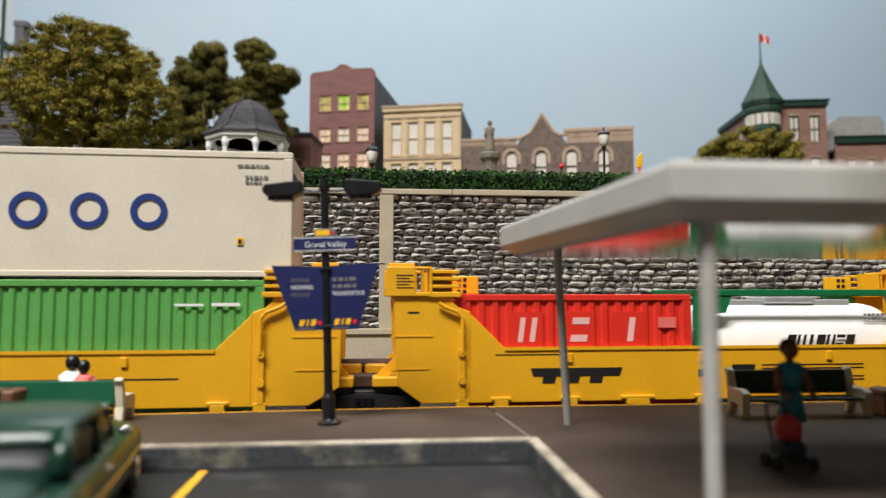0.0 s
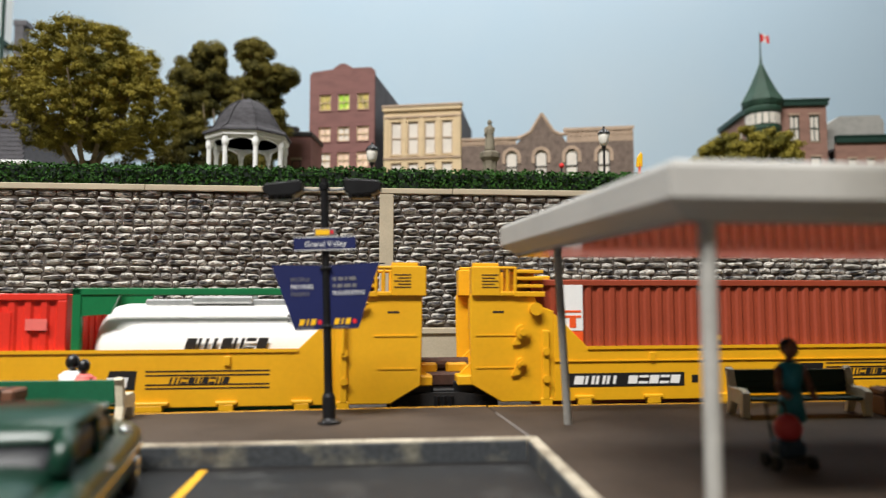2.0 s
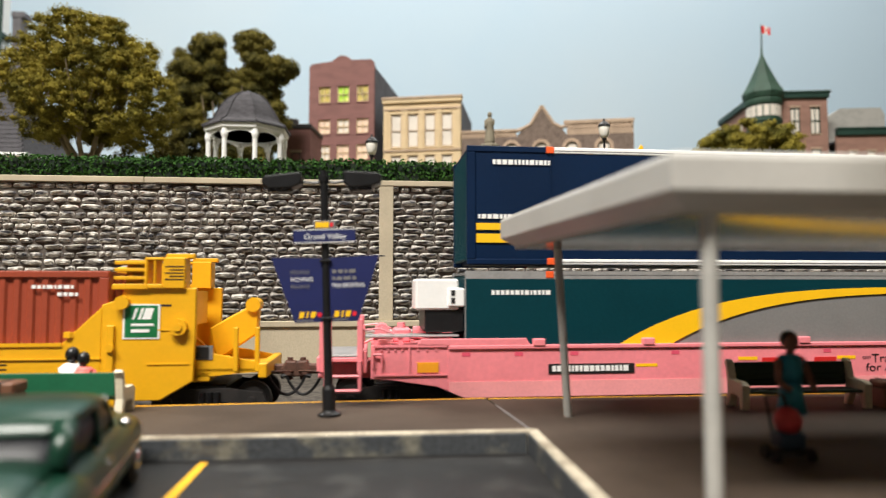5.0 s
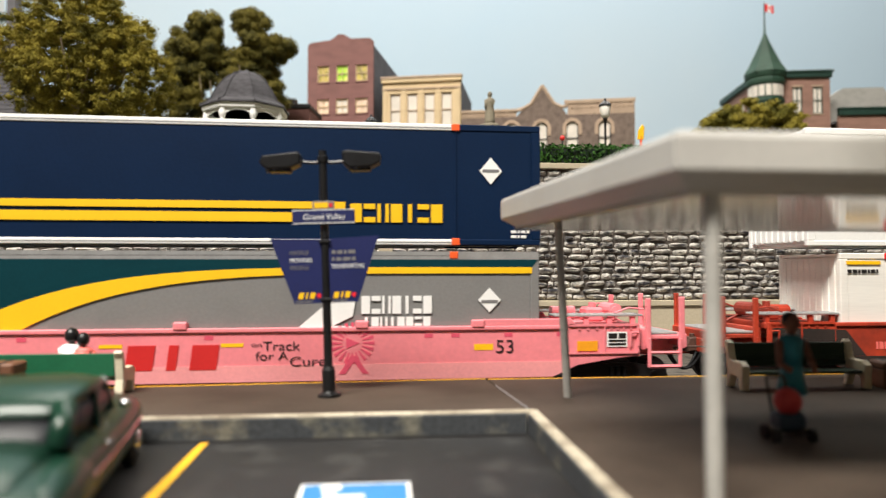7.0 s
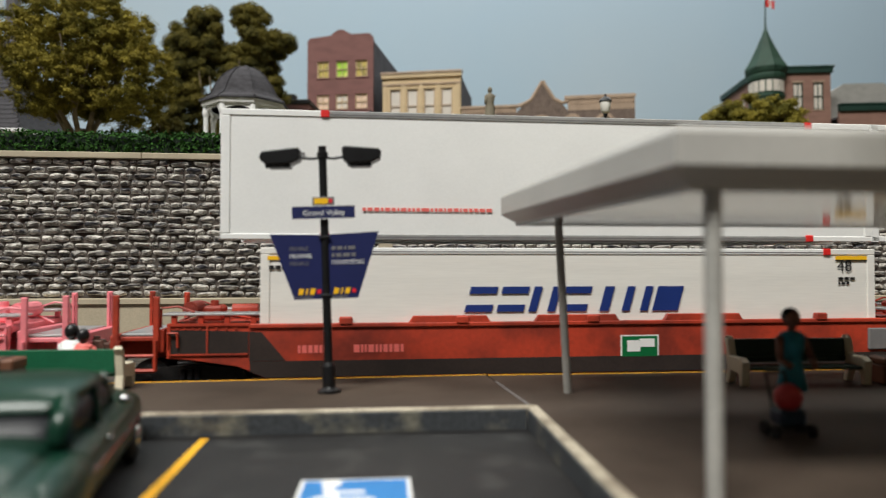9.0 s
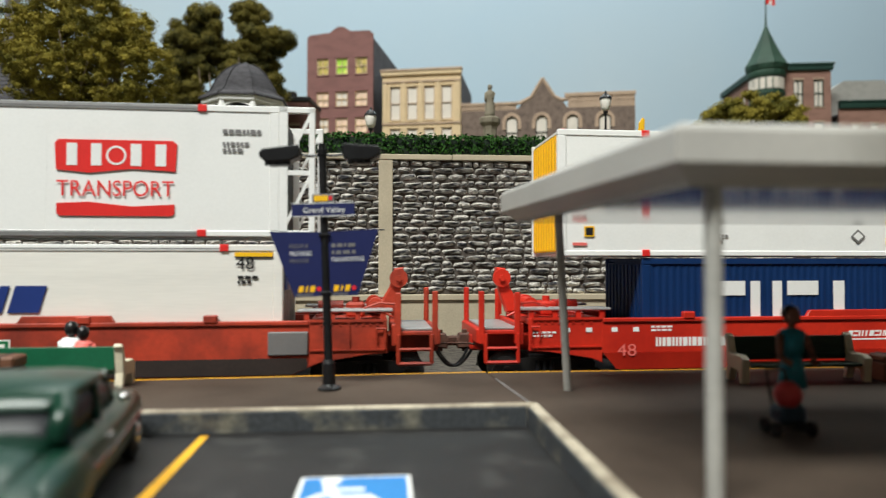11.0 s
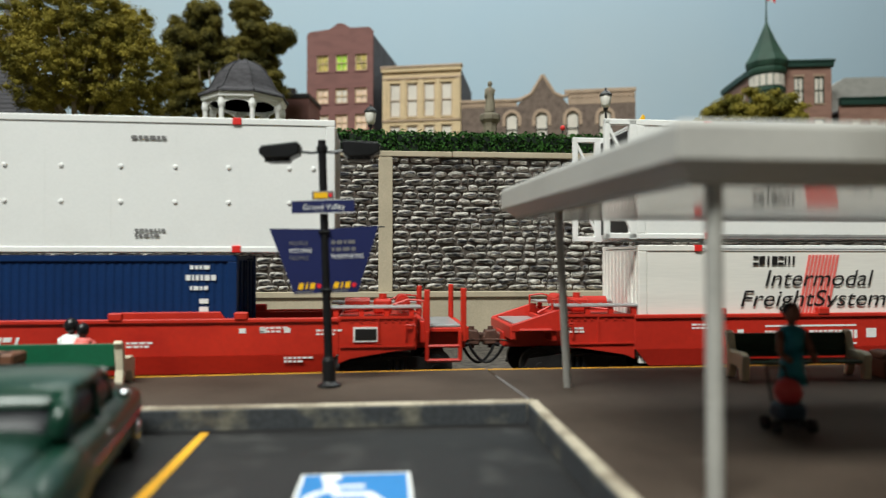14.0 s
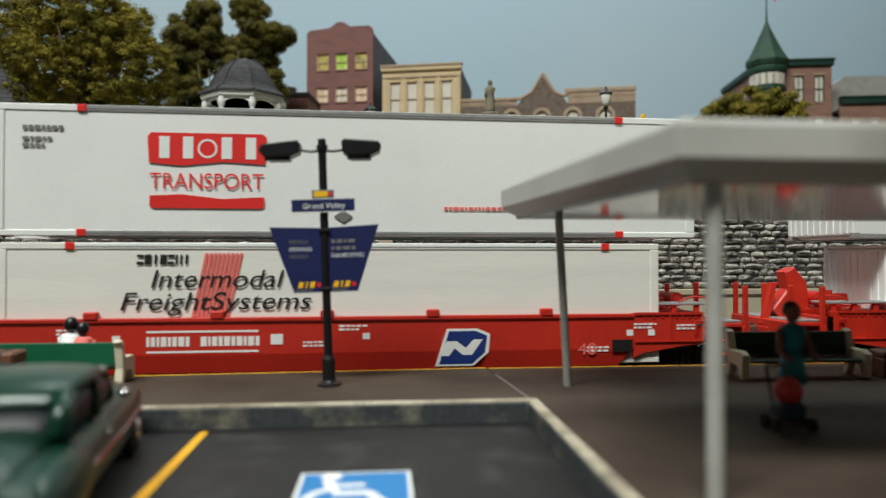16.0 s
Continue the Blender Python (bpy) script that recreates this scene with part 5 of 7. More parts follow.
    seams(c, h, y, 28.8, 62.8, sm, "white", 0.3)
    for x in (-85, -62, -49, -40, -13, 14, 27, 41, 54, 67, 82, 88):
        for z in (50.2, 41.4):
            part("rivet", ball(bmn(), x, y + 0.15, z, 0.6, 0.25, 0.6, 8, 5), "white", c)
    decal(c, "gold", -h + 27.8, -h + 69.8, 52.0, 58.6, y, "yellow_sign")
    for z in (52.0, 57.7):
        decal(c, "ink", -h + 28.2, -h + 69.4, z, z + 0.25, y - 0.06)
    emblem(c, "ink", -h + 37, -h + 59, 53.4, 56.8, y - 0.06, "ib|b|i", 0.0, 0.3)
    b = bmn()
    for s in (0, 1):
        for k in range(4):
            xx = -h + 28.8 + k * 1.2 if s == 0 else -h + 58.5 + k * 1.5
            prism(b, [(xx, 56.8 - k * 0.8), (xx + 6, 56.8 - k * 0.8), (xx + 6, 56.4 - k * 0.8), (xx, 56.4 - k * 0.8)], y - 0.14, y)
    part("yellow_sign_lines", b, "ink", c)
    decal(c, "gold", -h + 7.2, -h + 10.0, 34.0, 36.8, y, "warning_label")
    decal(c, "ink", -h + 7.6, -h + 9.6, 34.4, 36.4, y - 0.06, "warning_label")
    decal(c, "inkpink", -h + 4, -h + 8, 31.6, 32.4, y)
    decal(c, "inkpink", -h + 31 + 66, -h + 31 + 66.8, 53.6, 57, y)
    decal(c, "gold", 1.3, 2.8, 31.8, 34.0, y, "warning_label")
    b = bmn()
    prism(b, [(-9.4, 34.4), (-7.2, 36.4), (-5, 34.4), (-7.2, 32.4)], y - 0.1, y)
    part("diamond_placard", b, "inkgrey", c)
    part("diamond_centre", prism(bmn(), [(-8.7, 34.4), (-7.2, 35.7), (-5.7, 34.4), (-7.2, 33.1)], y - 0.16, y), "crisp", c)
    small_print(c, "inkgrey", -h + 41.6, 34.0, y, 6, 2, 0.7, 44)
    small_print(c, "inkgrey", h - 49, 34.0, y, 7, 2, 0.7, 45)
    small_print(c, "inkgrey", h - 50, 57.0, y, 8, 1, 0.9, 46)

    # ---- deep red car
    car, h, y = low_car(1176, 1406, "deep red single well car with white lettering", "deepred", "silver", None, bare=True)
    o = -(1176 + 1406) / 2
    small_print(car, "crisp", o + 1247, 5.2, y, 10, 1, 2.4, 51)
    small_print(car, "crisp", o + 1260, 5.2, y, 14, 1, 2.4, 52)
    for z in (8.6, 3.6):
        decal(car, "crisp", o + 1247, o + 1274, z, z + 0.5, y)
    decal(car, "crisp", o + 1277, o + 1280, 5.4, 8, y)
    b = bmn()
    prism(b, [(o + 1318.6, -0.8), (o + 1328.6, -0.8), (o + 1332.6, 2.6), (o + 1333.0, 7.4), (o + 1329.6, 8.8), (o + 1321.6, 8.8)], y - 0.1, y + 0.04, "y")
    part("emblem", b, "crisp", car)
    b = bmn()
    prism(b, [(o + 1319.6, -0.3), (o + 1328.2, -0.3), (o + 1331.6, 2.6), (o + 1332.2, 6.9), (o + 1329.2, 8.2), (o + 1322.2, 8.2)], y - 0.16, y + 0.04)
    part("emblem", b, "inkblue", car)
    b = bmn()
    prism(b, [(o + 1319.6, 1.8), (o + 1321.6, 5.6), (o + 1324.2, 5.6), (o + 1326.6, 3.8), (o + 1328.6, 6.0), (o + 1331.0, 6.0), (o + 1328.2, 2.0), (o + 1325.8, 2.0), (o + 1323.6, 3.8), (o + 1322.2, 1.8)], y - 0.22, y + 0.04)
    part("emblem", b, "crisp", car)
    text("48", "inkpink", car, o + 1356.5, o + 1361.5, 1.6, 3.0, y - 0.02)
    part("data_plate", box(bmn(), h - 40, h - 34.5, y - 0.3, y + 0.2, 2.2, 5.4), "ink", car)
    for x, z, s in ((1190, 8.6, 53), (1226, 9.2, 54), (1285, 5.6, 55), (1294, 9.6, 56), (1359, 3.2, 57), (1372, 9.2, 58), (1384, 8.8, 59)):
        small_print(car, "crisp", o + x, z, y, 6, 2, 0.5, s)
    for x in (1232, 1239, 1300, 1370, 1376):
        decal(car, "crisp", o + x, o + x + 1.8, 6.4, 8.0, y)
    c, h, y = container(1211.5, 1379.5, -1.0, 31.0, "white ribbed container with black slanted lettering", "ribbed", "smooth", rails="white", castings=("inkred", (-67, 69)))
    emblem(c, "ink", -h + 32.6, -h + 45.6, 25.6, 28.0, y, "=bib=|i", 0.06, 0.2)
    text("Intermodal", "ink", c, -h + 36.2, -h + 68.7, 19.8, 4.4, y - 0.04, 0.25)
    text("FreightSystems", "ink", c, -h + 29, -h + 75.5, 14.2, 4.4, y - 0.04, 0.25)
    b = bmn()
    for k in range(9):
        x = -h + 45.1 + k * 1.05
        prism(b, [(x, 8.4), (x + 0.75, 8.4), (x + 4.9, 28.4), (x + 4.15, 28.4)], y - 0.03, y + 0.04)
    part("red_stripes", b, "inkpink", c)
    c, h, y = container(1211.0, 1389.5, 32.6, 65.0, "long white container with a red badge", "white", "smooth", half=14.4, rails="silver", castings=("inkred", (-69, 68)))
    open_frame(c, -h - 9.0, 1, 32.6, 65.0, 14.4)
    seams(c, h, y, 32.6, 65.0, [-60 + 12 * k for k in range(12)], "white", 0.1)
    badge(c, -h + 35.8, y, 39.6)
    small_print(c, "inkgrey", -h + 6.6, 58.6, y, 9, 1, 1.1, 61)
    small_print(c, "inkgrey", -h + 6.6, 56.0, y, 6, 2, 0.9, 62)
    small_print(c, "inkpink", -h + 110, 39.6, y, 20, 1, 0.9, 63)
    b = bmn()
    prism(b, [(-h + 81.6, 37.8), (-h + 84, 39.4), (-h + 86.4, 37.8), (-h + 84, 36.2)], y - 0.1, y)
    part("diamond_placard", b, "inkgrey", c)

    # ---- the next car behind it
    car, h, y = low_car(1416, 1640, "bright red single well car with tall brake stand", "red", "silver", None)
    b = bmn()
    prism(b, [(-h + 8, 8), (-h + 16, 12), (-h + 15, 20), (-h + 11, 24.5), (-h + 8, 23), (-h + 9, 18), (-h + 4, 12)], -2, 3, "y", 0.4)
    prism(b, [(-h + 0, 8), (-h + 2, 8), (-h + 5, 20), (-h + 3, 20)], -3, -1, "y", 0.2)
    part("brake_stand", b, "red", car)
    c, h, y = container(1448, 1600, -1.0, 31.0, "white container with yellow corner edge", "white", "smooth")
    decal(c, "gold", -h + 0.4, -h + 1.4, 3, 29, y)
    c, h, y = container(1436, 1615, 32.6, 65.0, "long white container on the last red car", "white", "smooth", half=14.4, rails="silver")


def badge(c, x, y, z):
    """Red badge with white blocks, a red word and a wave bar."""
    k, q = 0.905, 0.915

    def at(pts):
        return [(x + k * a, z + q * b) for a, b in pts]
    b = bmn()
    prism(b, at([(0.4, 12.4), (9, 11.6), (20, 12.8), (31.6, 12.2), (32, 19.6), (31, 20.6), (1, 20.6), (0, 19.6)]), y - 0.08, y + 0.04)
    part("badge_top", b, "inkred", c)
    b = bmn()
    prism(b, at([(0.6, 0.6), (1.6, 0), (30.4, 0), (31.4, 0.6), (31.4, 3.2), (20, 2.6), (9, 3.8), (0.6, 3.4)]), y - 0.08, y + 0.04)
    part("badge_wave", b, "inkred", c)
    emblem(c, "crisp", x + k * 2.4, x + k * 13, z + q * 13.6, z + q * 19.6, y - 0.08, "|", 0.0, 0.5)
    emblem(c, "crisp", x + k * 19, x + k * 30, z + q * 13.6, z + q * 19.6, y - 0.08, "|", 0.0, 0.5)
    ring(c, "crisp", x + k * 16, z + q * 16.4, 2.4, 0.5, y - 0.08)
    text("TRANSPORT", "inkred", c, x + k * 0.6, x + k * 31.2, z + q * 5.4, q * 4.2, y - 0.02)


def motions():
    turn = math.degrees(math.atan(TRACK_SLOPE))
    for e, u in TRAIN:
        places = [(t, u + lag - TRAIN_SPEED * t) for t, lag in LAG]
        walk(e, [(t, pose(x * MM, (TRACK_Y + TRACK_SLOPE * x) * MM, 0, 0, 0, turn)) for t, x in places])


build_wall()
build_hedge()
build_train()


# ---------------------------------------------------------------- the town on the terrace
def limbs(b, x, y, z, h, r, spread, n, g):
    """A tapered trunk with limbs that fork into the crown."""
    cyl(b, (x, y, z), (x + g.uniform(-1, 1), y, z + h * 0.45), r, r * 0.7, 9)
    for i in range(n):
        a = 2 * math.pi * (i + g.random() * 0.6) / n
        m = (x + spread * 0.45 * math.cos(a), y + spread * 0.45 * math.sin(a), z + h * (0.55 + 0.2 * g.random()))
        cyl(b, (x, y, z + h * g.uniform(0.2, 0.4)), m, r * 0.55, r * 0.35, 7)
        for k in range(2):
            a2 = a + g.uniform(-0.7, 0.7)
            cyl(b, m, (x + spread * math.cos(a2), y + spread * math.sin(a2), z + h * (0.9 + 0.3 * g.random())), r * 0.35, r * 0.12, 6)


def tree_clumps(shape, n, r0, r1, seed, reach=(0.55, 0.9)):
    """n clumps spread through big ellipsoids (cx, cy, cz, rx, ry, rz)."""
    g = np.random.default_rng(seed)
    out = []
    for i in range(n):
        cx, cy, cz, rx, ry, rz = shape[i % len(shape)]
        d = g.normal(size=3)
        d /= np.linalg.norm(d)
        q = g.uniform(*reach)
        r = g.uniform(r0, r1)
        out.append((cx + d[0] * rx * q, cy + d[1] * ry * q, cz + d[2] * rz * q, r, r, r * g.uniform(0.6, 0.85)))
    return out


def crown(t, clumps, count, size, material, seed, shell_min, core=0.72):
    leaves("crown", clumps, count, size, material, t, seed, shell_min)
    b = bmn()
    for cx, cy, cz, rx, ry, rz in clumps:
        bmesh.ops.create_icosphere(b, subdivisions=1, radius=1, matrix=Matrix.Translation((cx, cy, cz)) @ Matrix.Diagonal((rx * core, ry * core, rz * core, 1)))
    tagged(part("inner_foliage", b, material, t), kind="stuff")


def build_trees():
    g = random.Random(12)
    t = thing("tree", "broad olive-green deciduous tree with forked trunk", "tree", -181, 405, UP)
    b = bmn()
    limbs(b, 3, 0, -0.3, 74, 3.4, 30, 7, g)
    for dx, dy in ((-16, -4), (13, -5), (-7, -6), (20, 2)):
        cyl(b, (3 + dx * 0.1, 0, 24), (3 + dx, dy, -0.3), 2.0, 1.1, 7)
    part("trunk", b, "bark", t)
    shape = [(2, 0, 74, 51, 36, 44), (-20, -2, 64, 38, 32, 30), (26, -2, 62, 31, 30, 30), (2, -4, 88, 34, 28, 30), (2, 0, 70, 40, 28, 34)]
    lumps = [c for c in tree_clumps(shape, 1500, 2.6, 5.6, 5, (0.70, 1.0)) if c[2] > 40 + 1.9 * max(0, -c[0] - 30) - 0.5 * max(0, c[0] - 20)]
    crown(t, lumps, 250000, 0.5, "olive", 5, 0.12, 0.5)
    t = thing("tree", "dark green clumpy double-crowned tree behind the gazebo", "tree", -118, 505, UP)
    b = bmn()
    limbs(b, -12, 0, -0.3, 84, 3.4, 14, 7, g)
    limbs(b, 16, 0, -0.3, 88, 3.0, 12, 7, g)
    part("trunk", b, "bark", t)
    shape = [(-15, 0, 132, 12, 13, 15), (17, 0, 138, 12, 13, 13), (-31, 0, 116, 15, 17, 17), (-12, 0, 110, 15, 16, 18), (22, 0, 116, 19, 17, 18),
             (38, 0, 120, 9, 11, 8), (-36, 0, 88, 15, 17, 22), (-14, 0, 80, 18, 17, 26), (10, 0, 100, 16, 16, 18), (30, 0, 92, 16, 17, 18),
             (22, 0, 62, 20, 17, 26), (-36, 0, 54, 18, 17, 26), (-4, 0, 50, 26, 17, 24)]
    crown(t, tree_clumps(shape, 400, 4.4, 7.6, 9, (0.35, 1.0)), 150000, 0.75, "darkleaf", 7, 0.72)
    t = thing("tree", "low rounded olive tree before the corner building", "tree", 247, 420, UP)
    b = bmn()
    limbs(b, 0, 0, -0.3, 44, 2.4, 22, 6, g)
    part("trunk", b, "bark", t)
    shape = [(2, 0, 48, 30, 22, 20), (-18, 0, 42, 20, 18, 14), (16, 0, 44, 16, 18, 14)]
    crown(t, tree_clumps(shape, 260, 3.4, 6, 15, (0.7, 1.0)), 50000, 0.65, "olive", 11, 0.6)
    for x, y, sx, h in ((-184, 466, 30, 54), (-150, 452, 30, 54), (-124, 380, 14, 20), (-60, 480, 14, 40)):
        t = thing("shrub", "small dark green shrub behind the hedge", "shrub", x, y, UP, group="shrubs")
        b = bmn()
        limbs(b, 0, 0, -0.3, h * 0.7, 0.9, sx * 0.4, 4, g)
        part("stems", b, "bark", t)
        leaves("foliage", tree_clumps([(0, 0, h * 0.5, sx * 0.8, 9, h * 0.45)], 40, 4, 6, int(x + 400), (0.3, 1.0)), 9000, 0.8, "darkleaf", t, 17, 0.5)


def build_gazebo():
    t = thing("gazebo", "white octagonal gazebo with dark shingled dome", "gazebo", -86.6, 420, UP)
    turn = math.pi / 8
    part("deck", lathe(bmn(), [(26, -0.3), (26, 3), (25, 3.6), (0.5, 3.6)], n=8, turn=turn), "white", t)
    part("dome", lathe(bmn(), [(27.6, 51.8), (27.4, 52.8), (22.6, 55.6), (20.6, 58.0), (18.2, 63.0), (14.8, 68.4), (10.4, 72.8), (5.4, 75.8), (1.4, 77.0), (0.6, 78.0)], n=8, turn=turn), "shingle", t, "dark grey shingled dome")
    b = bmn()
    for k in range(8):
        a = turn + 2 * math.pi * k / 8
        pts = [(r * math.cos(a), r * math.sin(a), z) for r, z in ((27.6, 52.9), (22.8, 55.8), (20.8, 58.2), (18.4, 63.2), (15.0, 68.6), (10.6, 73.0), (5.6, 76.0))]
        tube(b, pts, 0.45, 5)
    part("hip_ridge", b, "shingle", t)
    part("fascia", lathe(bmn(), [(26.0, 49.2), (26.4, 51.6), (24.0, 51.7), (24.0, 49.2)], n=8, turn=turn), "white", t)
    p = 23.4
    for k in range(8):
        a = turn + 2 * math.pi * k / 8
        x, y = p * math.cos(a), p * math.sin(a)
        part("column", lathe(bmn(), [(2.1, 3.4), (2.1, 5.6), (1.45, 6.4), (1.45, 42.5), (1.8, 43.2), (2.2, 44.6), (2.2, 45.4), (1.6, 49.3)], x, y, 8), "white", t)
        a2 = a + 2 * math.pi / 8
        q = Vector((x, y, 0))
        w = Vector((p * math.cos(a2), p * math.sin(a2), 0)) - q
        nrm = Vector((w.y, -w.x, 0)).normalized() * 0.7
        b = bmn()
        m = 12
        prev = None
        for i in range(m + 1):
            s = i / m
            c = q + w * s
            zl = 43.5 + 4.2 * math.sin(math.pi * s) ** 0.6
            cur = [b.verts.new((c + nrm * sg)[:2] + (zz,)) for sg in (1, -1) for zz in (zl, 49.4)]
            if prev:
                for i0, i1 in ((0, 1), (3, 2), (2, 0), (1, 3)):
                    b.faces.new((prev[i0], cur[i0], cur[i1], prev[i1]))
            prev = cur
        part("arch", b, "white", t)


def holed(b, x0, x1, z0, z1, y0, y1, holes):
    """A wall in the xz plane with rectangular openings through it."""
    xs = sorted({x0, x1, *[h[0] for h in holes], *[h[1] for h in holes]})
    for xa, xb in zip(xs, xs[1:]):
        cuts = sorted((h[2], h[3]) for h in holes if h[0] < (xa + xb) / 2 < h[1])
        z = z0
        for ha, hb in cuts:
            if ha > z:
                box(b, xa, xb, y0, y1, z, ha)
            z = hb
        if z1 > z:
            box(b, xa, xb, y0, y1, z, z1)
    bmesh.ops.remove_doubles(b, verts=b.verts, dist=0.001)
    return b


def window(parent, x0, x1, z0, z1, y, frame_mat, pane_mat, sill_mat=None, bars=1, arch=False, mullion=False):
    w = part("window", box(box(box(box(bmn(), x0, x0 + 0.8, y + 0.6, y + 1.6, z0, z1), x1 - 0.8, x1, y + 0.6, y + 1.6, z0, z1),
                               x0 + 0.8, x1 - 0.8, y + 0.6, y + 1.6, z0, z0 + 0.8), x0 + 0.8, x1 - 0.8, y + 0.6, y + 1.6, z1 - 0.8, z1), frame_mat, parent)
    b = bmn()
    for k in range(bars):
        z = z0 + (z1 - z0) * (k + 1) / (bars + 1)
        box(b, x0 + 0.8, x1 - 0.8, y + 0.5, y + 1.5, z - 0.35, z + 0.35)
    if mullion:
        box(b, (x0 + x1) / 2 - 0.25, (x0 + x1) / 2 + 0.25, y + 0.55, y + 1.5, z0 + 0.8, z1 - 0.8)
    part("glazing_bar", b, frame_mat, w)
    part("pane", box(bmn(), x0 + 0.1, x1 - 0.1, y + 1.7, y + 2.1, z0 + 0.1, z1 - 0.1), pane_mat, w)
    if sill_mat:
        part("sill", box(bmn(), x0 - 0.8, x1 + 0.8, y - 0.9, y + 1.2, z0 - 1.3, z0 - 0.05, 0.15), sill_mat, w)
        part("lintel", box(bmn(), x0 - 0.8, x1 + 0.8, y - 0.5, y + 0.4, z1 + 0.02, z1 + 1.8, 0.15), sill_mat, w)
    return w


TURN = -14.0


def build_block_plum():
    k = 627 / 600
    w, d, top = 62 * k, 103, 238 * 1.03 - UP
    t = thing("building", "plum brick building with stepped parapet and lit windows", "building", -40 * k, 627, UP, TURN)
    h = w / 2
    holes = []
    cols = ((-22.6, -11.2), (-4.0, 7.6), (15.2, 26.6))
    floors = ((131, 146.5), (100.5, 114.5), (75, 89.5), (48, 62), (20, 36))
    for a, c in cols:
        holes += [(a, c, f0, f1) for f0, f1 in floors]
    part("front_wall", holed(bmn(), -h, h, -0.3, 165, 0, 3, holes), "brick1", t)
    part("parapet", prism(bmn(), [(-h, 164.9), (h, 164.9), (h, 167), (h - 4, 171), (10, 171.2), (3, 175.6), (-2, 176), (-10, 170.6), (-h + 3, 169), (-h, 166)], 0, 3), "brick1", t)
    part("parapet_cap", tube(bmn(), [(-h, 1, 166.6), (-h + 3, 1, 169.4), (-10, 1, 171.0), (-2, 1, 176.4), (3, 1, 176), (10, 1, 171.6), (h - 4, 1, 171.4), (h, 1, 167.4)], 0.8, 5), "brick1", t)
    part("side_wall", box(bmn(), h - 3, h, 3, d, -0.3, 165), "slate", t, "grey side wall")
    part("side_wall", box(bmn(), -h, -h + 3, 3, d, -0.3, 165), "slate", t)
    part("back_wall", box(bmn(), -h + 3, h - 3, d - 3, d, -0.3, 160), "slate", t)
    part("roof", box(bmn(), -h + 3, h - 3, 3, d - 3, 158, 160), "slate", t)
    for i, (a, c) in enumerate(cols):
        for j, (f0, f1) in enumerate(floors):
            pane = ("litamber", "litgreen", "litamber")[i] if j == 0 else ("litwarm", "blind")[(i + j) % 3 == 2]
            window(t, a, c, f0, f1, 0, "facade", pane, "brick1", mullion=True)


def build_block_cream():
    k = 609 / 600
    w, d, top = 73 * k, 89, 133
    t = thing("building", "cream stone building with tall sash windows", "building", 34 * k, 609, UP, TURN)
    h = w / 2
    cols = [(-h + 7.2 + i * 16.2, -h + 17.2 + i * 16.2) for i in range(4)]
    holes = [(a, c, f0, f1) for a, c in cols for f0, f1 in ((85.5, 117), (46, 77.5), (8, 36))]
    part("front_wall", holed(bmn(), -h, h, -0.3, top - 6, 0, 3, holes), "facade", t)
    part("cornice", box(bmn(), -h - 1, h + 1, -2.4, 3, top - 6, top - 2.4, 0.5), "facade", t)
    part("cornice", box(bmn(), -h - 1.6, h + 1.6, -3.2, 3, top - 2.4, top, 0.4), "sand", t)
    for z in (120.5, 81.0, 41):
        part("string_course", box(bmn(), -h - 0.3, h + 0.3, -1.2, 0.2, z, z + 1.8, 0.2), "sand", t)
    for x in (-h + 2.4, h - 2.4, *[(cols[i][1] + cols[i + 1][0]) / 2 for i in range(3)]):
        part("pilaster", box(bmn(), x - 1.8, x + 1.8, -0.9, 0.1, 82.8, 120.4, 0.2), "facade", t)
    part("side_wall", box(bmn(), h - 3, h, 3, d, -0.3, top - 4), "slate", t)
    part("side_wall", box(bmn(), -h, -h + 3, 3, d, -0.3, top - 4), "slate", t)
    part("back_wall", box(bmn(), -h + 3, h - 3, d - 3, d, -0.3, top - 5), "slate", t)
    part("roof", box(bmn(), -h + 3, h - 3, 3, d - 3, top - 8, top - 6), "slate", t)
    for a, c in cols:
        for f0, f1 in ((85.5, 117), (46, 77.5), (8, 36)):
            window(t, a, c, f0, f1, 0, "sand", "blind", "facade")


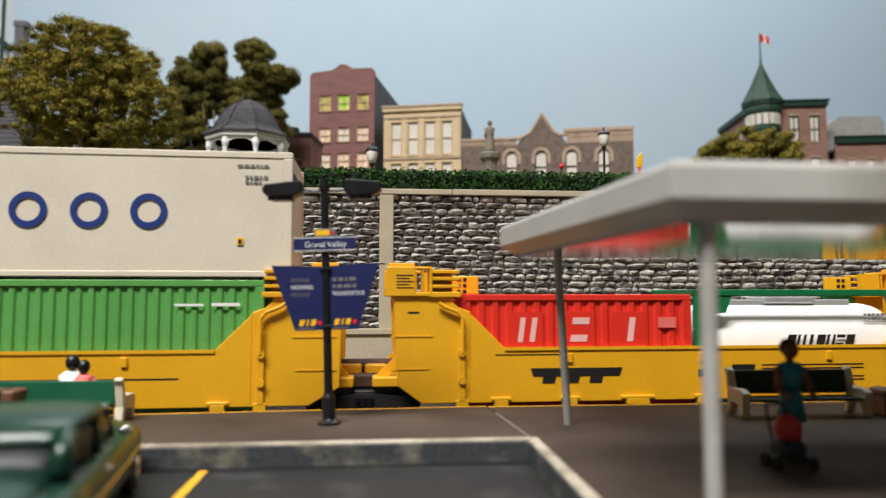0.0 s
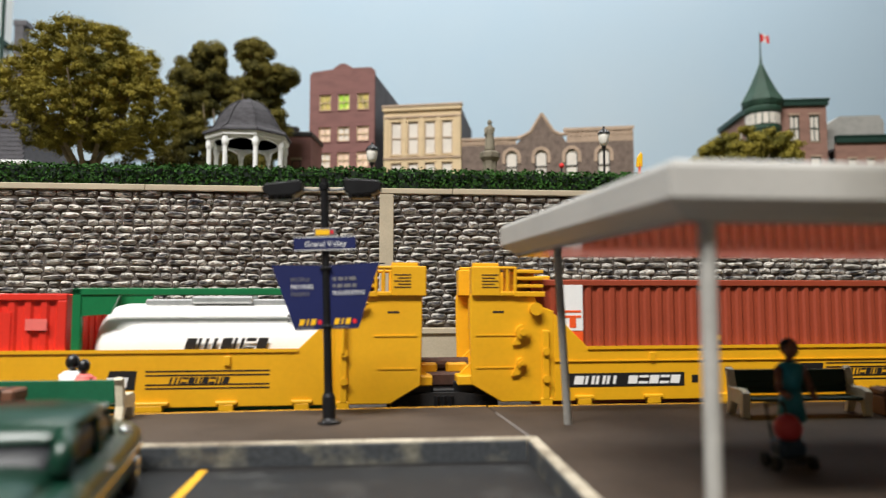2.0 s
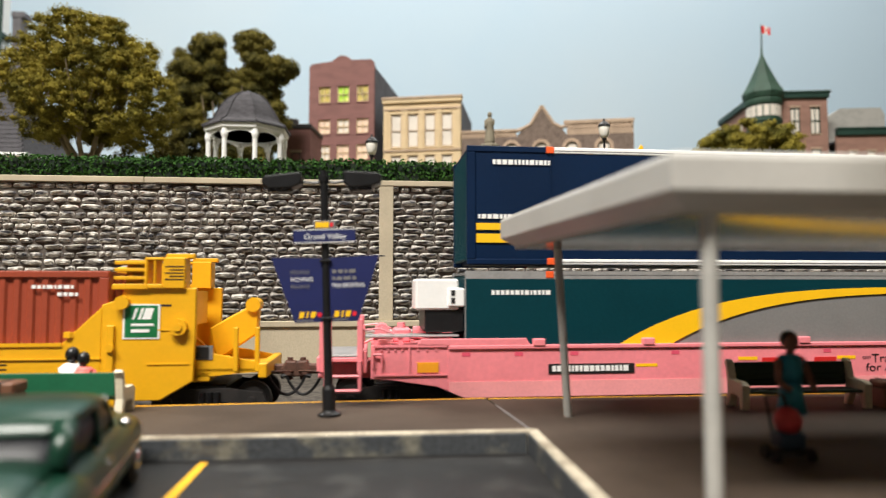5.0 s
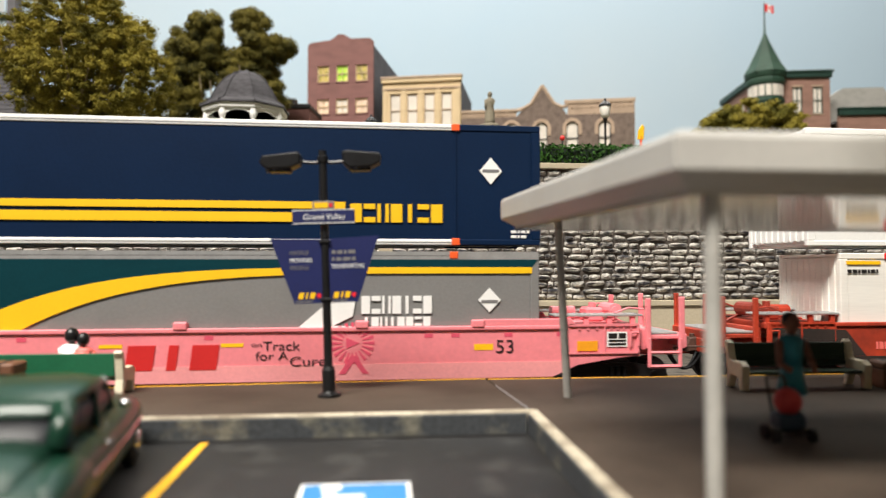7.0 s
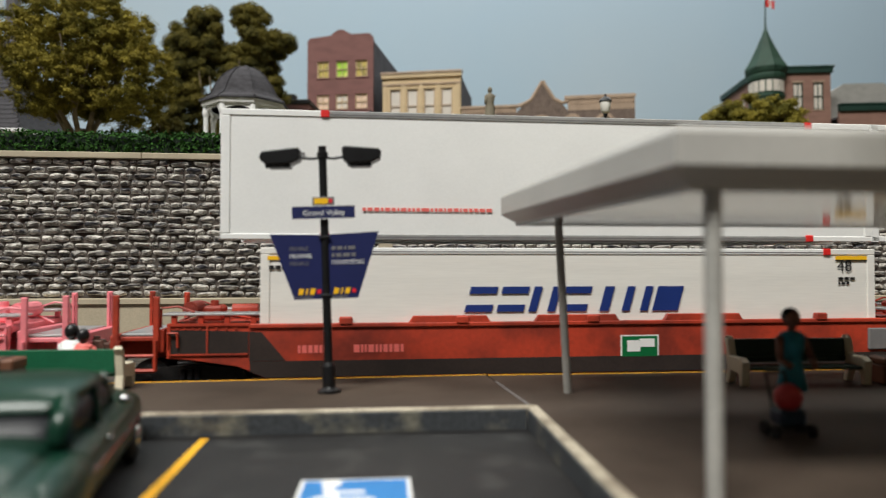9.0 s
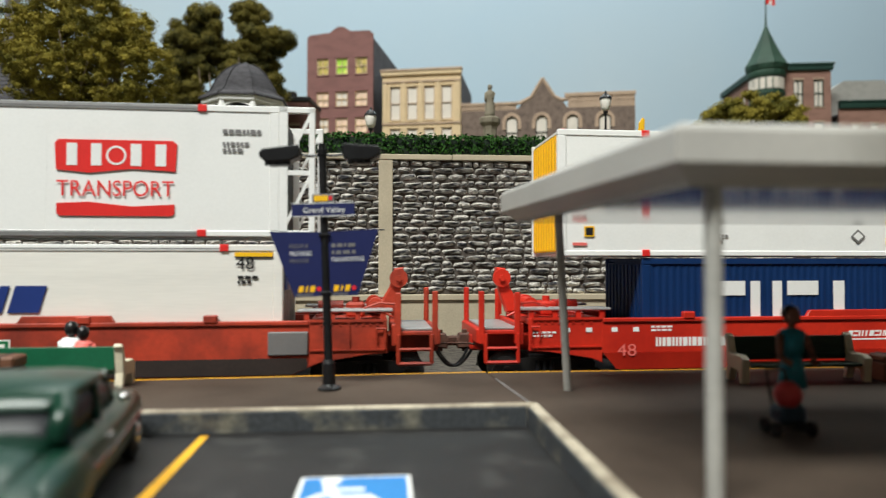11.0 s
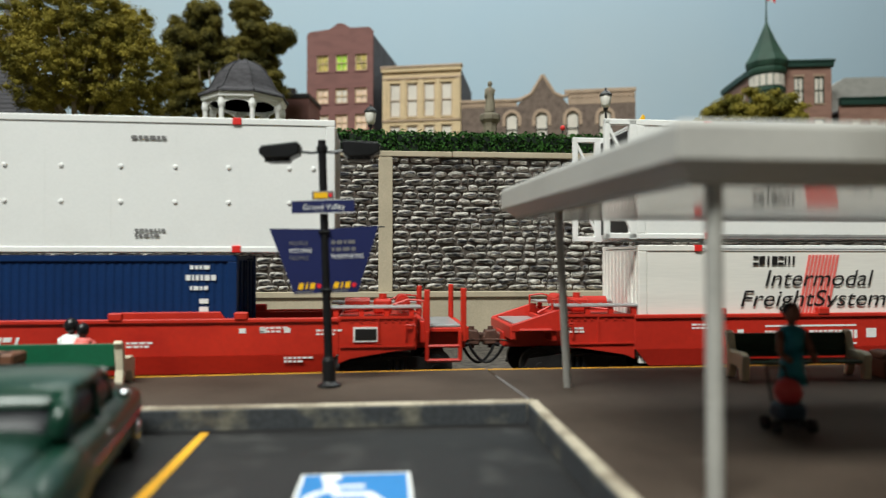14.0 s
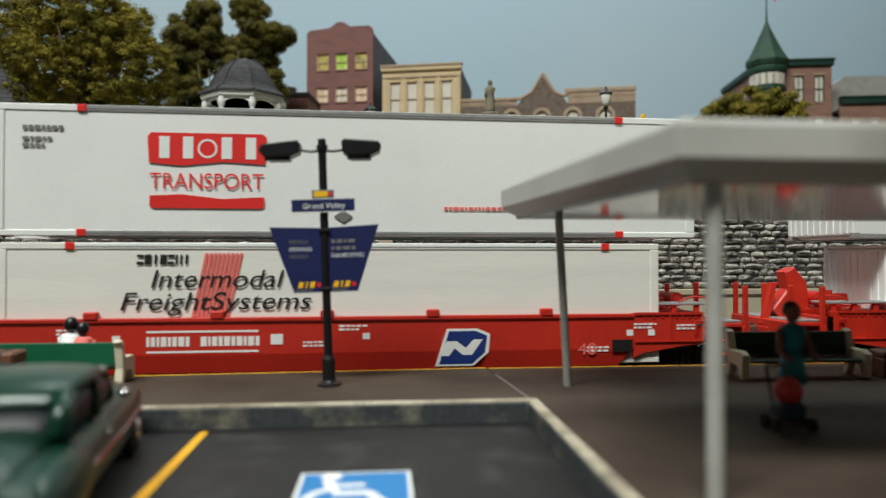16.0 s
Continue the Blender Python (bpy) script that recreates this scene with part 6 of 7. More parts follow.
def build_block_gable():
    k = 583 / 600
    t = thing("building", "brown stone building with curved gable and arched windows", "building", 151 * k, 583, UP, TURN)
    h, d = 80 * k, 70
    xs = [-31.5, -4.5, 23.0, 51.5]
    holes = [(x - 5.4, x + 5.4, 56, 86) for x in xs] + [(x - 6, x + 6, 8, 40) for x in xs] + [(-h + 7, -h + 19, 8, 40)]
    part("front_wall", holed(bmn(), -h, h, -0.3, 92, 0, 3, holes), "rubble", t)
    part("gable_wall", prism(bmn(), [(-27, 91.9), (19, 91.9), (14, 99), (7, 102), (-1.5, 117), (-5.5, 117), (-14, 102), (-21, 99)], 0, 3), "rubble", t)
    part("parapet", box(bmn(), -h, -27, 0, 3, 91.9, 98, 0.3), "sand", t)
    part("parapet", box(bmn(), 19, h, 0, 3, 91.9, 104, 0.3), "sand", t)
    part("gable_coping", tube(bmn(), [(-29, 0.5, 97), (-21, 0.5, 99.5), (-14, 0.5, 103), (-5, 0.5, 117.5), (-3.5, 0.5, 120), (-2, 0.5, 117.5), (7, 0.5, 103), (14, 0.5, 99.5), (20, 0.5, 101)], 1.7, 6), "sand", t)
    part("cornice", box(bmn(), -h - 0.6, -22, -1.4, 0.2, 96.6, 99.2, 0.3), "sand", t)
    part("cornice", box(bmn(), 16, h + 0.6, -1.4, 0.2, 102, 105.4, 0.3), "sand", t)
    for i in range(14):
        x = -h + 2 + i * 3.9 if i < 12 else 0
        if i < 11 and x < -26:
            part("corbel", box(bmn(), x, x + 1.6, -1.0, 0.1, 93.6, 96.6), "sand", t)
    for i in range(14):
        x = 22 + i * 4.1
        part("corbel", box(bmn(), x, x + 1.6, -1.0, 0.1, 98, 102), "sand", t)
    for x in xs:
        w = window(t, x - 5.4, x + 5.4, 56, 86, 0, "ink", "blind", None, 1)
        b = bmn()
        for i in range(10):
            a0, a1 = math.pi * i / 10, math.pi * (i + 1) / 10
            prism(b, [(x + r * math.cos(a), 80.6 + r * math.sin(a)) for r, a in ((8.6, a0), (8.6, a1), (5.6, a1), (5.6, a0))], -0.8, 0.3)
        box(b, x - 8.6, x - 5.5, -0.8, 0.3, 74, 80.6)
        box(b, x + 5.5, x + 8.6, -0.8, 0.3, 74, 80.6)
        part("arch_surround", b, "sand", w)
        b = bmn()
        for sg in (-1, 1):
            prism(b, [(x + sg * 5.5, 86.2), (x + sg * 5.5, 80.6), (x + sg * 5.0, 82.8), (x + sg * 3.6, 84.8), (x + sg * 1.4, 85.9), (x, 86.2)], -0.2, 2.6)
        part("arch_spandrel", b, "rubble", w)
    for x in xs + [-h + 13]:
        window(t, x - 6, x + 6, 8, 40, 0, "ink", "blind", "sand")
    part("side_wall", box(bmn(), h - 3, h, 3, d, -0.3, 97), "rubble", t)
    part("side_wall", box(bmn(), -h, -h + 3, 3, d, -0.3, 93), "rubble", t)
    part("back_wall", box(bmn(), -h + 3, h - 3, d - 3, d, -0.3, 92), "rubble", t)
    part("roof", box(bmn(), -h + 3, h - 3, 3, d - 3, 88, 90), "slate", t)


def build_corner_block():
    t = thing("building", "brick corner building with green conical turret and flag", "building", 382, 625, UP, -10)
    W, d, top = 62, 110, 150
    holes = [(26, 35.5, 108, 135), (45.5, 55, 108, 135), (26, 35.5, 60, 92), (45.5, 55, 60, 92), (8, 20, 10, 46), (30, 60, 10, 46)]
    part("front_wall", holed(bmn(), -6, W, -0.3, top - 6, 0, 3, holes), "brick2", t)
    for hl in holes:
        window(t, *hl, 0, "cornice" if hl[2] > 50 else "sand", "blind", "sand", mullion=hl[2] > 100)
    part("cornice", box(bmn(), -8, W + 1.5, -3, 3, top - 6, top - 1, 0.6), "cornice", t, "dark green cornice")
    part("cornice", box(bmn(), -8, W + 2.4, -4, 3.4, top - 1.2, top + 1.2, 0.3), "cornice", t)
    sh = [(y, y + 10, 100, 130) for y in (18, 42, 66, 88)]
    b = holed(bmn(), 3, d, -0.3, top - 6, 0, 3, sh)
    bmesh.ops.rotate(b, cent=(0, 0, 0), matrix=Matrix.Rotation(radians(90), 3, "Z"), verts=b.verts)
    bmesh.ops.translate(b, vec=(-3, 0, 0), verts=b.verts)
    part("side_wall", b, "brick2", t)
    b = bmn()
    for y0, y1, z0, z1 in sh:
        box(b, -5.0, -4.4, y0, y1, z0, z1)
    part("side_pane", b, "blind", t)
    part("side_cornice", box(bmn(), -9, -2, 3.4, d, top - 6, top + 0.6, 0.5), "cornice", t)
    part("side_wall", box(bmn(), W - 3, W, 3, d, -0.3, top - 6), "brick2", t)
    part("back_wall", box(bmn(), -3, W - 3, d - 3, d, -0.3, top - 8), "brick2", t)
    part("roof", box(bmn(), -3, W - 3, 3, d - 3, top - 10, top - 8), "slate", t)
    tu = part("turret_drum", lathe(bmn(), [(16.0, -0.3), (16.0, 118), (17.4, 119), (17.4, 121.6), (15.6, 122.4), (15.6, 136), (17.6, 137), (18.4, 140.2), (17.2, 142.6), (18.6, 144), (19.6, 147.4)], n=16), "turret", t)
    b = bmn()
    for i in range(16):
        a = 2 * math.pi * (i + 0.5) / 16
        c = Vector((15.7 * math.cos(a), 15.7 * math.sin(a), 0))
        u = Vector((-math.sin(a), math.cos(a), 0))
        n = Vector((math.cos(a), math.sin(a), 0))
        q = [c + u * s * 2.5 + n * o + Vector((0, 0, z)) for o in (-0.5, 0.4) for s, z in ((-1, 124), (1, 124), (1, 135), (-1, 135))]
        vs = [b.verts.new(v) for v in q]
        for f in ((4, 5, 6, 7), (0, 1, 5, 4), (1, 2, 6, 5), (2, 3, 7, 6), (3, 0, 4, 7)):
            b.faces.new([vs[j] for j in f])
    part("turret_pane", b, "blind", tu)
    part("turret_roof", lathe(bmn(), [(20.6, 147.2), (20.8, 148.4), (15.6, 157), (9.4, 170), (4.2, 182), (1.2, 190), (0.9, 197)], n=8), "turret", t, "green conical turret roof")
    part("flagpole", cyl(bmn(), (0, 0, 196), (0, 0, 222), 0.8, 0.5, 8), "cornice", t)
    fl = part("flag", box(bmn(), 0.6, 3.4, -0.2, 0.2, 212.5, 220.5), "inkred", t, "small red and white flag")
    part("flag_field", prism(bmn(), [(3.4, 212.3), (6.4, 211.2), (6.4, 219.0), (3.4, 220.4)], -0.2, 0.2), "crisp", fl)
    part("flag_band", prism(bmn(), [(6.4, 211.2), (9.0, 210.2), (9.0, 218.0), (6.4, 219.0)], -0.2, 0.2), "inkred", fl)
    part("flag_leaf", box(bmn(), 4.3, 5.5, -0.3, 0.3, 214.4, 217.4), "inkred", fl)
    # lower neighbour
    t = thing("building", "low brick shop row with dark green cornice", "building", 524, 604, UP, -10)
    hs = [(-60 + 17.5 * i, -52 + 17.5 * i, 66, 90) for i in range(8)]
    part("front_wall", holed(bmn(), -72, 90, -0.3, 106, 0, 3, hs), "brick2", t)
    for hl in hs:
        window(t, *hl, 0, "sand", "blind", "sand")
    part("cornice", box(bmn(), -72, 91, -3, 3, 106, 112, 0.6), "cornice", t)
    part("cornice", box(bmn(), -72, 92, -4, 3.4, 112, 114, 0.3), "cornice", t)
    part("roof", box(bmn(), -72, 90, 3, 90, 100, 102), "slate", t)
    part("side_wall", box(bmn(), 87, 90, 3, 90, -0.3, 104), "brick2", t)
    part("back_wall", box(bmn(), -72, 87, 87, 90, -0.3, 104), "brick2", t)
    part("roof_house", prism(bmn(), [(-68, 102), (-10, 102), (-10, 134), (-14, 141), (-54, 141), (-68, 132)], 26, 70), "postgrey", t, "pale grey rooftop plant house")


def build_far_left():
    t = thing("house", "house with grey shingled roof and white eaves", "house", -300, 452, UP)
    part("wall", box(bmn(), -60, 58, -2, 90, -0.3, 42), "facade", t)
    b = bmn()
    ev = [b.verts.new(v) for v in ((-74, -10, 40), (68, -10, 40), (68, 98, 40), (-74, 98, 40))]
    rg = [b.verts.new(v) for v in ((-40, 44, 116), (30, 44, 116))]
    for f in ((ev[0], ev[1], rg[1], rg[0]), (ev[1], ev[2], rg[1]), (ev[2], ev[3], rg[0], rg[1]), (ev[3], ev[0], rg[0]), (ev[3], ev[2], ev[1], ev[0])):
        b.faces.new(f)
    rf = part("roof", b, "shingle", t, "grey shingled roof")
    for i in range(22):
        f = i / 22
        y, z = -10 + 54 * f, 40 + 76 * f
        part("shingle_course", prism(bmn(), [(y - 0.6, z - 0.2), (y + 2.4, z + 3.9), (y + 1.9, z + 4.3), (y - 1.2, z + 0.5)], -73 + 34 * f, 67 - 38 * f, "x"), "shingle", rf)
    part("eave", box(bmn(), -76, 71, -12, 100, 37.6, 39.9, 0.3), "white", t)
    t = thing("tower_building", "pale corner tower with dark ledges and green pole", "building", -465, 800, UP)
    part("wall", box(bmn(), -80, -10, 0, 60, -0.3, 320), "white", t)
    part("upper_wall", box(bmn(), -80, -8, -2, 58, 268, 330), "white", t)
    part("ledge", box(bmn(), -82, -4, -3, 60, 262, 268, 0.5), "cornice", t)
    part("chimney", box(bmn(), 24, 34, 4, 20, -0.3, 276, 0.5), "slate", t)
    part("chimney_cap", box(bmn(), 23, 38, 3, 22, 274, 281, 0.5), "slate", t)
    for z in (285, 245, 200):
        window(t, -34, -18, z - 12, z + 12, -2.6, "facade", "blind", "sand")
    part("pole", cyl(bmn(), (19, -10, -0.3), (19, -10, 340), 2.0, 2.0, 10), "cornice", t)
    t = thing("shed", "small dark brick building behind the park", "building", -72, 552, UP, -8)
    part("wall", box(bmn(), -16, 10, 0, 40, -0.3, 86), "brick1", t)
    part("roof", box(bmn(), -17, 11, -1, 41, 85.9, 90, 0.4), "ink", t)
    part("chimney", box(bmn(), -10, -4, 8, 16, 89.8, 97, 0.4), "ink", t)
    window(t, -6, 2, 52, 66, -1.2, "ink", "blind", "sand")


def build_park():
    t = thing("pedestal", "stepped stone pedestal in the park", "pedestal", 65, 400, UP)
    part("base", box(bmn(), -8, 8, -8, 8, -0.3, 8, 0.5), "bronze", t)
    part("shaft", lathe(bmn(), [(5.2, 7.9), (4.6, 10), (4.2, 34), (4.6, 36), (6.4, 38.2), (6.6, 41), (5.2, 42)], n=8), "bronze", t)
    b = bmn()
    lathe(b, [(3.6, 0), (3.2, 2), (2.9, 8), (2.4, 11), (2.9, 13), (3.0, 15.2), (1.2, 16.6), (1.1, 17.2)], n=12)
    ball(b, 0, 0, 18.6, 1.5, 1.5, 1.9, 10, 8)
    cyl(b, (-2.6, -0.4, 15), (-3.0, -1.2, 9.6), 0.8, 0.7, 7)
    cyl(b, (2.6, -0.4, 15), (1.6, -2.2, 11.4), 0.8, 0.7, 7)
    s = part("statue", b, "bronze", None, smooth=True)
    s.matrix_world = pose(0.065, 0.4, (UP + 42) * MM)
    tagged(s, "weathered grey-brown stone statue on the pedestal", "statue")
    for x, y, h in ((-6.8, 340, 32.5), (117.4, 340, 43.8)):
        t = thing("street_lamp", "black park lamp post with frosted white globe", "street lamp", x, y, UP, group="park lamps")
        part("post", lathe(bmn(), [(2.2, -0.3), (2.2, 1.5), (1.0, 3), (0.65, 8), (0.6, h - 12.5), (1.2, h - 11.5), (1.3, h - 10.6)], n=10), "black", t)
        part("globe", lathe(bmn(), [(1.4, h - 10.7), (2.4, h - 9), (3.0, h - 5.2), (2.8, h - 4.2)], n=12), "lampglass", t, smooth=True)
        part("cap", lathe(bmn(), [(3.4, h - 4.3), (3.3, h - 3.6), (1.6, h - 1.8), (0.7, h - 1.2), (0.5, h)], n=12), "black", t)
    t = thing("marker_post", "small orange marker post behind the hedge", "post", 137, 340, UP)
    part("post", cyl(bmn(), (0, 0, -0.3), (0, 0, 24), 0.7, n=8), "orange", t)
    part("head", prism(bmn(), [(-1.8, 22), (1.4, 22), (1.8, 29), (0.6, 30), (-1.4, 27)], -0.6, 0.6, "y", 0.2), "gold", t)
    t = thing("marker_post", "small red-topped post behind the hedge", "post", 94, 340, UP)
    part("post", cyl(bmn(), (0, 0, -0.3), (0, 0, 21), 0.5, n=8), "dark", t)
    part("head", ball(bmn(), 0, 0, 22, 1.4), "inkred", t, smooth=True)


# ---------------------------------------------------------------- things on the platform and in the lot
def build_platform_lamp():
    t = thing("platform_lamp", "black twin-headed platform lamp with blue station banners", "street lamp", -11.5, 143.7, 0)
    t.matrix_world = pose(-0.0115, 0.1437, 0, 0, -1.9, 0)
    part("foot", lathe(bmn(), [(2.5, -0.1), (2.5, 0.5), (1.7, 0.9), (1.4, 1.2), (1.4, 5.6), (1.05, 6.4)], n=14), "black", t)
    part("pole", cyl(bmn(), (0, 0, 6.3), (0, 0, 52.6), 0.92, 0.86, 12), "black", t)
    part("pole_band", lathe(bmn(), [(1.15, 50.2), (1.2, 51.3), (1.0, 51.4)], n=12), "black", t)
    for s, x0, x1, tilt in ((-1, -13.0, -4.4, 0.25), (1, 4.2, 12.6, -0.2)):
        part("arm", tube(bmn(), [(0, 0, 50.2), (s * 2.4, 0, 50.0), (s * 4.6, 0, 50.3)], 0.36), "black", t)
        b = bmn()
        prism(b, [(x0, 51.2 - tilt * 3), (x0 + 0.6, 51.9 - tilt * 2), (x1 - 0.6, 51.9 + tilt), (x1, 51.2 + tilt), (x1 - 0.3, 49.6), (x1 - 2.2, 48.7), (x0 + 1.4, 48.5), (x0 + 0.2, 49.6)], -2.4, 2.4, "y", 0.35)
        hd = part("lamp_head", b, "black", t)
        part("lens", box(bmn(), x0 + 1.6, x1 - 2.2, -1.9, 1.9, 48.0, 48.7, 0.25), "glass", hd, "dark clear lens")
        for q in (1.2, 2.6, 4.2):
            part("lens_clip", box(bmn(), x0 + q, x0 + q + 0.7, -2.2, -1.2, 47.7 + 0.15 * q, 48.9, 0.12), "black", hd)
    sg = part("name_board", box(bmn(), -6.6, 6.6, -1.6, -1.0, 37.0, 39.6, 0.1), "bannerblue", t)
    text("Grand Valley", "crisp", sg, -4.2, 4.6, 37.65, 1.15, -1.65)
    b = bmn()
    for a in ((-6.6, 6.6, 36.85, 37.0), (-6.6, 6.6, 39.6, 39.75)):
        box(b, a[0], a[1], -1.62, -1.0, a[2], a[3])
    part("board_rim", b, "crisp", sg)
    pl = part("emblem_board", box(bmn(), -2.3, 2.3, -1.5, -1.0, 39.75, 41.6, 0.1), "inkgrey", t)
    part("emblem", box(bmn(), -1.9, 1.0, -1.6, -1.4, 40.1, 41.3), "gold", pl)
    part("emblem", box(bmn(), 1.2, 1.9, -1.6, -1.4, 40.3, 41.1), "dotred", pl)
    for s in (-1, 1):
        pts = [(s * 0.7, 33.6), (s * 11.5, 34.0), (s * 6.7, 19.9), (s * 0.7, 19.9)]
        bn = part("banner", prism(bmn(), pts if s > 0 else pts[::-1], -0.4, 0.15), "bannerblue", t, "navy blue tapered banner")
        x0 = -7.4 if s < 0 else 1.2
        if s < 0:
            text("PEOPLE", "inkgrey", bn, x0, x0 + 3.9, 30.3, 0.8, -0.42)
            text("MOVING", "crisp", bn, x0, x0 + 4.6, 28.7, 0.9, -0.42)
            text("PEOPLE", "inkgrey", bn, x0, x0 + 3.9, 27.2, 0.8, -0.42)
        else:
            small_print(bn, "inkgrey", x0 + 0.2, 30.3, -0.42, 4.4, 1, 0.75, 71)
            small_print(bn, "inkgrey", x0 + 0.2, 28.8, -0.42, 4.6, 1, 0.75, 72)
            text("TRANSPORTING", "crisp", bn, x0, x0 + 7.0, 27.2, 0.9, -0.42)
        e0 = -6.0 if s < 0 else 1.4
        emblem(bn, "gold", e0, e0 + 3.6, 20.9, 22.2, -0.42, "bib", 0.25, 0.34)
        part("emblem", cyl(bmn(), (e0 + 4.5, -0.5, 21.5), (e0 + 4.5, -0.4, 21.5), 0.5, n=10), "dotred", bn)
        decal(bn, "inkgrey", e0 - 0.4, e0 + 3.2, 20.2, 20.45, -0.42)
    b = bmn()
    for z in (33.0, 20.6, 38.2):
        box(b, -1.2, 1.2, -1.1, 1.1, z - 0.3, z + 0.3, 0.1)
    part("clamp", b, "black", t)


def build_canopy():
    t = thing("platform_canopy", "white flat platform canopy on slim grey posts", "canopy", 0, 0, 0)
    out = [(25.0, 140.2), (31.2, 69.0), (330, 69.0), (330, 140.2)]

    def inset(k):
        return [(out[0][0] + k, out[0][1] - k), (out[1][0] + k, out[1][1] + k), (330, 69.0 + k), (330, 140.2 - k)]
    b = bmn()
    rings = []
    for k, z in ((2.6, 35.5), (2.6, 36.0), (0.25, 37.6), (0.0, 37.9), (0.0, 41.4), (0.3, 42.0), (1.0, 42.3)):
        rings.append([b.verts.new((x, y, z)) for x, y in inset(k)])
    for r0, r1 in zip(rings, rings[1:]):
        for i in range(4):
            j = (i + 1) % 4
            b.faces.new((r0[i], r0[j], r1[j], r1[i]))
    b.faces.new(rings[0][::-1]), b.faces.new(rings[-1])
    part("roof_slab", b, "canopy", t)
    part("soffit", prism(bmn(), inset(2.75), 35.3, 35.52, "z"), "canopyshade", t, "glossy white soffit with its shade put into a grey base")
    for x, y, dx in ((37.1, 72.6, 0.0), (39.1, 139.0, -2.5), (160, 72.6, 0), (160, 137, 0), (290, 72.6, 0), (290, 137, 0)):
        part("post", cyl(bmn(), (x, y, -0.2), (x + dx, y if dx == 0 else y - 2.4, 35.4), 1.0 if y < 100 else 0.85, n=16), "postgrey", t, smooth=False)


def bench(x, y, rz, slat, label, w=26):
    t = thing("bench", label, "bench", x, y, 0, rz, group="platform benches")
    h = w / 2
    for s in (-1, 1):
        prof = [(-4.6, 0), (-3.4, 0), (-3.0, 2.6), (0.2, 3.0), (1.4, 0), (2.6, 0), (1.9, 3.6), (2.5, 8.6), (3.2, 10.0), (2.6, 10.6), (1.7, 10.0), (0.9, 6.6), (0.3, 6.2), (-3.6, 6.2), (-4.9, 5.4), (-4.7, 3.4)]
        part("end_frame", prism(bmn(), prof, s * h - 0.9, s * h + 0.9, "x", 0.2), "ivory", t, "ivory cast bench end")
    for i in range(4):
        b = bmn()
        yy = -4.2 + i * 1.45
        part("seat_slat", box(b, -h + 0.9, h - 0.9, yy, yy + 1.3, 3.4, 4.1, 0.12), slat, t)
    for i in range(4 if slat == "benchdark" else 0):
        z = 4.6 + i * 1.35
        y0 = 1.3 + (z - 4) * 0.14
        part("back_slat", box(bmn(), -h + 0.9, h - 0.9, y0, y0 + 0.7, z, z + 1.27, 0.12), slat, t)
    part("back_rest", box(bmn(), -h + 0.9, h - 0.9, 1.75, 2.3, 4.4, 9.9, 0.15), slat, t)
    return t


def doll(name, label, x, y, z, rz, bodies, category="figurine"):
    """A painted figure, plain: one mesh with a material for each lump."""
    b = bmn()
    mats, spans = [], []
    for m, kind, *v in bodies:
        n0 = len(b.faces)
        if kind == "ball":
            ball(b, *v, u=12, v=8)
        elif kind == "cyl":
            cyl(b, v[0], v[1], v[2], v[3], 10)
        b.faces.ensure_lookup_table()
        if m not in mats:
            mats.append(m)
        for f in b.faces[n0:]:
            f.material_index = mats.index(m)
            f.smooth = True
    ob = part(name, b, mats[0])
    for m in mats[1:]:
        ob.data.materials.append(M[m])
    ob.matrix_world = pose(x * MM, y * MM, z * MM, 0, 0, rz)
    return tagged(ob, label, category)


def seated(x, y, shirt, label, s=1.0):
    ob = doll("figurine", label, x, y, 3.6, 0, [
        (shirt, "cyl", (0, 0, 0.1), (0, 0.3, 6.0), 1.8, 2.1), (shirt, "ball", 0, 0.2, 6.0, 2.5, 1.5, 1.2),
        (shirt, "cyl", (-2.2, 0.2, 6.0), (-2.6, 1.6, 2.4), 0.7, 0.6), (shirt, "cyl", (2.2, 0.2, 6.0), (2.6, 1.6, 2.4), 0.7, 0.6),
        ("dark", "cyl", (-0.9, 0.2, 0.7), (-0.9, 4.6, 0.7), 0.9, 0.8), ("dark", "cyl", (0.9, 0.2, 0.7), (0.9, 4.6, 0.7), 0.9, 0.8),
        ("dark", "cyl", (-0.9, 4.6, 0.9), (-0.9, 5.0, -3.8), 0.7, 0.6), ("dark", "cyl", (0.9, 4.6, 0.9), (0.9, 5.0, -3.8), 0.7, 0.6),
        ("skin", "cyl", (0, 0.2, 6.6), (0, 0.2, 8.0), 0.6, 0.6), ("black", "ball", 0, 0.1, 8.9, 1.45, 1.5, 1.75)])
    ob.scale = (s, s, s)


def luggage(x, y, rz, w, d, h, label):
    t = thing("luggage_trunk", label, "trunk", x, y, 0, rz, group="luggage")
    part("body", box(bmn(), -w / 2, w / 2, -d / 2, d / 2, -0.05, h * 0.72, 0.3), "leather", t)
    part("lid", box(bmn(), -w / 2 - 0.1, w / 2 + 0.1, -d / 2 - 0.1, d / 2 + 0.1, h * 0.73, h, 0.4), "leather", t)
    for sx in (-0.28, 0.28):
        part("strap", box(bmn(), sx * w - 0.4, sx * w + 0.4, -d / 2 - 0.25, d / 2 + 0.25, 0, h + 0.12, 0.1), "dark", t)
    part("latch", box(bmn(), -0.5, 0.5, -d / 2 - 0.35, -d / 2, h * 0.66, h * 0.8, 0.08), "chrome", t)


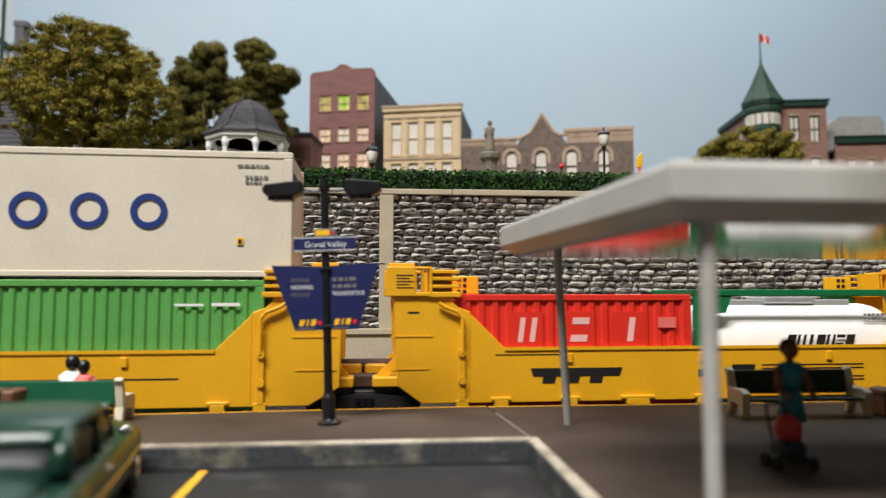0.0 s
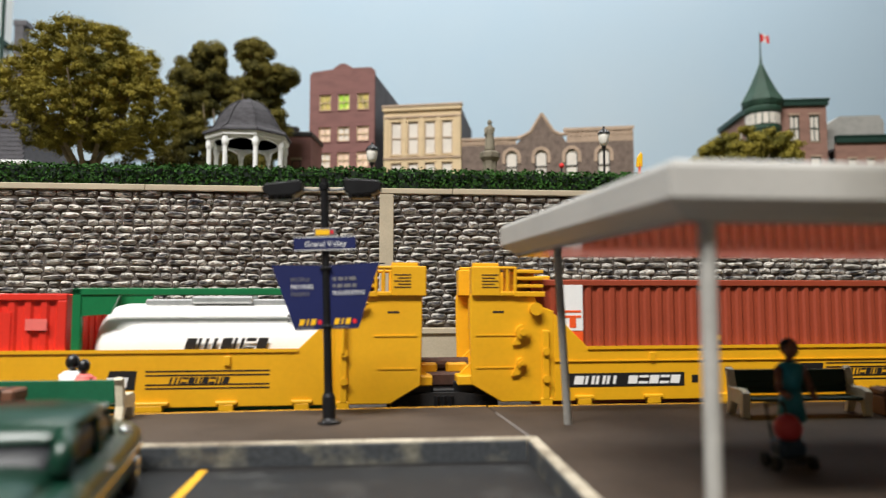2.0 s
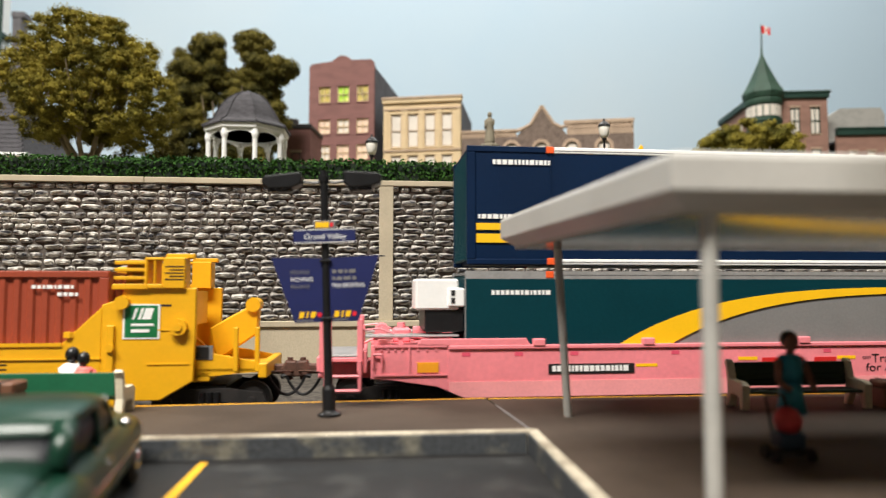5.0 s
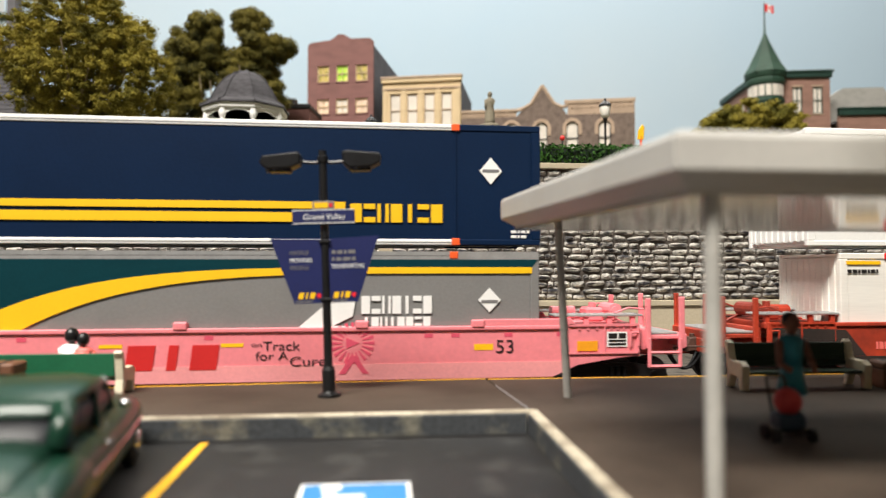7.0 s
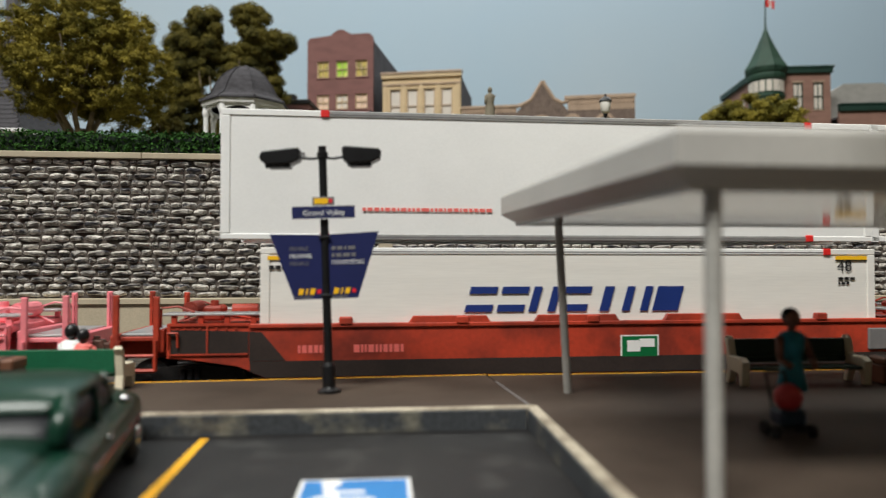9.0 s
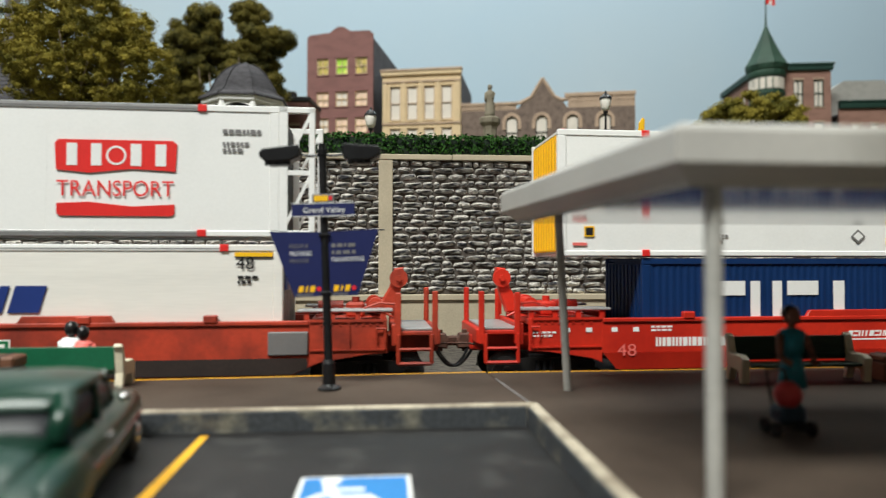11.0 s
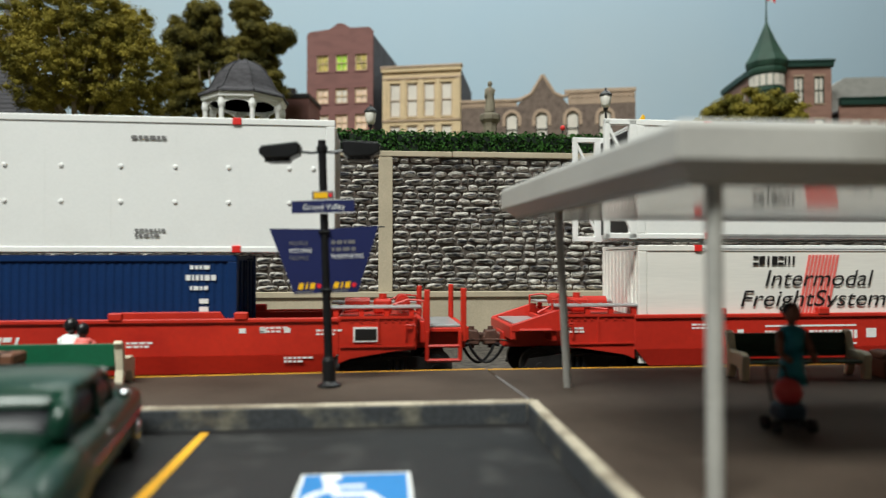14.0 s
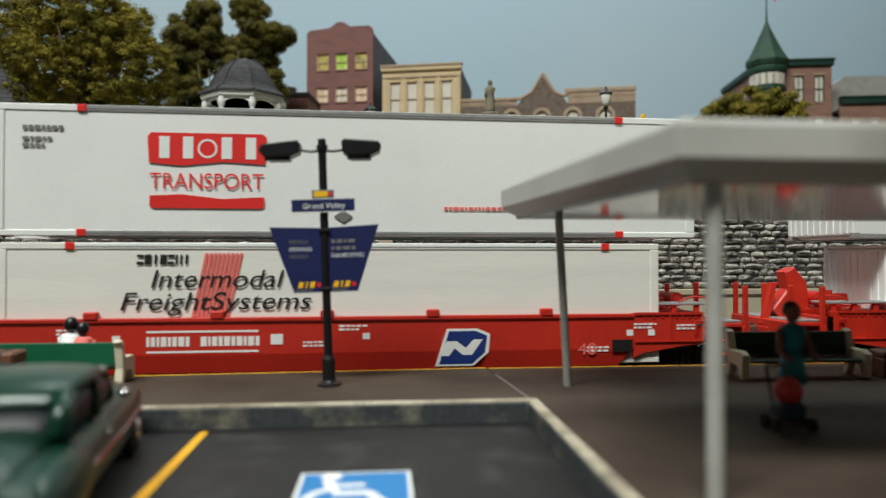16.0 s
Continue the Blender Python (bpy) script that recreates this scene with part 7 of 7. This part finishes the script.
def loft(b, rings):
    prev = None
    for r in rings:
        cur = [b.verts.new(p) for p in r]
        if prev:
            n = len(cur)
            for i in range(n):
                j = (i + 1) % n
                b.faces.new((prev[i], prev[j], cur[j], cur[i]))
        else:
            b.faces.new(cur[::-1])
        prev = cur
    b.faces.new(prev)
    bmesh.ops.recalc_face_normals(b, faces=b.faces)
    return b


def sup(y, hw, z0, z1, n=24, e=0.55):
    """A rounded cross-section at y."""
    out = []
    for i in range(n):
        a = 2 * math.pi * i / n
        c, s = math.cos(a), math.sin(a)
        out.append((hw * math.copysign(abs(c) ** e, c), y, (z0 + z1) / 2 + (z1 - z0) / 2 * math.copysign(abs(s) ** e, s)))
    return out


def build_car():
    t = thing("sedan", "glossy dark green vintage sedan parked in the lot", "car", -46.3, 91.5, LOT, 10)
    part("body", loft(bmn(), [sup(y, hw, z0, z1) for y, hw, z0, z1 in (
        (-30, 7.2, 4.4, 7.6), (-29.3, 9.0, 3.2, 9.0), (-27, 10.0, 2.6, 9.9), (-20, 10.6, 2.3, 10.7), (-8, 10.9, 2.2, 11.0), (6, 10.9, 2.2, 11.0),
        (16, 10.6, 2.3, 11.0), (24, 10.0, 2.5, 10.6), (28.5, 8.8, 3.0, 9.4), (30, 7.0, 4.2, 7.8))]), "cargreen", t, smooth=True)
    part("trunk_lid", loft(bmn(), [sup(y, hw, 7.4, z1, 20, 0.7) for y, hw, z1 in ((-29.2, 5.6, 8.8), (-27, 6.6, 10.6), (-20, 7.4, 12.0), (-13, 7.8, 12.4))]), "cargreen", t, smooth=True)
    part("bonnet", loft(bmn(), [sup(y, hw, 7.4, z1, 20, 0.7) for y, hw, z1 in ((10, 7.6, 12.2), (18, 7.0, 12.2), (25, 6.0, 11.4), (29, 4.4, 9.4))]), "cargreen", t, smooth=True)
    part("greenhouse", loft(bmn(), [sup(y, hw, 9.8, z1, 24, 0.62) for y, hw, z1 in ((-15.6, 6.0, 11.0), (-12.0, 8.0, 14.4), (-8, 8.7, 16.0), (4, 8.7, 16.0), (8, 8.2, 14.6), (12.6, 7.2, 11.2))]), "glass", t, "dark car windows", smooth=True)
    part("roof", loft(bmn(), [sup(y, hw, z0, z1, 24, 0.7) for y, hw, z0, z1 in ((-12.6, 6.2, 14.0, 14.6), (-10.4, 7.6, 14.2, 16.2), (-6, 8.7, 14.4, 17.1), (1, 8.8, 14.4, 17.2), (5.4, 8.2, 14.2, 16.4), (8.0, 7.0, 14.0, 14.8))]), "cargreen", t, smooth=True)
    for s in (-1, 1):
        b = bmn()
        cyl(b, (s * 7.6, -14.2, 10.6), (s * 7.5, -10.4, 15.4), 1.5, 1.2, 8)
        part("rear_pillar", b, "cargreen", t, smooth=True)
        part("centre_pillar", cyl(bmn(), (s * 9.0, -2, 10.6), (s * 8.5, -2.2, 15.4), 0.6, 0.5, 8), "cargreen", t)
        part("front_pillar", cyl(bmn(), (s * 7.7, 11.8, 10.6), (s * 7.6, 6.6, 15.4), 0.6, 0.6, 8), "cargreen", t)
        part("chrome_strip", tube(bmn(), [(s * 10.2, -25, 7.0), (s * 10.95, -10, 7.2), (s * 11.05, 6, 7.2), (s * 10.5, 20, 7.0)], 0.28, 6), "chrome", t)
        part("door_handle", box(bmn(), s * 10.9 - 0.3, s * 10.9 + 0.3, -5, -3.2, 9.0, 9.4, 0.1), "chrome", t)
        part("tail_light", ball(bmn(), s * 8.4, -28.9, 7.2, 1.1, 0.8, 1.2), "taillight", t, smooth=True)
        part("rear_fender", ball(bmn(), s * 8.8, -17.5, 6.4, 2.7, 11, 4.0, 16, 10), "cargreen", t, smooth=True)
        part("side_mirror", ball(bmn(), s * 10.4, 7.6, 11.6, 0.9, 0.5, 0.6), "chrome", t, smooth=True)
        for y in (-17.5, 17.5):
            w = part("wheel", lathe(bmn(), [(1.2, -1.1), (2.9, -1.15), (3.75, -0.7), (3.75, 0.7), (2.9, 1.15), (1.2, 1.1)], n=20), "tyre", t, "black tyre")
            w.matrix_local = pose(s * 9.4 * MM, y * MM, 3.75 * MM, 0, 90, 0)
            part("hub_cap", lathe(bmn(), [(2.2, 1.0 * s), (1.8, 1.4 * s), (0.4, 1.7 * s)], n=16), "chrome", w, smooth=True)
    part("rear_bumper", tube(bmn(), [(-10, -27.5, 4.4), (-8.6, -30.4, 4.4), (0, -31, 4.4), (8.6, -30.4, 4.4), (10, -27.5, 4.4)], 0.8, 8), "chrome", t)
    part("number_plate", box(bmn(), -1.9, 1.9, -31.5, -31.0, 4.0, 5.6), "crisp", t)
    part("trunk_handle", box(bmn(), -1.6, 1.6, -29.8, -29.0, 8.6, 9.2, 0.2), "chrome", t)


def build_foreground():
    build_platform_lamp()
    build_canopy()
    left_bench = bench(-71.6, 150.8, 180, "benchgreen", "green slatted bench with ivory ends, two figures on it", 30)
    bench(94.8, 146.0, 0, "benchdark", "dark green slatted bench with ivory ends under the canopy", 29)
    left_bench.scale = (1, 1, 0.91)
    seated(-68.4, 153.0, "crisp", "small seated figure in a white top with dark hair")
    seated(-65.8, 152.6, "inkpink", "small seated figure in a pink top with dark hair", 0.9)
    luggage(-78.2, 139.5, 4, 12, 6, 8.6, "brown leather trunk beside the green bench")
    luggage(117.5, 143, -8, 9, 6, 6.0, "brown leather trunk beside the dark bench")
    doll("figurine", "standing figure in teal dress pushing a stroller", 68.3, 106.4, -0.15, 0, [
        ("dark", "cyl", (-0.9, 0, 0), (-0.8, 0, 8.2), 0.75, 0.95), ("dark", "cyl", (0.9, 0.6, 0), (0.8, 0.2, 8.2), 0.75, 0.95),
        ("dollteal", "cyl", (0, 0, 6.4), (0, 0, 11.6), 2.3, 1.6), ("dollteal", "cyl", (0, 0, 11.4), (0, 0, 15.4), 1.6, 2.0), ("dollteal", "ball", 0, 0, 15.4, 2.2, 1.3, 0.9),
        ("skin", "cyl", (-2.1, 0, 15.2), (-2.9, -1.2, 11.6), 0.65, 0.55), ("skin", "cyl", (-2.9, -1.2, 11.6), (-2.0, -3.0, 10.6), 0.55, 0.5),
        ("skin", "cyl", (2.1, 0, 15.2), (3.1, -0.6, 11.8), 0.65, 0.55), ("skin", "cyl", (3.1, -0.6, 11.8), (3.6, -1.2, 9.8), 0.55, 0.5),
        ("skin", "cyl", (0, 0, 15.8), (0, 0, 17.2), 0.6, 0.6), ("skin", "ball", 0, -0.2, 18.2, 1.3, 1.35, 1.6), ("black", "ball", 0, 0.25, 18.6, 1.5, 1.4, 1.5)])
    t = thing("stroller", "small dark stroller with red hood", "stroller", 64.2, 101.2, -0.15)
    part("hood", ball(bmn(), 0, 0, 6.2, 2.2, 2.0, 2.2, 14, 10), "dollred", t, smooth=True)
    part("basket", box(bmn(), -2.2, 2.2, -1.8, 1.8, 1.9, 4.4, 0.5), "dollnavy", t)
    part("handle", tube(bmn(), [(-1.6, 1.6, 3.6), (-1.6, 3.4, 9.6), (1.6, 3.4, 9.6), (1.6, 1.6, 3.6)], 0.25), "dark", t)
    for sx in (-1, 1):
        for sy in (-1.5, 1.6):
            part("wheel", cyl(bmn(), (sx * 2.6, sy, 1.05), (sx * 3.3, sy, 1.05), 1.1, n=14), "tyre", t)
    part("axle", tube(tube(bmn(), [(-2.8, -1.5, 1.05), (2.8, -1.5, 1.05)], 0.2), [(-2.8, 1.6, 1.05), (2.8, 1.6, 1.05)], 0.2), "dark", t)
    build_car()


build_trees()
build_gazebo()
build_block_plum()
build_block_cream()
build_block_gable()
build_corner_block()
build_far_left()
build_park()
build_foreground()


motions()
